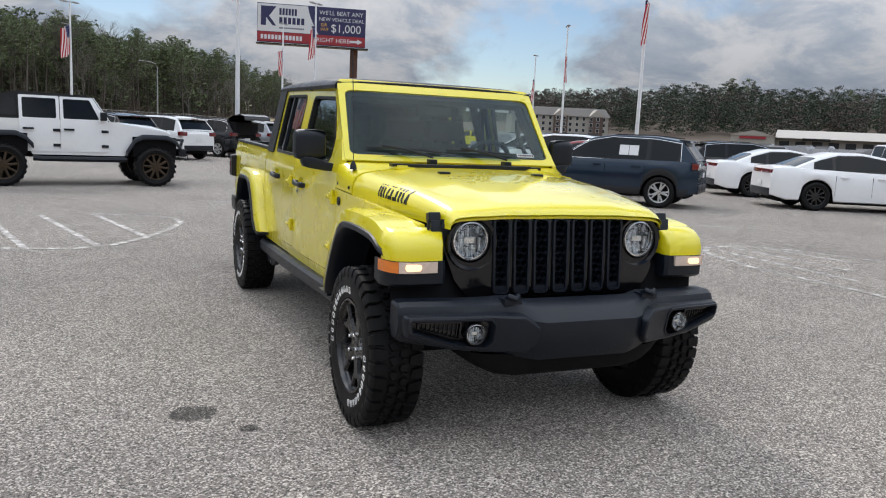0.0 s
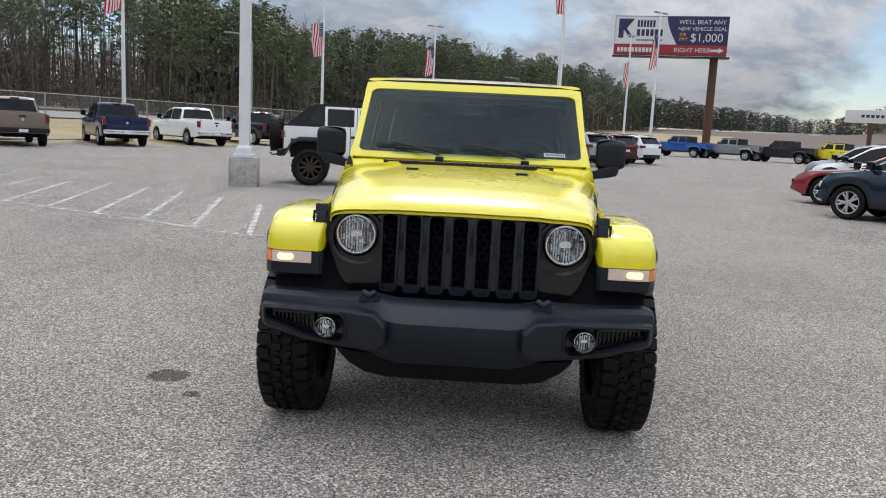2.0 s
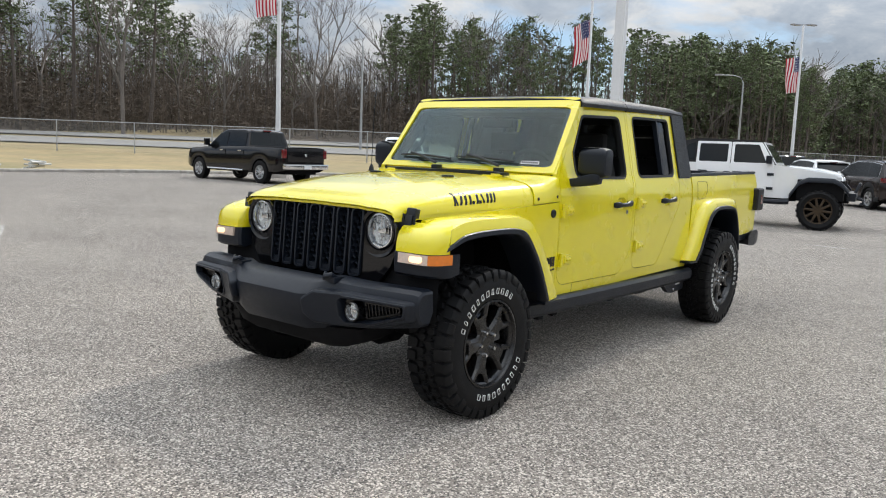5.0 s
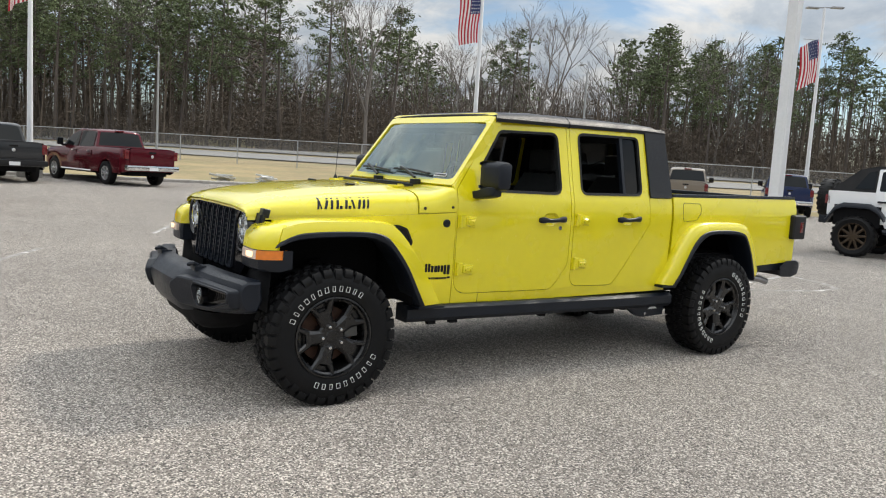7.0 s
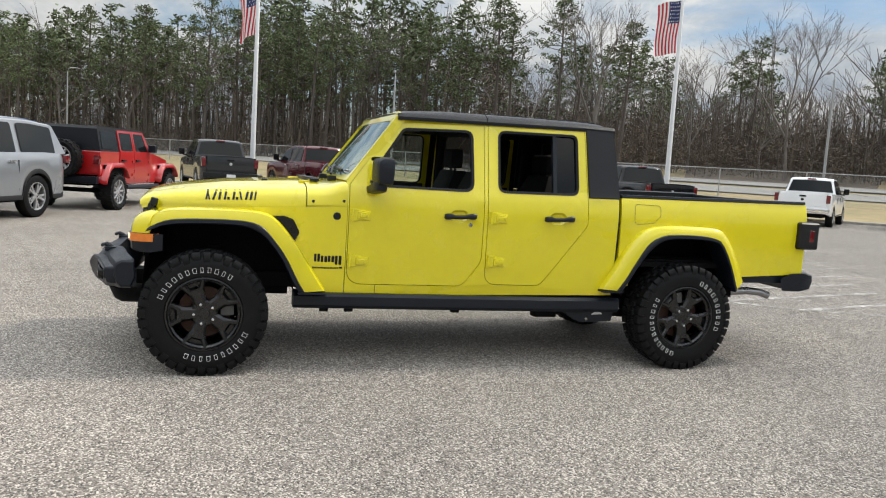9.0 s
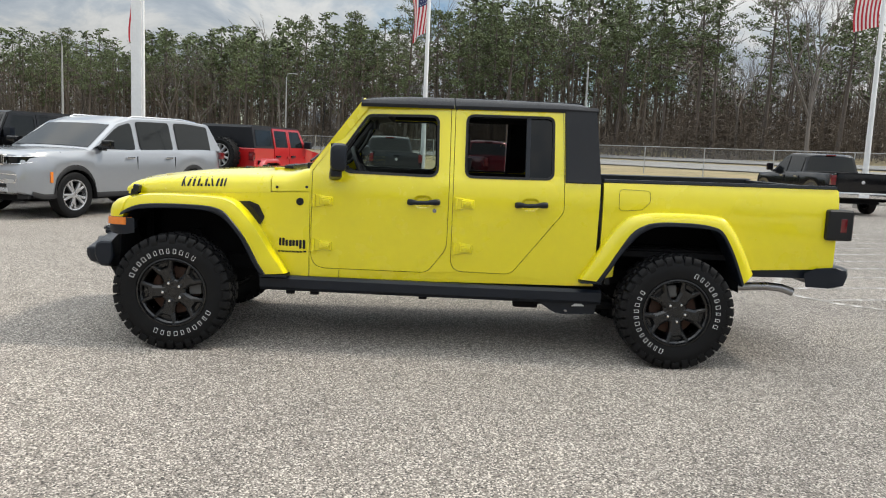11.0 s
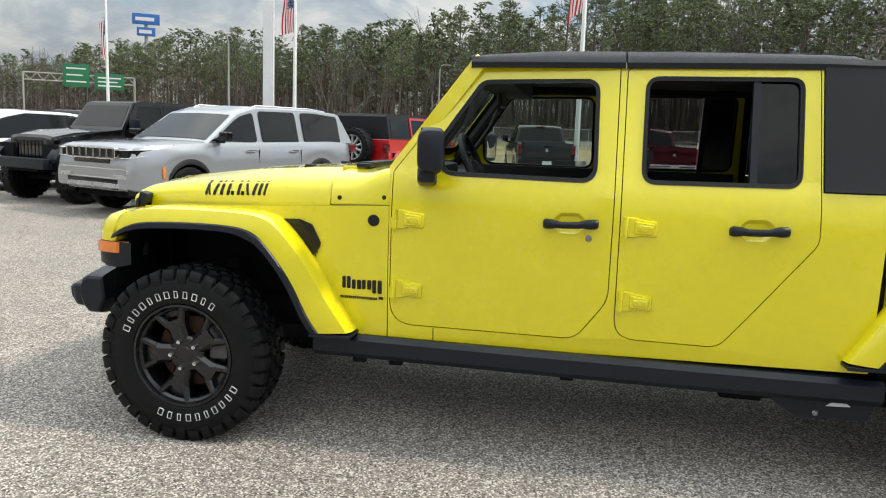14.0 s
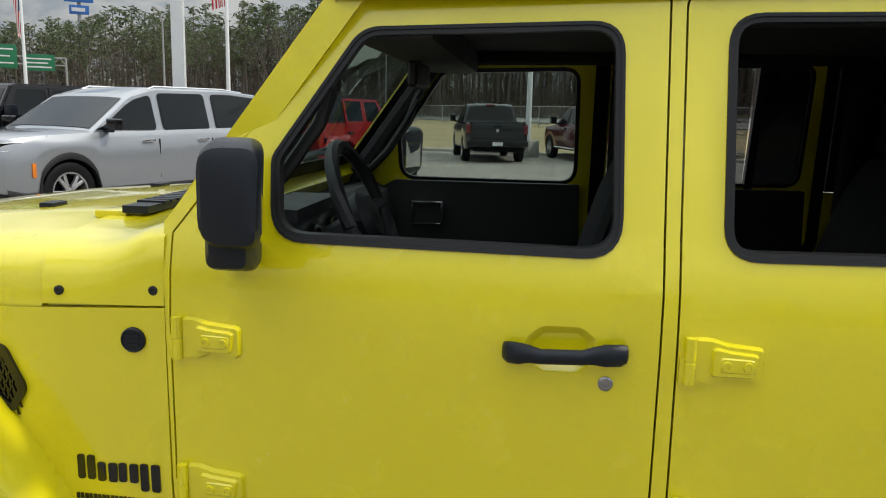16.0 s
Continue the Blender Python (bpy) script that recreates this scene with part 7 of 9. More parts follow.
        part("bumper_trim", bm, CHROME, lg, "chrome frame of the lower grille")
        for s in (1, -1):
            bm = NB()
            add_loft(bm, [[(s * x, y, z) for y, z in ((nose + 0.02 - b, z0), (nose + 0.02 - b, z1), (nose - 0.1, z1), (nose - 0.1, z0))] for x, b, z0, z1 in ((0.50, 0.0, 0.635, 0.655), (0.60, 0.0, 0.612, 0.672), (0.76, 0.01, 0.612, 0.668), (0.82, 0.03, 0.635, 0.655))])
            part("fog_lamp", bm, ALLOY, lg, "small fog lamp in a chrome wing")
        bm = NB()
        add_loft(bm, [[(x, nose - 0.02 - d, 0.545), (x, nose + 0.020 - d, 0.530), (x, nose + 0.026 - d, 0.470), (x, nose - 0.02 - d, 0.425), (x, nose - 0.2, 0.42)] for x, d in ((-0.80, 0.10), (-0.62, 0.01), (-0.3, 0.0), (0.3, 0.0), (0.62, 0.01), (0.80, 0.10))])
        part("skid_bar", bm, ALLOY, car, "silver skid plate")
        for s in (1, -1):
            bm = NB()
            add_loft(bm, [[(s * x, nose - d, 0.53), (s * x, nose - d, 0.36), (s * (x - 0.1), nose - d - 0.1, 0.36), (s * (x - 0.1), nose - d - 0.1, 0.53)] for x, d in ((0.78, 0.06), (0.92, 0.14), (1.00, 0.36), (1.03, 0.62))])
            part("bumper_corner", bm, CLAD, car, "black lower bumper corner")
    if hatch_open:
        bm = NB()
        add_box(bm, -W2 * 0.74, W2 * 0.74, tail + 0.0, tail + 0.9, 0.72, 1.50, 0.03)
        part("boot", bm, INNER, car, "open dark boot")
        bm = NB()
        ring = [[(x, y, z) for x in (-0.78, -0.6, 0.6, 0.78)] for y, z in ((-1.75, 1.60), (-2.1, 1.78), (-2.5, 1.86), (-2.75, 1.78), (-2.80, 1.66))]
        add_loft(bm, ring, closed=False, cap=False)
        add_loft(bm, [[(x, y - 0.0, z - 0.05) for x, y, z in r_] for r_ in ring], closed=False, cap=False)
        part("raised_hatch", bm, pnt, car, "raised tailgate")
    # wheels
    meshes = car_wheel(r, 0.235 if kind != "pickup" else 0.27, "truck" if kind == "pickup" else style, rim or ALLOY)
    for s in (1, -1):
        for y in (yf, yr):
            w = new("wheel")
            w.parent = car
            w.matrix_basis = Matrix.Translation((s * (W2 - 0.125), y, r)) @ (Matrix.Identity(4) if s > 0 else Matrix.Rotation(math.pi, 4, "Z")) @ Matrix.Rotation(0.3 * y, 4, "X")
            for k, me in meshes.items():
                share(k, me, w, Matrix.Identity(4))
    return car


def boxy(name, label, cat, m, pnt, bed=False, top=None, wheel_r=0.40, rim=None, lift=0.0, spare=True, slant=False, winch=False, group="parked vehicles", lamps=None):
    """Square off-roader: slab doors, flat flares, upright screen; with a bed it is the pickup."""
    car = root(name, m, label, cat, group)
    top = top or HARDTOP
    wb = 3.487 if bed else 2.96
    yf, yr = wb / 2, -wb / 2
    z0 = lift
    back = yr - (1.10 if bed else 0.62)
    cabr = (yf - 2.92) if bed else back + 0.02
    body = NB()
    # tub
    add_sheet(body, rpoly([(yf + 0.33, 0.80 + z0), (yf - 0.45, 0.90 + z0), (yf - 0.62, 0.55 + z0), (cabr if bed else yr + 0.55, 0.55 + z0), (yr + 0.40, 0.92 + z0), (yr - 0.40, 0.92 + z0), (back, 0.72 + z0), (back, 1.27 + z0), (yf - 0.90, 1.27 + z0), (yf - 0.64, 1.24 + z0), (yf + 0.30, 1.10 + z0)], 0.03, 3), [], lambda y, z: (0.78 if y < yf - 0.5 else 0.70 + 0.08 * max(0, (yf + 0.3 - y) / 0.8), y, z), lambda y, z: (-(0.78 if y < yf - 0.5 else 0.70 + 0.08 * max(0, (yf + 0.3 - y) / 0.8)), y, z), ())
    part("body", body, pnt, car)
    bm = NB()
    add_loft(bm, [[(-w, y, zs + z0), (-w * 0.96, y, zc - 0.03 + z0), (-w * 0.6, y, zc + z0), (w * 0.6, y, zc + z0), (w * 0.96, y, zc - 0.03 + z0), (w, y, zs + z0)] for y, w, zs, zc in ((yf + 0.40, 0.60, 1.03, 1.09), (yf + 0.36, 0.62, 1.05, 1.14), (yf, 0.68, 1.07, 1.22), (yf - 0.66, 0.75, 1.10, 1.27))])
    part("hood", bm, pnt, car)
    bm = NB()
    add_box(bm, -0.60, 0.60, yf + 0.30, yf + 0.40, 0.70 + z0, 1.08 + z0, 0.04)
    gl = part("grille", bm, BLACKG if pnt is C_BLACK else pnt, car)
    for i in range(7):
        bm = NB()
        add_box(bm, (i - 3) * 0.105 - 0.032, (i - 3) * 0.105 + 0.032, yf + 0.39, yf + 0.408, 0.75 + z0, 1.04 + z0, 0.008)
        part("grille_slot", bm, BLACKG, gl)
    for s in (1, -1):
        bm = NB()
        add_lathe(bm, [(0.10, 0.0), (0.10, 0.02), (0.07, 0.035), (0.0, 0.04)], 20, Matrix.Translation((s * 0.47, yf + 0.39, 0.95 + z0)) @ Matrix.Rotation(radians(90), 4, "Z"))
        part("headlamp", bm, CARGLASS if pnt is C_BLACK else SILVER, gl, "round headlamp")
    # cabin
    zt = 1.80 + z0
    gx = lambda z: 0.775 - 0.20 * max(0, z - 1.27 - z0)
    roof_r = cabr - (0.0 if not slant else 0.0)
    if slant:
        ol = [(yf - 0.92, 1.26 + z0), (yf - 1.24, zt - 0.03), (yf - 1.45, zt), (yr + 0.30, zt + 0.02), (yr - 0.05, zt - 0.06), (back + 0.02, 1.26 + z0)]
    else:
        ol = [(yf - 0.92, 1.26 + z0), (yf - 1.24, zt - 0.03), (yf - 1.36, zt), (roof_r + 0.06, zt + 0.01), (roof_r + 0.01, zt - 0.05), (roof_r, 1.26 + z0)]
    bm = NB()
    add_prism(bm, ol, lambda y, z: (gx(z), y, z), lambda y, z: (-gx(z), y, z))
    cab = part("cabin", bm, top, car, "black top")
    bm = NB()
    q = [(yf - 0.925, 1.265 + z0), (yf - 1.245, zt - 0.035)]
    add_loft(bm, [[(x * gx(z) * 0.99, y + 0.03, z) for x in (-1, 1)] + [(x * gx(z) * 0.99, y - 0.02, z) for x in (1, -1)] for y, z in q])
    part("windscreen_frame", bm, pnt, cab)
    bm = NB()
    add_loft(bm, [[(x * gx(z) * 0.90, y + 0.037, z + 0.0) for x in (-1, 1)] + [(x * gx(z) * 0.90, y + 0.02, z) for x in (1, -1)] for y, z in ((q[0][0] * 0.88 + q[1][0] * 0.12, q[0][1] * 0.88 + q[1][1] * 0.12), (q[0][0] * 0.1 + q[1][0] * 0.9, q[0][1] * 0.1 + q[1][1] * 0.9))])
    part("windscreen", bm, CARGLASS, cab)
    d1, d2 = yf - 1.88, (yf - 2.64)
    for s in (1, -1):
        for a, b, sl in ((yf - 0.96, d1, True), (d1 - 0.015, d2, False)):
            bm = NB()
            zt2 = zt - 0.045
            ol2 = [(a, 0.62 + z0), (b, 0.62 + z0), (b, zt2), ((a - 0.29) if sl else a, zt2)] + ([(a, 1.30 + z0)] if sl else [])
            f = lambda d: (lambda y, z: (s * (0.785 + d - 0.20 * max(0, z - 1.27 - z0)), y, z))
            wn2 = [(a - (0.16 if sl else 0.06), 1.30 + z0), (b + 0.06, 1.30 + z0), (b + 0.06, zt2 - 0.05), (a - (0.35 if sl else 0.06), zt2 - 0.05)]
            add_sheet(bm, rpoly(ol2, 0.02, 2), [rpoly(wn2, 0.03, 2)], f(0.012), f(-0.01), (1.27 + z0,))
            dr = part("door", bm, pnt, car)
            bm = NB()
            add_prism(bm, grow(wn2, 0.01), f(0.004), f(-0.008))
            part("side_window", bm, CARGLASS, dr)
            bm = NB()
            add_box(bm, s * 0.815 - 0.022, s * 0.815 + 0.022, b + 0.06, b + 0.26, 1.06 + z0, 1.10 + z0, 0.01)
            part("door_handle", bm, BLACKP, dr)
            for zz in (0.75, 1.06):
                bm = NB()
                add_box(bm, s * 0.803 - 0.016, s * 0.803 + 0.016, a - 0.13, a + 0.01, zz - 0.03 + z0, zz + 0.03 + z0, 0.008)
                part("hinge", bm, pnt if pnt is not C_WHITE else BLACKP, dr)
        if not bed:
            bm = NB()
            if slant:
                ol3 = [(d2 - 0.05, 1.33 + z0), (yr - 0.10, 1.33 + z0), (yr + 0.12, zt - 0.12), (d2 - 0.05, zt - 0.08)]
            else:
                ol3 = [(d2 - 0.08, 1.33 + z0), (back + 0.12, 1.33 + z0), (back + 0.14, zt - 0.10), (d2 - 0.08, zt - 0.10)]
            add_prism(bm, ol3, lambda y, z: (s * (gx(z) + 0.008), y, z), lambda y, z: (s * (gx(z) - 0.01), y, z))
            part("quarter_window", bm, CARGLASS, cab)
        # flares
        for yc, fr in ((yf, True), (yr, False)):
            arc = [(yc + 0.56, 0.78), (yc + 0.42, 0.95), (yc + 0.25, 1.03), (yc - 0.25, 1.03), (yc - 0.42, 0.95), (yc - 0.60, 0.66)]
            bm = NB()
            add_loft(bm, [[(s * 0.70, y, z + z0), (s * 0.90, y, z + z0), (s * 0.93, y, z - 0.04 + z0), (s * 0.93, y, z - 0.10 + z0), (s * 0.88, y, z - 0.11 + z0), (s * 0.70, y, z - 0.06 + z0)] for y, z in arc])
            part("flare", bm, BLACKP if (pnt is C_WHITE or pnt is C_BLACK) else pnt, car, "", smooth=40)
            bm = NB()
            add_box(bm, s * 0.62 - 0.20, s * 0.62 + 0.20, yc - 0.46, yc + 0.46, 0.55 + z0, 0.98 + z0)
            part("arch_liner", bm, INNER, car)
        bm = NB()
        add_tube(bm, [(s * 0.84, yf - 0.60, 0.48 + z0), (s * 0.86, yf - 0.75, 0.47 + z0), (s * 0.86, yr + (0.75 if not bed else 0.6), 0.47 + z0), (s * 0.84, yr + 0.55, 0.48 + z0)], 0.055, 8)
        part("side_step", bm, BLACKP, car)
        bm = NB()
        add_box(bm, s * 0.90 - 0.10, s * 0.90 + 0.08, yf - 1.12, yf - 1.0, 1.29 + z0, 1.47 + z0, 0.03)
        part("door_mirror", bm, BLACKP, car)
        bm = NB()
        add_box(bm, s * 0.72 - 0.06, s * 0.72 + 0.06, back - 0.06, back + 0.06, 0.98 + z0, 1.18 + z0, 0.02)
        part("tail_lamp", bm, REDL, car, "red tail lamp")
    bm = NB()
    add_box(bm, -0.80, 0.80, yf + 0.52, yf + 0.70, 0.56 + z0, 0.74 + z0, 0.04)
    if winch:
        add_tube(bm, [(-0.35, yf + 0.66, 0.72 + z0), (-0.30, yf + 0.74, 0.92 + z0), (0.30, yf + 0.74, 0.92 + z0), (0.35, yf + 0.66, 0.72 + z0)], 0.035, 8)
        for x in (-0.4, 0.4):
            add_tube(bm, [(x, yf + 0.70, 0.62 + z0), (x, yf + 0.82, 0.58 + z0), (x, yf + 0.84, 0.50 + z0), (x, yf + 0.76, 0.48 + z0)], 0.022, 6)
    part("front_bumper", bm, BLACKP, car)
    bm = NB()
    add_box(bm, -0.42, 0.42, yr - 0.4, yf + 0.55, 0.50 + z0, 0.72 + z0)
    add_tube(bm, [(-0.75, yf, wheel_r), (0.75, yf, wheel_r)], 0.05, 8)
    add_tube(bm, [(-0.75, yr, wheel_r), (0.75, yr, wheel_r)], 0.05, 8)
    part("chassis", bm, INNER, car)
    bm = NB()
    add_box(bm, -0.78, 0.78, back - 0.16, back - 0.02, 0.56 + z0, 0.72 + z0, 0.03)
    if winch:
        add_tube(bm, [(0.2, back - 0.15, 0.60 + z0), (0.2, back - 0.30, 0.56 + z0), (0.2, back - 0.36, 0.62 + z0)], 0.02, 6)
    part("rear_bumper", bm, BLACKP, car)
    if bed:
        bm = NB()
        add_box(bm, -0.72, 0.72, back + 0.03, cabr - 0.06, 1.245 + z0, 1.30 + z0, 0.01)
        part("bed_cover", bm, BLACKP, car, "black bed cover")
    meshes = car_wheel(wheel_r, 0.29, "offroad", rim or ALLOY)
    spots = [(s * 0.80, y, wheel_r, 0 if s > 0 else math.pi) for s in (1, -1) for y in (yf, yr)]
    for x, y, z, tw in spots:
        w = new("wheel")
        w.parent = car
        w.matrix_basis = Matrix.Translation((x, y, z)) @ Matrix.Rotation(tw, 4, "Z") @ Matrix.Rotation(y, 4, "X")
        for k, me in meshes.items():
            share(k, me, w, Matrix.Identity(4))
    if spare and not bed:
        w = new("spare_wheel")
        w.parent = car
        w.matrix_basis = Matrix.Translation((0.05, back - 0.22, 1.08 + z0)) @ Matrix.Rotation(-math.pi / 2, 4, "Z")
        for k, me in meshes.items():
            share(k, me, w, Matrix.Identity(4))
    return car


def at(x, y, az, z=0.0):
    return pose(x, y, z, 0, 0, az)


def axle(x, y, az, back):
    """Pose of a vehicle whose rear axle stands at (x, y); back: the axle's place on its length."""
    a = radians(az)
    return at(x + math.sin(a) * back, y - math.cos(a) * back, az)


PK, SV = KINDS["pickup"]["yf"] - KINDS["pickup"]["wb"], KINDS["suv"]["yf"] - KINDS["suv"]["wb"]
# near the pole
boxy("off_roader", "white four-door off-roader with black slanted soft top and bronze wheels", "car", at(-2.62, 15.45, -80), C_WHITE, top=SOFTTOP, wheel_r=0.43, rim=BRONZE, lift=0.10, slant=True, winch=True)
# row on the far right
slate = vehicle("suv", "crossover", "dark slate blue crossover with a white paper in its rear window", "car", at(9.30, 12.42, 42), C_SLATE, style="alloy")
bm = NB()
for k in range(2):
    add_prism(bm, [(-0.40 - k * 0.225, 1.17), (-0.615 - k * 0.225, 1.17), (-0.615 - k * 0.225, 1.40), (-0.40 - k * 0.225, 1.40)], lambda u, v: (-(0.93 * 0.93 - (v - 1.05) * 0.26 + 0.012), u, v), lambda u, v: (-(0.93 * 0.93 - (v - 1.05) * 0.26 + 0.014), u, v))
part("window_paper", bm, PLATE, slate, "white price sheet")
vehicle("sedan", "sport_sedan", "deep red sport sedan parked beside the crossover", "car", at(10.6, 16.0, 42), C_DEEPRED, style="alloy")
vehicle("suv", "hatchback", "white crossover parked behind the red sedan", "car", at(12.0, 19.6, 42), C_WHITE, style="alloy")
vehicle("suv", "crossover", "silver crossover at the end of its row", "car", at(13.3, 23.3, 42), C_SILVER, style="alloy")
vehicle("sedan", "muscle_sedan", "white muscle sedan with black wheels", "car", at(15.7, 10.5, -118), C_WHITE, rim=RIMB)
vehicle("sedan", "muscle_sedan", "white muscle sedan with dark tail lamp band", "car", at(17.3, 14.2, -118), C_WHITE, rim=RIMB)
vehicle("suv", "crossover", "black crossover in the row of white sedans", "car", at(18.9, 17.6, -118), C_BLACK, style="alloy")
for i, (x, y, p, l) in enumerate(((31, 20, C_GREY, "grey"), (35, 24, C_WHITE, "white"), (40, 21, C_SILVER, "silver"), (44, 27, C_WHITE, "white"), (50, 24, C_DKGREY, "dark grey"), (36, 12, C_SILVER, "silver"), (42, 9, C_WHITE, "white"))):
    vehicle("pickup", "pickup_truck", l + " full-size pickup far across the lot", "pickup truck", at(x, y, 150 + 4 * i), p)
# rear row seen past the cab
for x, y, p, k, nm, l, kw in ((-1.35, 26.2, C_BROWN, "suv", "crossover", "dark brown sport-utility car", {}), (0.75, 28.2, C_WHITE, "suv", "crossover", "white crossover with slim red tail lamps", {}), (3.1, 31.6, C_DKGREY, "suv", "crossover", "dark grey crossover with its tailgate raised", dict(hatch_open=True)), (5.3, 35.0, C_SILVER, "suv", "crossover", "silver-grey crossover parked in the rear row", {}), (7.2, 38.6, C_MAROON, "suv", "crossover", "dark red crossover parked in the rear row", {}), (9.2, 42.0, C_WHITE, "suv", "crossover", "white crossover at the row's end", {}),
                             (-5.2, 33.5, C_WHITE, "suv", "crossover", "white crossover in the second row", {}), (-2.6, 36.2, C_MAROON, "suv", "crossover", "dark red crossover in the second row", {}), (0.2, 39.5, C_BLACK, "suv", "crossover", "black crossover in the second row", {}), (2.2, 43.0, C_WHITE, "suv", "crossover", "white crossover in the second row", {})):
    vehicle(k, nm, l, "car", axle(x, y, 38, SV), p, style="alloy", **kw)
# pickups with beds in the far line
for x, y, p, l in ((17.6, 67.0, C_BLUE, "blue"), (21.4, 65.2, C_SILVER, "silver"), (25.0, 63.0, C_GREY, "dark grey"), (28.4, 61.0, YELLOW, "yellow"), (32.6, 60.2, C_BLACK, "black")):
    boxy("off_road_pickup", l + " four-door off-road pickup in the far line", "pickup truck", at(x, y, 48), p, bed=True)
# along the kerb
vehicle("pickup", "pickup_truck", "white full-size pickup parked nose to the kerb", "pickup truck", axle(-19.9, 22.5, 42, PK), C_WHITE, chrome=True)
vehicle("pickup", "pickup_truck", "tan mid-size pickup with dark tonneau", "pickup truck", axle(-18.2, 26.4, 38, PK), C_TAN, grow_w=-0.06)
vehicle("pickup", "pickup_truck", "navy blue full-size pickup with chrome bumper", "pickup truck", axle(-16.2, 31.0, 36, PK), C_NAVY, chrome=True)
vehicle("pickup", "pickup_truck", "white full-size pickup with chrome bumper", "pickup truck", axle(-14.3, 36.4, 46, PK), C_WHITE, chrome=True)
vehicle("pickup", "pickup_truck", "black full-size pickup behind the pole", "pickup truck", axle(-12.4, 41.8, 44, PK), C_BLACK)
vehicle("pickup", "pickup_truck", "grey full-size pickup at the row's end", "pickup truck", axle(-9.8, 47.0, 44, PK), C_GREY)
vehicle("pickup", "pickup_truck", "glossy black full-size pickup by the grass", "pickup truck", axle(-19.2, 15.2, 90, PK), C_BLACK, chrome=True)
vehicle("pickup", "pickup_truck", "dark grey full-size pickup beside the flag pole", "pickup truck", axle(-24.2, 0.25, 100, PK), C_GREY)
vehicle("pickup", "pickup_truck", "dark red full-size pickup with chrome bumper", "pickup truck", axle(-24.4, 4.3, 108, PK), C_MAROON, chrome=True)
boxy("off_roader", "bright red four-door off-roader with black hardtop", "car", at(-14.6, -2.5, 72), C_RED, wheel_r=0.41, lift=0.03)
vehicle("big_suv", "large_suv", "silver three-row sport-utility car with bright grille slots", "car", at(-9.23, -4.72, -111.6), C_SILVER, style="alloy", chrome=True)
boxy("off_roader", "black lifted off-roader with big tyres", "car", at(-10.01, -7.2, -110), C_BLACK, wheel_r=0.42, lift=0.05, rim=RIMB)
vehicle("suv", "crossover", "white crossover beside the black off-roader", "car", at(-10.35, -10.3, -108), C_WHITE)
boxy("off_roader", "dark grey off-roader in the row behind", "car", at(-18.5, -11.0, -101), C_DKGREY)
boxy("off_roader", "black off-roader in the row behind", "car", at(-18.8, -14.4, -101), C_BLACK)

# ---- poles, flags, signs, fence, buildings ----
POLEM = mat("pole_white", (0.66, 0.67, 0.68), rough=0.45, var=0.06, scale=2, dirt=((0.42, 0.41, 0.39), 0.58, 0.85, 1.5))
GALV = mat("galvanised", (0.36, 0.37, 0.38), rough=0.5, metal=0.5, var=0.1)
LAMPM = mat("lamp_head", (0.30, 0.30, 0.31), rough=0.5, var=0.1)
F_RED = mat("flag_red", (0.46, 0.02, 0.035), rough=0.8, var=0.08)
F_WHITE = mat("flag_white", (0.72, 0.70, 0.68), rough=0.8, var=0.05)
F_BLUE = mat("flag_blue", (0.02, 0.03, 0.11), rough=0.8, var=0.08)


def concrete_base(bm, w, h):
    add_loft(bm, [[(sx_ * w * f, sy_ * w * f, z) for sx_, sy_ in ((-1, -1), (1, -1), (1, 1), (-1, 1))] for z, f in ((-0.03, 0.5), (h - 0.03, 0.49), (h, 0.46))])


def big_pole(x, y, az, h=12.0):
    p = root("light_pole", pose(x, y, 0, 0, 0, az), "tall white square light pole on a weathered concrete block", "light pole", "tall light poles")
    bm = NB()
    concrete_base(bm, 0.60, 0.64)
    part("concrete_block", bm, CONCRETE, p, "weathered concrete block")
    bm = NB()
    add_box(bm, -0.22, 0.22, -0.22, 0.22, 0.64, 0.71, 0.01)
    add_loft(bm, [[(a * w, b * w, z) for a, b in ((-1, -1), (1, -1), (1, 1), (-1, 1))] for z, w in ((0.70, 0.17), (0.84, 0.16), (0.90, 0.112), (h, 0.10))])
    add_box(bm, 0.10, 0.16, -0.05, 0.05, 0.95, 1.15, 0.01)
    part("shaft", bm, POLEM, p)
    bm = NB()
    for sg in (-1, 1):
        add_box(bm, sg * 0.7 - 0.35, sg * 0.7 + 0.35, -0.16, 0.16, h - 0.05, h + 0.06, 0.02)
    add_box(bm, -0.5, 0.5, -0.04, 0.04, h - 0.03, h + 0.03)
    part("lamp_head", bm, LAMPM, p)
    return p


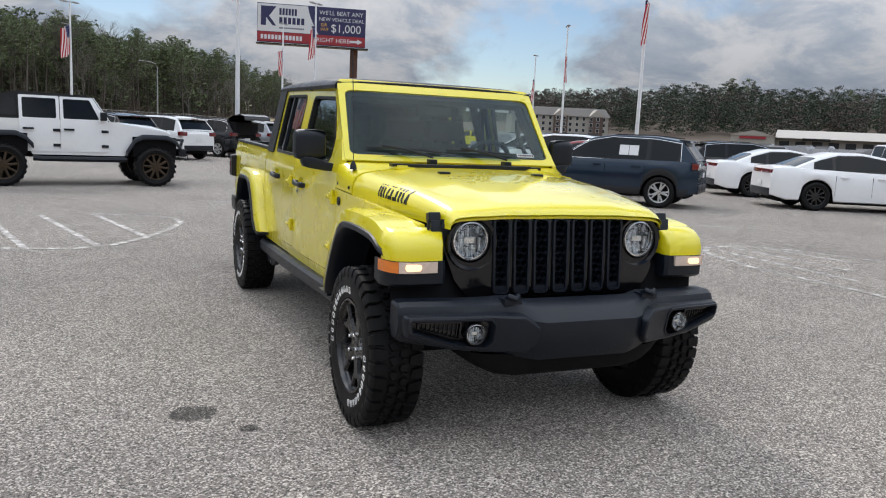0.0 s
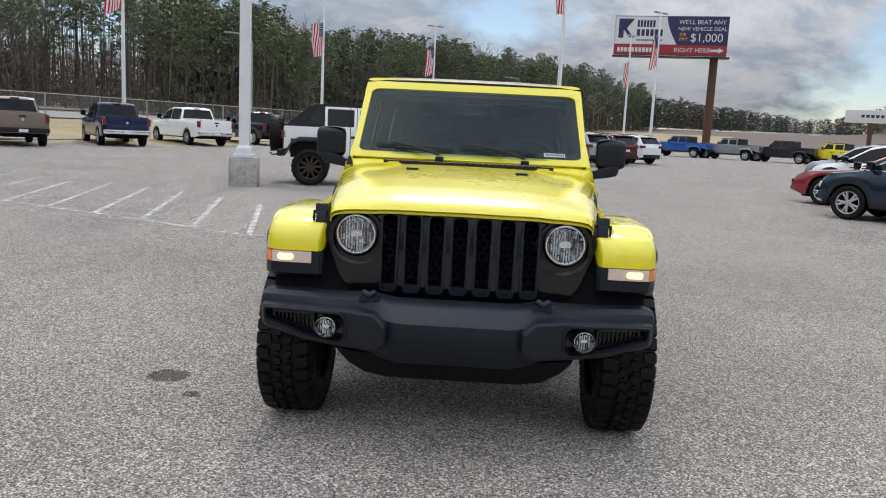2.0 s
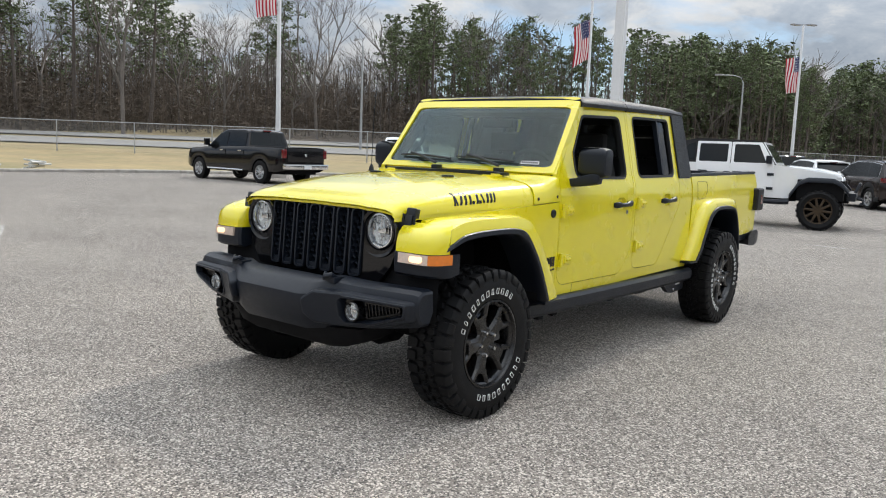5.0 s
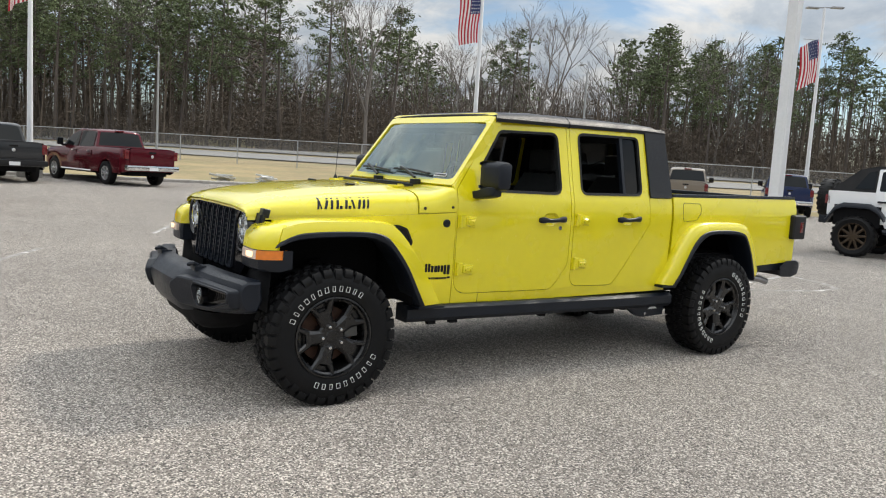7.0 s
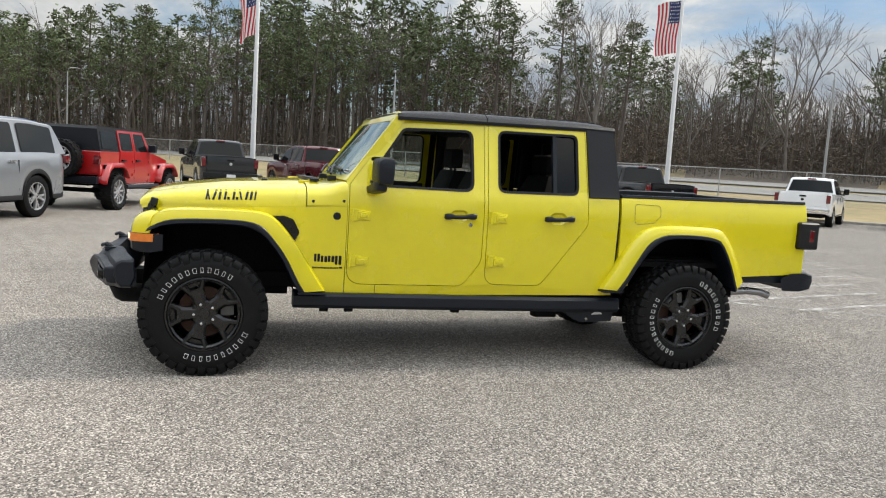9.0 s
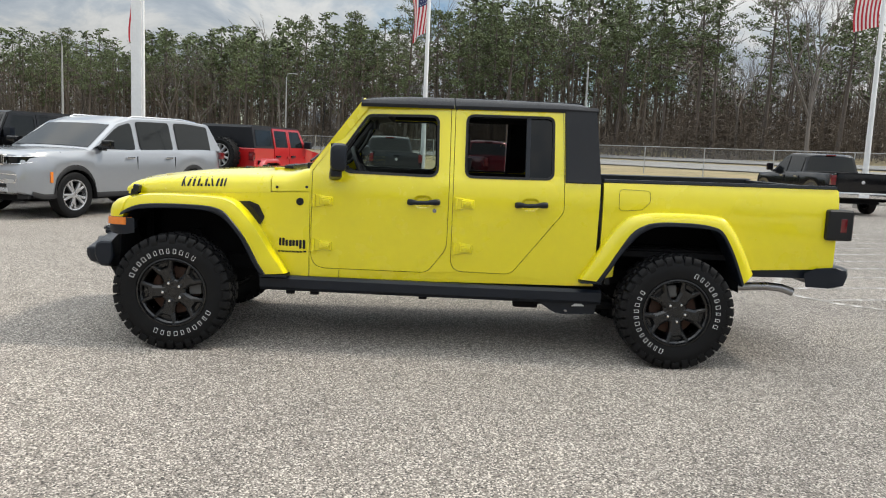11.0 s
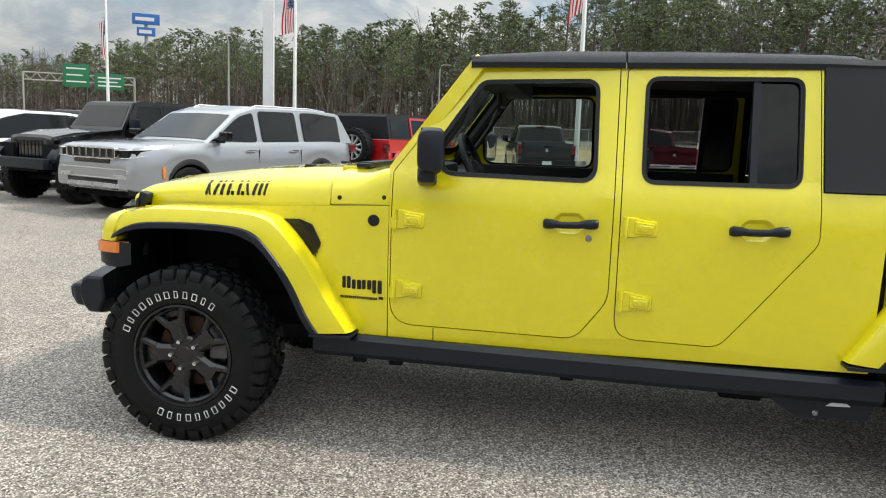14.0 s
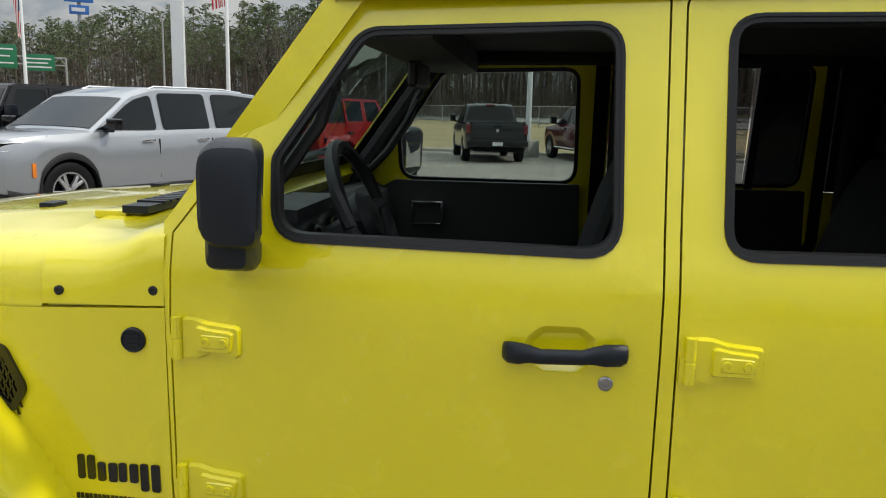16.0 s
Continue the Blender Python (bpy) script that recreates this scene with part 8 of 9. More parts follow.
def flag_meshes(seed):
    """A limp hanging flag: thirteen stripes, a canton and its stars, folded by the wind."""
    rnd = random.Random(seed)
    ph, amp = rnd.uniform(0, 6), rnd.uniform(0.07, 0.16)
    Wd, Hd = 1.15, 2.1

    def pt(u, v):
        x = -0.08 - u * Wd * (0.80 - 0.10 * v)
        sag = -0.30 * u * u - 0.08 * math.sin(3 * u + ph)
        return Vector((x + 0.05 * math.sin(5 * v + ph), amp * math.sin(7 * u + 2.2 * v + ph) * u ** 0.5, -v * Hd + sag))

    def patch(u0, u1, v0, v1, nu, nv, off=0.0):
        bm = NB()
        for d in (0.004 + off, -0.004 - off):
            rows = [[pt(u0 + (u1 - u0) * i / nu, v0 + (v1 - v0) * j / nv) + Vector((0, d, 0)) for i in range(nu + 1)] for j in range(nv + 1)]
            add_loft(bm, rows, closed=False, cap=False)
        return bm
    out = []
    for k in range(13):
        a, b = k / 13, (k + 1) / 13
        out.append(("stripe", patch(a, b, 0.0, 1.0, 2, 14), F_RED if k % 2 == 0 else F_WHITE))
    out.append(("canton", patch(0.0, 7 / 13, 0.0, 0.42, 8, 8, 0.003), F_BLUE))
    bm = NB()
    for i in range(5):
        for j in range(6):
            c = pt((i + 0.5 + (0.25 if j % 2 else 0)) / 5.4 * 7 / 13, (j + 0.5) / 6 * 0.42)
            for d in (-0.010, 0.010):
                vs = [bm.verts.new(c + Vector((0.042 * (1 if q % 2 == 0 else 0.42) * math.sin(q * math.pi / 5), d, 0.042 * (1 if q % 2 == 0 else 0.42) * math.cos(q * math.pi / 5)))) for q in range(10)]
                bm.faces.new(vs)
    out.append(("star", bm, F_WHITE))
    res = []
    for nm, bm, mt in out:
        me = bpy.data.meshes.new(nm)
        bmesh.ops.recalc_face_normals(bm, faces=bm.faces[:])
        bm.to_mesh(me)
        bm.free()
        me.materials.append(mt)
        me.shade_smooth()
        res.append((nm, me))
    return res


FLAGS = [flag_meshes(i) for i in range(4)]
bm = NB()
add_lathe(bm, [(0.0, 0.0), (0.12, 0.0), (0.115, 0.10), (0.105, 1.0), (0.06, 9.6), (0.05, 9.62), (0.0, 9.62)], 14, Matrix.Translation((0, 0, 0.60)) @ Matrix.Rotation(radians(-90), 4, "Y"))
bmesh.ops.recalc_face_normals(bm, faces=bm.faces[:])
SHAFT = bpy.data.meshes.new("shaft")
bm.to_mesh(SHAFT)
bm.free()
SHAFT.materials.append(POLEM)
SHAFT.shade_smooth()


def flag_pole(x, y, az, k, hgt=1.0, flag_z=7.9, lamp=True, flag=True):
    p = root("flag_pole", pose(x, y, 0, 0, 0, az), "white tapered pole with lamps and a hanging striped flag", "flag pole", "flag poles")
    bm = NB()
    concrete_base(bm, 0.62, 0.62)
    part("concrete_block", bm, CONCRETE, p)
    share("shaft", SHAFT, p, Matrix.Diagonal((1, 1, hgt, 1)))
    top = 0.6 + 9.62 * hgt
    if lamp:
        bm = NB()
        add_tube(bm, [(-0.5, 0, top - 0.03), (0.5, 0, top + 0.05)], 0.03, 6)
        for sg in (-1, 1):
            add_box(bm, sg * 0.62 - 0.30, sg * 0.62 + 0.30, -0.13, 0.13, top + sg * 0.04 - 0.04, top + sg * 0.04 + 0.04, 0.02)
        part("lamp_head", bm, LAMPM, p, "flat grey lamp heads")
    bm = NB()
    add_tube(bm, [(0.0, 0, flag_z + 0.05), (-0.9, 0, flag_z + 0.06)], 0.015, 6)
    part("flag_arm", bm, GALV, p)
    if flag:
        fl = new("flag")
        fl.parent = p
        fl.matrix_basis = Matrix.Translation((0, 0, flag_z))
        fl["label"] = "limp red, white and blue striped flag"
        for nm, me in FLAGS[k % 4]:
            share(nm, me, fl, Matrix.Identity(4))
    return p


big_pole(-5.20, 13.40, 8)
big_pole(-12.5, -5.2, 15)
for i, (x, y, az, hg, fz) in enumerate(((-18.1, 35.4, 30, 1.0, 8.6), (-10.6, 47.9, 12, 0.95, 7.9), (-4.2, 60.9, 5, 0.93, 7.9), (3.4, 32.4, -4, 1.03, 8.9), (12.1, 53.7, -10, 1.0, 8.6), (12.5, 67.0, -10, 1.0, 8.0), (24.2, 31.3, -36, 1.05, 8.8), (33.5, 54.1, -32, 1.05, 8.3), (41.2, 72.8, -30, 1.0, 7.6), (-22.9, 18.0, 55, 1.0, 8.8), (-27.6, 1.4, 90, 1.0, 8.4), (-35.6, -13.4, 108, 1.0, 8.6), (-39.5, -26.7, 122, 0.9, 7.6))):
    flag_pole(x, y, 57 + 7 * math.sin(3 * i), i, hg, fz)


def street_lamp(x, y, az, h):
    z = ground_z(x, y)
    p = root("street_lamp", pose(x, y, z, 0, 0, az), "slim grey highway lamp with a curved arm", "street lamp", "highway lamps")
    bm = NB()
    add_tube(bm, [(0, 0, -0.1), (0, 0, h * 0.6), (0, 0, h - 0.8), (0.3, 0, h - 0.2), (1.0, 0, h), (2.4, 0, h + 0.1)], 0.1, 8, radii=[0.13, 0.10, 0.08, 0.06, 0.05, 0.05])
    part("post", bm, GALV, p)
    bm = NB()
    add_box(bm, 2.2, 3.0, -0.14, 0.14, h + 0.02, h + 0.18, 0.04)
    part("lamp_head", bm, LAMPM, p)


for x, y, az, h in ((-76, 17.6, 170, 10.5), (-75.5, -36, 10, 11), (-50, 50, 150, 10.5), (-26, 84, 190, 10), (6, 134, 200, 10), (-112, -20, 160, 11)):
    street_lamp(x, y, az, h)

# billboard on one brown post
bb = root("billboard", pose(25.0, 108.2, 0, 0, 0, -13), "two-tone navy, white and red roadside billboard on a brown post", "billboard")
B_NAVY = mat("sign_navy", (0.022, 0.022, 0.085), rough=0.6)
B_RED = mat("sign_red", (0.30, 0.022, 0.030), rough=0.6)
B_WHITE = mat("sign_white", (0.62, 0.63, 0.66), rough=0.6)
B_YEL = mat("sign_yellow", (0.75, 0.40, 0.05), rough=0.6)
RUSTP = mat("brown_post", (0.085, 0.040, 0.025), rough=0.75, var=0.25, scale=0.6)
bm = NB()
add_tube(bm, [(6.0, 0.6, -0.3), (6.0, 0.6, 12.8)], 0.55, 14)
part("post", bm, RUSTP, bb)
bm = NB()
add_box(bm, -7.5, 7.5, -0.25, 0.25, 12.85, 18.1, 0.05)
pan = part("panel", bm, B_NAVY, bb)
bm = NB()
add_box(bm, -7.6, 7.9, -1.0, 0.9, 12.55, 12.70)
part("catwalk", bm, TRIM, bb)


def flat(name, outline, m, parent, d):
    bm = NB()
    add_prism(bm, outline, lambda u, v: (u, -0.25 - d, v), lambda u, v: (u, -0.24, v))
    return part(name, bm, m, parent, smooth=0)


arc = [(0.9 - 1.5 * math.sin(k / 8 * 1.4), 14.3 + 3.7 * k / 8) for k in range(9)]
flat("white_field", [(-7.45, 14.3), (0.9, 14.3)] + arc[::-1][::-1][1:] + [(-7.45, 18.0)], B_WHITE, pan, 0.01)
flat("red_band", [(-7.45, 12.92), (7.45, 12.92), (7.45, 14.25), (-7.45, 14.25)], B_RED, pan, 0.012)
flat("logo_mark", [(-7.0, 15.1), (-6.3, 15.1), (-6.3, 16.2), (-5.4, 15.1), (-4.9, 15.1), (-5.9, 16.4), (-4.9, 17.7), (-7.0, 17.7)], B_NAVY, pan, 0.02)
for i, (a, b, z0, z1) in enumerate(((-4.5, -2.0, 16.6, 17.5), (-4.5, -0.9, 15.4, 16.3), (-4.5, -1.0, 14.75, 14.95), (-7.0, -1.2, 13.25, 13.85))):
    n = 6 if i < 2 else 12
    for k in range(n):
        w = (b - a) / n
        flat("name_bar", [(a + k * w, z0), (a + (k + 0.72) * w, z0), (a + (k + 0.72) * w, z1), (a + k * w, z1)], B_WHITE if i == 3 else B_NAVY, pan, 0.02)


def text(name, body, x, z, size, m, parent, y=-0.27, align="LEFT"):
    cu = bpy.data.curves.new(name, "FONT")
    cu.body, cu.size, cu.extrude, cu.align_x = body, size, 0.004, align
    tmp = bpy.data.objects.new(name, cu)
    scene.collection.objects.link(tmp)
    me = bpy.data.meshes.new_from_object(tmp.evaluated_get(bpy.context.evaluated_depsgraph_get()))
    bpy.data.objects.remove(tmp)
    me.materials.clear()
    me.materials.append(m)
    ob = new(name, me)
    ob.parent = parent
    ob.matrix_basis = Matrix.Translation((x, y, z)) @ Matrix.Rotation(radians(90), 4, "X")
    return ob


text("sign_words", "WE'LL BEAT ANY", 1.0, 17.05, 0.80, B_WHITE, pan)
text("sign_words", "NEW VEHICLE DEAL", 0.95, 16.2, 0.70, B_WHITE, pan)
text("sign_words", "OR", 1.2, 15.45, 0.62, B_YEL, pan)
text("sign_words", "PAY", 1.2, 14.85, 0.62, B_YEL, pan)
text("sign_words", "$1,000", 2.6, 14.75, 1.55, B_WHITE, pan)
text("sign_words", "RIGHT HERE", 0.6, 13.30, 0.85, B_WHITE, pan)
flat("arrow", [(5.3, 13.42), (6.4, 13.42), (6.4, 13.22), (7.1, 13.58), (6.4, 13.94), (6.4, 13.74), (5.3, 13.74)], B_WHITE, pan, 0.02)

# second, smaller board
b2 = root("billboard", pose(58, 118, 1.0, 0, 0, -27), "small distant white billboard with plain bars", "billboard")
bm = NB()
add_tube(bm, [(0, 0.3, -0.5), (0, 0.3, 4.4)], 0.35, 10)
part("post", bm, RUSTP, b2)
bm = NB()
add_box(bm, -3.6, 3.6, -0.15, 0.15, 4.3, 6.2, 0.03)
pn2 = part("panel", bm, B_WHITE, b2)
for k in range(7):
    bm = NB()
    add_box(bm, -1.4 + k * 0.65, -0.95 + k * 0.65, -0.18, -0.14, 5.1, 5.5)
    part("name_bar", bm, B_NAVY, pn2)

# highway gantry with two green signs, tall blue sign
SGREEN = mat("sign_green", (0.008, 0.14, 0.065), rough=0.5, var=0.05)
SBLUE = mat("sign_blue", (0.03, 0.13, 0.42), rough=0.5, var=0.05)
gz = ground_z(-116, -84)
ga = root("sign_gantry", pose(-116, -84, 0, 0, 0, 126), "grey truss gantry with two green highway signs", "road sign")
bm = NB()
for x in (-6.5, 10.5):
    for dy in (-0.5, 0.5):
        add_tube(bm, [(x, dy, gz - 0.5), (x, dy, 9.2)], 0.14, 8)
for z in (8.0, 9.2):
    for dy in (-0.5, 0.5):
        add_tube(bm, [(-6.5, dy, z), (10.5, dy, z)], 0.09, 6)
for k in range(17):
    x = -6.5 + k
    add_tube(bm, [(x, -0.5, 8.0 if k % 2 else 9.2), (x + 1, -0.5, 9.2 if k % 2 else 8.0)], 0.05, 5)
part("truss", bm, GALV, ga)
for x0, x1, z0, z1 in ((-0.6, 3.4, 7.2, 10.9), (4.2, 8.8, 7.0, 9.6)):
    bm = NB()
    add_box(bm, x0, x1, -0.85, -0.75, z0, z1, 0.02)
    sg = part("sign_panel", bm, SGREEN, ga, "green highway sign with plain white bars")
    for k in range(3):
        bm = NB()
        zz = z1 - 0.6 - k * (z1 - z0 - 0.9) / 2.6
        add_box(bm, x0 + 0.5, x1 - 0.5 - 0.5 * (k % 2), -0.88, -0.84, zz - 0.22, zz)
        part("word_bar", bm, B_WHITE, sg)
bs_ = root("tall_sign", pose(-208, -124, 0, 0, 0, 121), "tall blue store sign with a white bar on a pole", "sign")
bm = NB()
add_tube(bm, [(0, 0.6, 0), (0, 0.6, 30)], 0.5, 8)
part("pole", bm, GALV, bs_)
for z0, z1, w in ((29.6, 32.6, 7.4), (26.4, 28.8, 5.0)):
    bm = NB()
    add_box(bm, -w / 2, w / 2, -0.3, 0.3, z0, z1, 0.05)
    pl = part("sign_panel", bm, SBLUE, bs_)
    bm = NB()
    add_box(bm, -w * 0.38, w * 0.30, -0.34, -0.29, (z0 + z1) / 2 - 0.5, (z0 + z1) / 2 + 0.5)
    part("name_bar", bm, B_WHITE, pl)

# chain-link fence
def wire(name):
    m = bpy.data.materials.new(name)
    m.use_nodes = True
    nt = m.node_tree
    nt.nodes.clear()
    tr = nd(nt, "ShaderNodeBsdfTransparent")
    df = nd(nt, "ShaderNodeBsdfDiffuse", Color=(0.34, 0.35, 0.36, 1))
    mx = nd(nt, "ShaderNodeMixShader", Fac=0.14)
    nt.links.new(tr.outputs[0], mx.inputs[1])
    nt.links.new(df.outputs[0], mx.inputs[2])
    o = nt.nodes.new("ShaderNodeOutputMaterial")
    nt.links.new(mx.outputs[0], o.inputs["Surface"])
    return m


WIRE = wire("chain_link")
fence = root("fence", pose(0, 0, 0), "galvanised chain-link fence along the highway", "fence", kind="structure")
fp = [Vector((x, y, 0)) for x, y in FENCE[1:-1]]
line = []
for a, b in zip(fp, fp[1:]):
    n = max(1, round((b - a).length / 4.6))
    line += [a.lerp(b, k / n) for k in range(n)]
line.append(fp[-1])
bm = NB()
add_tube(bm, [(0, 0, -0.2), (0, 0, 1.98), (0, 0, 2.0)], 0.04, 6)
bmesh.ops.recalc_face_normals(bm, faces=bm.faces[:])
POST = bpy.data.meshes.new("post")
bm.to_mesh(POST)
bm.free()
POST.materials.append(GALV)
for p in line:
    share("post", POST, fence, Matrix.Translation((p.x, p.y, ground_z(p.x, p.y))))
bm = NB()
add_tube(bm, [(p.x, p.y, ground_z(p.x, p.y) + 1.97) for p in line], 0.03, 6)
part("top_rail", bm, GALV, fence)
bm = NB()
add_loft(bm, [[(p.x, p.y, ground_z(p.x, p.y) + 0.03), (p.x, p.y, ground_z(p.x, p.y) + 1.96)] for p in line], closed=False, cap=False)
part("wire_mesh", bm, WIRE, fence, "wire mesh")

# hotel and store on the right
# siding and brick colours are greyed to carry the haze of distance
BEIGE = mat("beige_siding", (0.36, 0.335, 0.295), rough=0.85, var=0.08)
BRICK = mat("brown_brick", (0.105, 0.075, 0.062), rough=0.85, var=0.15)
ROOFG = mat("grey_shingle", (0.10, 0.095, 0.09), rough=0.9, var=0.2)
WINM = mat("window_dark", (0.03, 0.035, 0.04), rough=0.15, var=0.2)
TRIMW = mat("white_trim", (0.55, 0.54, 0.51), rough=0.7)


def hotel(x, y, az):
    h = root("hotel", pose(x, y, 1.2, 0, 0, az) @ Matrix.Diagonal((0.74, 0.74, 0.76, 1)), "four-storey beige hotel with brown brick bays and gables", "building")
    L, D, H = 46.0, 16.0, 10.5
    bm = NB()
    add_box(bm, -L / 2, L / 2, 0, D, -1, H)
    wall = part("wall", bm, BEIGE, h)
    bm = NB()
    add_loft(bm, [[(xx, -0.8, H), (xx, D / 2, H + 4.0), (xx, D + 0.8, H)] for xx in (-L / 2 - 0.6, L / 2 + 0.6)])
    part("roof", bm, ROOFG, h)
    for cx in (-17, 0, 17):
        bm = NB()
        add_box(bm, cx - 3.2, cx + 3.2, -1.2, 0.5, -1, H)
        bay = part("bay", bm, BRICK, h, "brown brick bay")
        bm = NB()
        add_loft(bm, [[(cx - 3.8, yy, H), (cx, yy, H + 3.2), (cx + 3.8, yy, H)] for yy in (-1.4, 6.0)])
        part("gable", bm, BEIGE, h)
    for fl in range(4):
        for k in range(14):
            cx = -L / 2 + 2.2 + k * 3.2
            if cx > L / 2 - 1:
                continue
            onbay = min(abs(cx - c) for c in (-17, 0, 17)) < 3.2
            yy = -1.2 if onbay else 0.0
            w = new("window", None)
            w.parent = h
            w.matrix_basis = Matrix.Translation((cx, yy, 0.9 + fl * 2.6))
            share("frame", hotel.frame, w, Matrix.Identity(4))
            share("pane", hotel.pane, w, Matrix.Identity(4))


bm = NB()
add_box(bm, -0.75, 0.75, -0.06, 0.1, -0.1, 1.6)
hotel.frame = bpy.data.meshes.new("frame")
bm.to_mesh(hotel.frame)
bm.free()
hotel.frame.materials.append(TRIMW)
bm = NB()
add_box(bm, -0.62, 0.62, -0.09, 0.0, 0.02, 1.48)
hotel.pane = bpy.data.meshes.new("pane")
bm.to_mesh(hotel.pane)
bm.free()
hotel.pane.materials.append(WINM)
hotel(143, 233, -18)


def store(x, y, az):
    st = root("store", pose(x, y, 1.5, 0, 0, az) @ Matrix.Diagonal((1, 1, 0.70, 1)), "long low tan store with a pale metal roof", "building")
    bm = NB()
    add_box(bm, -14, 34, 0, 22, -2, 4.0)
    part("wall", bm, BEIGE, st)
    bm = NB()
    add_loft(bm, [[(xx, -2.0, 3.6), (xx, 9, 6.6), (xx, 24, 4.6), (xx, 24, 4.2)] for xx in (-4.0, 36)])
    part("roof", bm, mat("tan_metal_roof", (0.36, 0.34, 0.31), rough=0.6, var=0.1, scale=0.5), st, "pale metal roof")
    bm = NB()
    add_loft(bm, [[(-14.3, yy, 3.9), (-9, yy, 5.8), (-3.7, yy, 3.9)] for yy in (-2.5, 12)])
    add_box(bm, -14.0, -4.0, -2.3, 0.3, -2, 4.0)
    part("entrance", bm, BEIGE, st)
    for k, mt in ((0, B_RED), (1, TRIM)):
        bm = NB()
        add_box(bm, -12.0 + k * 14, -6.0 + k * 14, -2.6, -2.2, 2.9, 3.7)
        part("sign_board", bm, mt, st, "plain sign board")
    for k in range(10):
        bm = NB()
        add_box(bm, -3 + k * 3.6, -0.8 + k * 3.6, -0.08, 0.05, 0.2, 2.6)
        part("window", bm, WINM, st)


store(150, 138, -48)
# far rows of cars by the store, too small to pick apart
FARCAR = mat("far_cars", (0.22, 0.22, 0.23), rough=0.3, var=0.1, island=0.95, coat=0.5)
bm = NB()
rnd = random.Random(11)
for row in range(6):
    for k in range(26):
        if rnd.random() < 0.15:
            continue
        r = 66 + row * 11
        a = radians(-27 - k * 1.25 + rnd.uniform(-0.1, 0.1))
        x, y = -r * math.sin(a), r * math.cos(a)
        m_ = pose(x, y, ground_z(x, y) - 0.02, 0, 0, math.degrees(a) + 70 + rnd.uniform(-6, 6))
        hh = rnd.choice((1.4, 1.6, 1.75))
        add_loft(bm, [[m_ @ Vector(p) for p in ((xx, -2.3, 0.35), (xx, -2.25, 0.9), (xx * 0.9, -1.7, 1.0), (xx * 0.8, -1.3, hh), (xx * 0.8, 0.5, hh), (xx * 0.9, 1.2, 1.0), (xx, 2.2, 0.85), (xx, 2.25, 0.35))] for xx in (-0.9, 0.9)])
tagged(part("far_parked_cars", bm, FARCAR, None), "rows of small distant parked cars in mixed colours", "cars", kind="stuff")



def slab_pile(x, y, turn, seed):
    """A low heap of broken pale slabs dropped on the verge."""
    rs = random.Random(seed)
    pile = root("slab_pile", pose(x, y, ground_z(x, y) - 0.02, 0, 0, turn), "low heap of broken pale grey slabs on the grass verge", "rubble", "slab heaps on the verge")
    for i in range(7):
        ln, w = rs.uniform(0.22, 0.46), rs.uniform(0.10, 0.2)
        m_ = pose(rs.uniform(-0.28, 0.28), rs.uniform(-0.15, 0.15), 0.05 + 0.045 * i, rs.uniform(-9, 9), rs.uniform(-10, 10), rs.uniform(-28, 28))
        bm_ = NB()
        add_box(bm_, -ln, ln, -w, w, -0.035, 0.035, 0.008, 1, m_)
        part("slab", bm_, SLAB, pile)


SLAB = mat("pale_slab", (0.50, 0.50, 0.48), rough=0.85, var=0.3, scale=5, bump=0.4, bscale=60)
slab_pile(-30.5, 9.6, 75, 3)
slab_pile(-31.5, 12.0, 68, 8)

# ---- woods ----
# bark lightened and needles turned bluish: air haze is painted into these colours
BARK = mat("pine_bark", (0.100, 0.084, 0.074), rough=0.95, var=0.3, scale=1.2, bump=0.6, bscale=12)
BARKG = mat("grey_bark", (0.150, 0.132, 0.118), rough=0.95, var=0.3, scale=1.2, bump=0.6, bscale=12)
NEEDLE = mat("pine_needles", (0.100, 0.126, 0.058), rough=0.85, var=0.25, scale=0.5, island=0.55)
FARLEAF = mat("far_needles", (0.034, 0.048, 0.030), rough=0.95, var=0.2, scale=0.1, island=0.25)
BROWNLEAF = mat("bare_crowns", (0.066, 0.053, 0.044), rough=0.95, var=0.25, scale=0.1, island=0.25)
TWIG = mat("dry_brush", (0.110, 0.087, 0.067), rough=0.95, var=0.3, scale=0.4, island=0.4)

top_el = table([-60, -51, -46, -42, -37, -30, -25, -21.7, -18, -15, -10.5, -5, 0, 4, 10, 12.8, 13.8, 16, 22, 28, 38, 45, 55, 64, 73, 80, 90, 98, 104, 110, 118, 126, 134, 150],
               [4.0, 4.3, 4.0, 4.5, 3.8, 3.3, 2.2, 1.6, 2.2, 2.8, 4.1, 5.4, 6.0, 6.7, 6.8, 6.4, 6.6, 8.2, 8.6, 9.6, 10.4, 10.4, 11.7, 12.9, 12.3, 12.2, 10.8, 9.3, 8.3, 7.4, 6.6, 4.8, 4.3, 4.3])
wood_d = table([-60, -42, -30, -25, -21, -18, -15, -10, -5, 0, 4, 10, 13, 13.6, 18, 28, 38, 50, 64, 80, 90, 100, 110, 118, 130, 150],
               [430, 450, 470, 600, 700, 520, 400, 280, 220, 188, 168, 152, 146, 116, 110, 103, 100, 100, 103, 108, 112, 120, 136, 152, 175, 190])


def place(az, d):
    a = radians(az)
    x, y = 1.5 - d * math.sin(a), -2.0 + d * math.cos(a)
    return x, y, ground_z(x, y)


def want_h(az, d, z):
    return max(7.0, 1.45 + d * math.tan(radians(top_el(az))) - z)


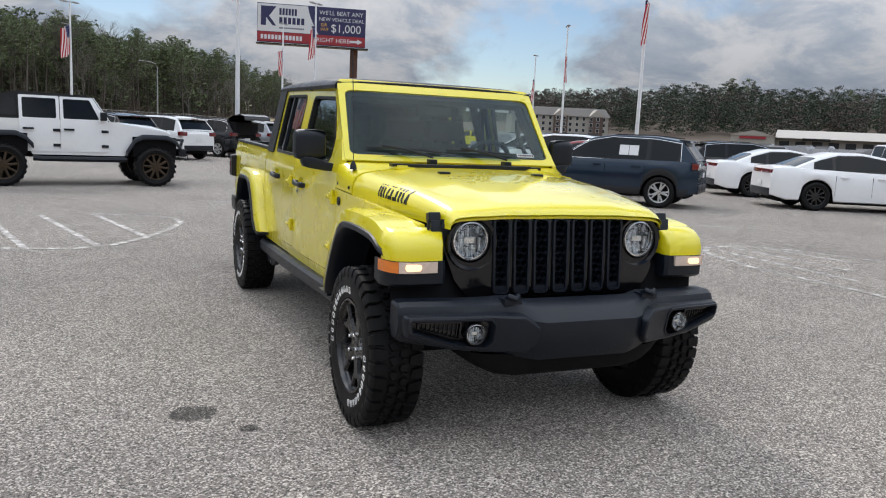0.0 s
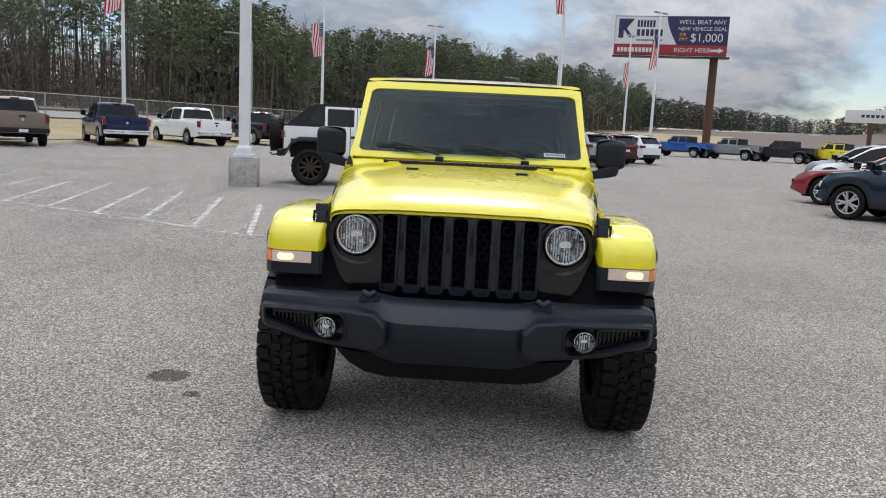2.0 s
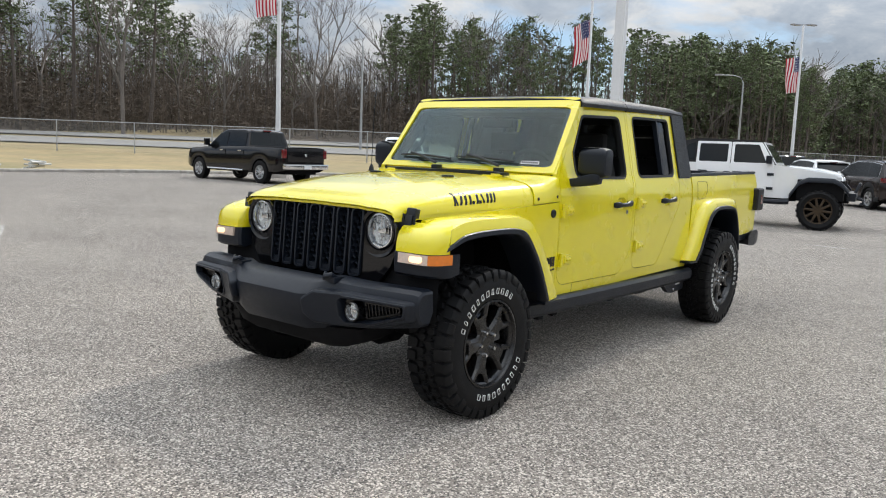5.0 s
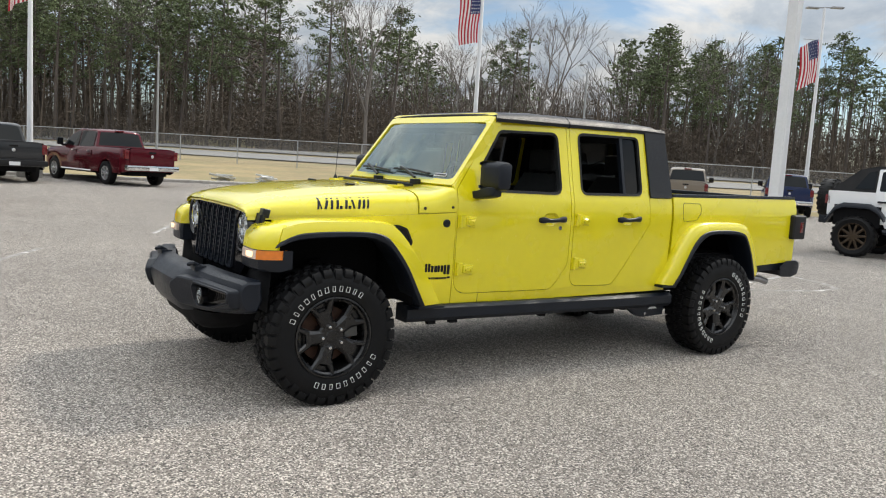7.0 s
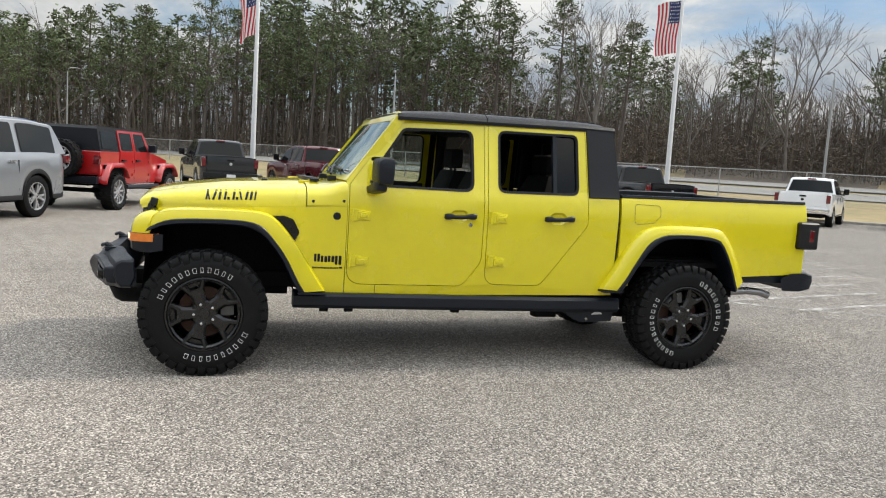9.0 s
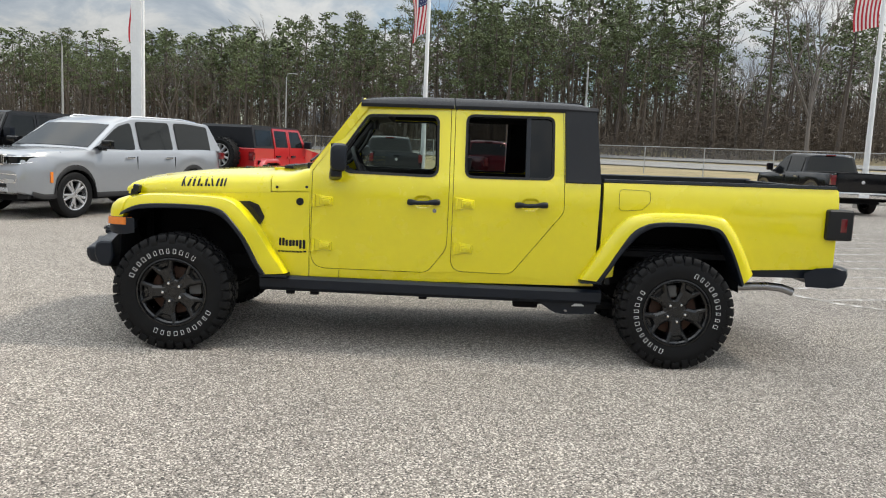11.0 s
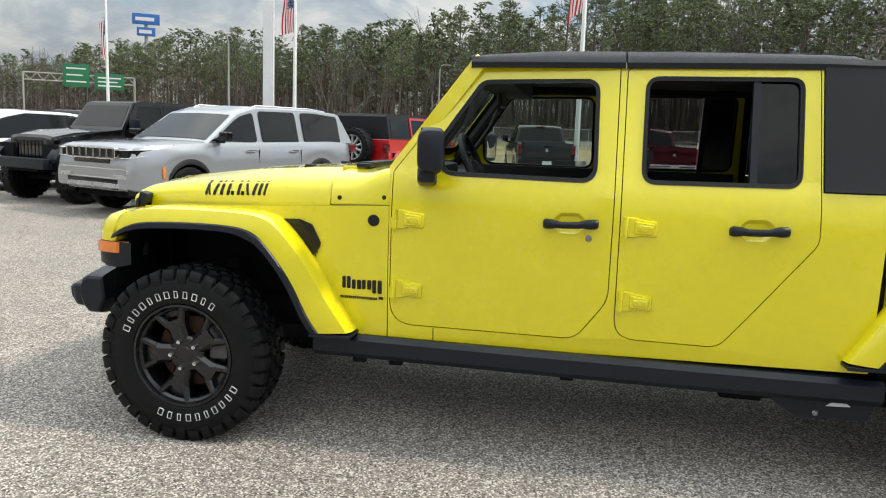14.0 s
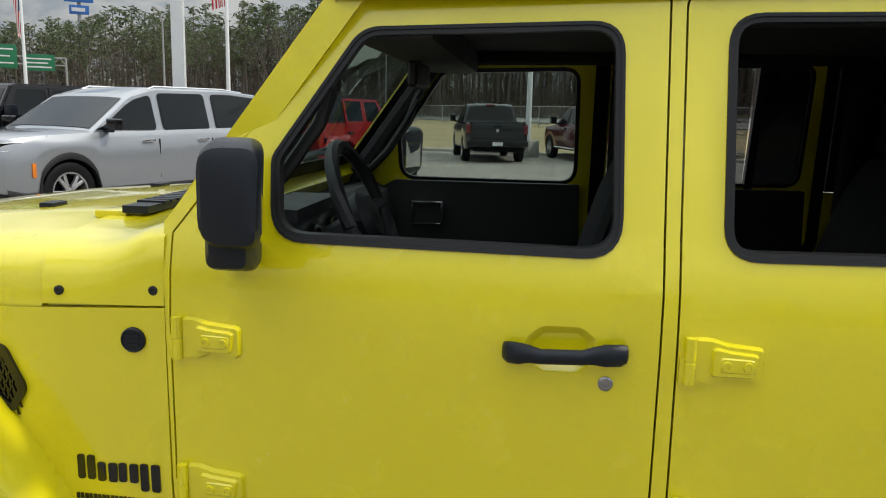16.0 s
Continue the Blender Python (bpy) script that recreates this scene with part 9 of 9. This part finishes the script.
def tuft(V, F, c, size, n, rnd, flat=0.55, thin=1.0, leaf=1.0):
    for _ in range(n):
        d = Vector((rnd.gauss(0, 1), rnd.gauss(0, 1), rnd.gauss(0, flat))) * size * 0.45
        u = Vector((rnd.gauss(0, 1), rnd.gauss(0, 1), rnd.gauss(0, 0.7))).normalized() * size * leaf * rnd.uniform(0.50, 1.05)
        w = u.cross(Vector((rnd.gauss(0, 1), rnd.gauss(0, 1), rnd.gauss(0, 1)))).normalized() * size * leaf * rnd.uniform(0.09, 0.19) * thin
        k = len(V)
        V += [c + d - u * 0.5, c + d + w, c + d + u * 0.5, c + d - w]
        F.append((k, k + 1, k + 2, k + 3))


def limb(V, F, p, q, r0, r1, n=3):
    d = (q - p).normalized()
    u = d.orthogonal().normalized()
    w = d.cross(u)
    k = len(V)
    for c, r in ((p, r0), (q, r1)):
        V += [c + (u * math.cos(2 * math.pi * i / n) + w * math.sin(2 * math.pi * i / n)) * r for i in range(n)]
    for i in range(n):
        j = (i + 1) % n
        F.append((k + i, k + j, k + n + j, k + n + i))


def pine(seed, limbs, clumps, leaves, size, bare=0.42, nseg=7, sides=6, leaf=1.0):
    """Wood and needles of a loblolly-like pine of unit height 20: a long bare trunk with a ragged crown."""
    rnd = random.Random(seed)
    H = 20.0
    WV, WF, LV, LF = [], [], [], []
    bend = Vector((rnd.uniform(-0.6, 0.6), rnd.uniform(-0.6, 0.6), 0))
    axis = lambda t: Vector((0, 0, H * t)) + bend * math.sin(t * 2.2)
    for i in range(nseg):
        a, b = i / nseg, (i + 1) / nseg
        limb(WV, WF, axis(a), axis(b), 0.26 * (1 - a * 0.82), 0.26 * (1 - b * 0.82), sides)
    for i in range(limbs):
        t = bare + (0.985 - bare) * ((i + rnd.random()) / limbs)
        f = (t - bare) / (1 - bare)
        ln = H * 0.175 * (1 - f) ** 0.55 * (0.35 + 0.65 * min(1, f * 4 + 0.25)) * rnd.choice((0.35, 0.6, 0.85, 1.05, 1.35))
        az = i * 2.4 + rnd.uniform(-0.6, 0.6)
        p = axis(t)
        q = p + Vector((math.cos(az) * ln, math.sin(az) * ln, ln * rnd.uniform(0.05, 0.45)))
        limb(WV, WF, p, q, 0.06, 0.02, 3)
        for k in range(clumps):
            s = rnd.uniform(0.52, 1.10)
            tuft(LV, LF, p.lerp(q, s) + Vector((rnd.gauss(0, 0.25), rnd.gauss(0, 0.25), rnd.gauss(0.1, 0.2))), size * rnd.uniform(0.7, 1.35), leaves, rnd, leaf=leaf)
    tuft(LV, LF, axis(0.99), size, leaves, rnd)
    for i in range(6):
        t = rnd.uniform(0.18, bare)
        az = rnd.uniform(0, 6.3)
        p = axis(t)
        limb(WV, WF, p, p + Vector((math.cos(az), math.sin(az), rnd.uniform(-0.1, 0.3))) * rnd.uniform(0.5, 1.4), 0.035, 0.012, 3)
    return WV, WF, LV, LF


def bare_tree(seed, depth=5):
    """Leafless tree of unit height 20, forking into fine twigs."""
    rnd = random.Random(seed)
    V, F = [], []

    def go(p, d, ln, r, k):
        q = p + d * ln
        limb(V, F, p, q, r, r * 0.72, 5 if k > 3 else 3)
        if k == 0:
            return
        for i in range(3 if k > 1 else 2 + (rnd.random() < 0.6)):
            nd_ = (d + Vector((rnd.gauss(0, 0.42), rnd.gauss(0, 0.42), rnd.gauss(0.16, 0.18)))).normalized()
            go(p.lerp(q, rnd.uniform(0.55, 1.0)) if i else q, nd_, ln * rnd.uniform(0.56, 0.82), max(0.012, r * rnd.uniform(0.48, 0.66)), k - 1)
    go(Vector((0, 0, 0)), Vector((rnd.gauss(0, 0.03), rnd.gauss(0, 0.03), 1)).normalized(), 6.4, 0.21, depth)
    zt = max(v.z for v in V)
    V = [v * (20.0 / zt) for v in V]
    return V, F


def mesh_of(name, V, F, m, smooth=False):
    me = bpy.data.meshes.new(name)
    me.from_pydata([tuple(v) for v in V], [], F)
    me.materials.append(m)
    if smooth:
        me.shade_smooth()
    return me


PINES = [pine(i, n, 5, 18, 0.66, bare=b, leaf=0.68) for i, b, n in ((1, 0.45, 34), (2, 0.40, 40), (3, 0.55, 26), (4, 0.33, 36), (5, 0.50, 28), (6, 0.62, 20), (7, 0.58, 24), (8, 0.48, 30))]
BARES = [bare_tree(20 + i) for i in range(5)] + [bare_tree(40, 6)]


def tree_thing(name, label, wood, leaf):
    t = root(name, pose(0, 0, -400), label, "tree", "front trees of the woods")
    share("trunk", wood, t, Matrix.Identity(4))
    if leaf:
        share("crown", leaf, t, Matrix.Identity(4), "ragged dark green needle crown")
    return t


pine_things = [tree_thing("pine_tree", "tall pine with a long bare trunk and ragged crown", mesh_of("trunk", p[0], p[1], BARK, True), mesh_of("crown", p[2], p[3], NEEDLE)) for p in PINES]
bare_things = [tree_thing("bare_tree", "leafless grey-brown winter tree with fine twigs", mesh_of("trunk", b[0], b[1], BARKG, True), None) for b in BARES]
LONE_BARE = ((61.2, 97, 1.10), (48.0, 97, 1.0), (54.5, 100, 0.72), (36.0, 101, 0.8))
rnd = random.Random(77)
first = set()
front = []
az = -11.0
while az < 134:
    d = wood_d(az) * rnd.uniform(0.975, 1.07)
    front.append((az, d))
    az += math.degrees(rnd.uniform(1.1, 2.6) / d * (0.8 if az < 24 else 1.0 if az < 44 else 1.5 if az < 57 else 1.75 if az < 71 else 1.3 if az < 90 else 1.0))
for az, d in front:
    x, y, z = place(az, d)
    bare_zone = 44 < az < 71
    is_pine = rnd.random() < (0.40 if bare_zone else 0.74)
    if 13 < az < 44:
        is_pine = rnd.random() < 0.82
    h = want_h(az, d, z) * (rnd.uniform(0.84, 1.07) if is_pine else rnd.uniform(0.60, 0.98))
    s = h / 20.0
    m = pose(x, y, z - 0.2, rnd.uniform(-2, 2), rnd.uniform(-2, 2), rnd.uniform(0, 360)) @ Matrix.Diagonal((s * rnd.uniform(0.9, 1.15), s * rnd.uniform(0.9, 1.15), s, 1))
    pool = pine_things if is_pine else bare_things
    k = rnd.randrange(len(pool) if is_pine else 5)
    ob = pool[k]
    if (is_pine, k) not in first:
        first.add((is_pine, k))
        ob.matrix_basis = m
    else:
        copy_thing(ob, m)
# a few broad bare trees that stand out before the pines
for i, (az, d, f) in enumerate(LONE_BARE):
    x, y, z = place(az, d)
    s = want_h(az, d, z) * f / 20.0
    m = pose(x, y, z - 0.2, 0, 0, 77 * i) @ Matrix.Diagonal((s * 0.95, s * 0.95, s, 1))
    if i == 0:
        bare_things[5].matrix_basis = m
    else:
        copy_thing(bare_things[5], m)
for ob in pine_things + bare_things:
    if ob.matrix_basis.translation.z < -100:
        x, y, z = place(95, 122)
        ob.matrix_basis = pose(x + rnd.uniform(-20, 20), y + rnd.uniform(-20, 20), z)


def join(name, label, items, m, cat="trees"):
    """Many small copies as one mesh."""
    VS, FS, base = [], [], 0
    for (V, F), mt in items:
        a = np.array([tuple(v) for v in V], float)
        mm = np.array(mt)
        VS.append(a @ mm[:3, :3].T + mm[:3, 3])
        FS += [tuple(i + base for i in f) for f in F]
        base += len(a)
    me = bpy.data.meshes.new(name)
    me.from_pydata(np.concatenate(VS).tolist(), [], FS)
    me.materials.append(m)
    return tagged(new(name, me), label, cat, kind="stuff")


MID = [pine(30 + i, 24, 4, 5, 1.0, bare=b, nseg=4, sides=4) for i, b in enumerate((0.32, 0.42, 0.25))]
MIDB = [bare_tree(60 + i, 4) for i in range(3)]
wood, leaf, bwood = [], [], []
for i in range(640):
    az = rnd.uniform(-11, 136) if i < 520 else rnd.uniform(-11, 24)
    dd = rnd.uniform(4, 46)
    d = wood_d(az) * 1.04 + dd
    x, y, z = place(az, d)
    thin = 44 < az < 71
    pn_ = rnd.random() < (0.45 if thin else 0.66)
    if (thin and rnd.random() < 0.15) or (72 < az < 100 and rnd.random() < 0.42) or (24 < az < 44 and rnd.random() < 0.45):
        continue
    h = want_h(az, d, z) * (rnd.uniform(0.40, 0.74) if thin else rnd.uniform(0.74, 1.02))
    s = h / 20
    mt = pose(x, y, z - 0.3, 0, 0, rnd.uniform(0, 360)) @ Matrix.Diagonal((s * 1.1, s * 1.1, s, 1))
    if pn_:
        p = rnd.choice(MID)
        wood.append(((p[0], p[1]), mt))
        leaf.append(((p[2], p[3]), mt))
    else:
        bwood.append((rnd.choice(MIDB), mt))
THICK = [pine(90 + i, 26, 4, 5, 1.15, bare=0.06, nseg=3, sides=4) for i in range(3)]
for _ in range(270):
    az = rnd.uniform(-11, 23)
    d = wood_d(az) * 1.02 + rnd.uniform(0, 40)
    x, y, z = place(az, d)
    s = want_h(az, d, z) * rnd.uniform(0.45, 0.9) / 20
    mt = pose(x, y, z - 0.3, 0, 0, rnd.uniform(0, 360)) @ Matrix.Diagonal((s * 1.25, s * 1.25, s, 1))
    p = rnd.choice(THICK)
    wood.append(((p[0], p[1]), mt))
    leaf.append(((p[2], p[3]), mt))
join("wood_trunks", "dark pine trunks standing deep in the woods", wood, BARK)
join("wood_crowns", "dark green pine crowns deep in the woods", leaf, NEEDLE)
join("wood_bare_trees", "leafless grey-brown trees deep in the woods", bwood, BARKG)

# thicket along the wood's foot: thin stems and dry scrub
V, F = [], []
for _ in range(8200):
    az = rnd.uniform(-12, 138)
    d = wood_d(az) + rnd.uniform(-2, 40)
    x, y, z = place(az, d)
    h = rnd.uniform(1.5, 7.5) if rnd.random() < 0.45 else rnd.uniform(6, 11 if 34 < az < 71 else 15)
    p = Vector((x, y, z - 0.2))
    q = p + Vector((rnd.gauss(0, 0.5), rnd.gauss(0, 0.5), h))
    r = rnd.uniform(0.03, 0.10)
    limb(V, F, p, q, r, r * 0.4, 3)
    for _k in range(2):
        s = rnd.uniform(0.4, 0.9)
        a = p.lerp(q, s)
        limb(V, F, a, a + Vector((rnd.gauss(0, 0.8), rnd.gauss(0, 0.8), rnd.uniform(0.4, 1.6))), r * 0.4, 0.015, 3)
me = bpy.data.meshes.new("thicket")
me.from_pydata([tuple(v) for v in V], [], F)
me.materials.append(TWIG)
tagged(new("thicket", me), "bare grey-brown stems of young winter trees", "thicket", kind="stuff")
V, F = [], []
for i in range(18000):
    az = rnd.uniform(-12, 140) if i < 13000 else rnd.uniform(30, 74)
    d = wood_d(az) + rnd.uniform(-4, 30)
    x, y, z = place(az, d)
    hh = rnd.uniform(0.3, 3.2 if i < 13000 else 5.5)
    tuft(V, F, Vector((x, y, z + hh)), rnd.uniform(0.6, 1.3), 7, rnd, 1.1, 0.3)
# brown understorey of saplings and briars that closes the view between the trunks
for i in range(11500):
    az = rnd.uniform(-12, 24) if i < 1800 else (rnd.uniform(24, 70) if i < 4000 else rnd.uniform(66, 140))
    d = wood_d(az) + rnd.uniform(6, 46)
    x, y, z = place(az, d)
    top = want_h(az, d, z) * (0.30 if 24 < az < 68 else 0.62)
    tuft(V, F, Vector((x, y, z + top * rnd.random() ** 0.8)), rnd.uniform(1.4, 2.6), 7, rnd, 1.1, 0.22)
me = bpy.data.meshes.new("scrub")
me.from_pydata([tuple(v) for v in V], [], F)
me.materials.append(TWIG)
tagged(new("scrub", me), "brown dry scrub along the foot of the woods", "scrub", kind="stuff")

# wooded ridge to the right and the far skyline
LOW = [pine(80 + i, 10, 3, 8, 1.6, bare=0.10, nseg=2, sides=3, leaf=0.78) for i in range(3)]
green, brown = [], []
RIDGE_TREES = ((-42.7, 380, 4.5, 2), (-43.8, 385, 5.05, 5), (-45.2, 380, 4.5, 9), (-50.0, 330, 4.3, 6), (-51.1, 325, 4.7, 10), (-41.8, 390, 4.1, 7))
for _ in range(1900):
    az = rnd.uniform(-62, -11)
    d0 = wood_d(az)
    on_hill = az < -24
    d = d0 * rnd.uniform(0.62, 1.0) if on_hill else d0 * rnd.uniform(0.97, 1.25)
    x, y, z = place(az, d)
    lim = 1.45 + d * math.tan(radians(top_el(az)))
    h = min(rnd.uniform(8, 15), max(3.0, lim - z + rnd.uniform(-2.5, 2.0)))
    if z + 2 > lim + 3:
        continue
    s = h / 20
    p = rnd.choice(LOW)
    mt = pose(x, y, z - 0.4, 0, 0, rnd.uniform(0, 360)) @ Matrix.Diagonal((s * 1.5, s * 1.5, s, 1))
    nz = noise.noise(Vector((x * 0.012, y * 0.012, 0)))
    (green if nz + rnd.uniform(-0.25, 0.25) > -0.05 else brown).append(((p[2], p[3]), mt))
# taller pines and a bare tree that break the ridge's line
for i, (az, d, el, k) in enumerate(RIDGE_TREES):
    x, y, z = place(az, d)
    h = 1.45 + d * math.tan(radians(el)) - z
    sc = h / 20.0
    copy_thing(pine_things[k] if k < 8 else bare_things[k - 8], pose(x, y, z - 0.3, 0, 0, 50 * i) @ Matrix.Diagonal((sc * 1.2, sc * 1.2, sc, 1)))
join("ridge_pines", "dark green pines over the distant ridge", green, FARLEAF)
join("ridge_bare_woods", "brown leafless woods over the distant ridge", brown, BROWNLEAF)

# the belt of woods closes the place behind the camera
belt = []
for _ in range(220):
    az = rnd.uniform(136, 298)
    d = rnd.uniform(150, 210)
    a = radians(az)
    x, y = -d * math.sin(a), d * math.cos(a)
    s = rnd.uniform(13, 20) / 20
    p = rnd.choice(LOW)
    mt = pose(x, y, ground_z(x, y) - 0.4, 0, 0, rnd.uniform(0, 360)) @ Matrix.Diagonal((s * 1.4, s * 1.4, s, 1))
    belt.append(((p[2], p[3]), mt))
join("belt_pines", "belt of dark green pines round the lot", belt, FARLEAF)
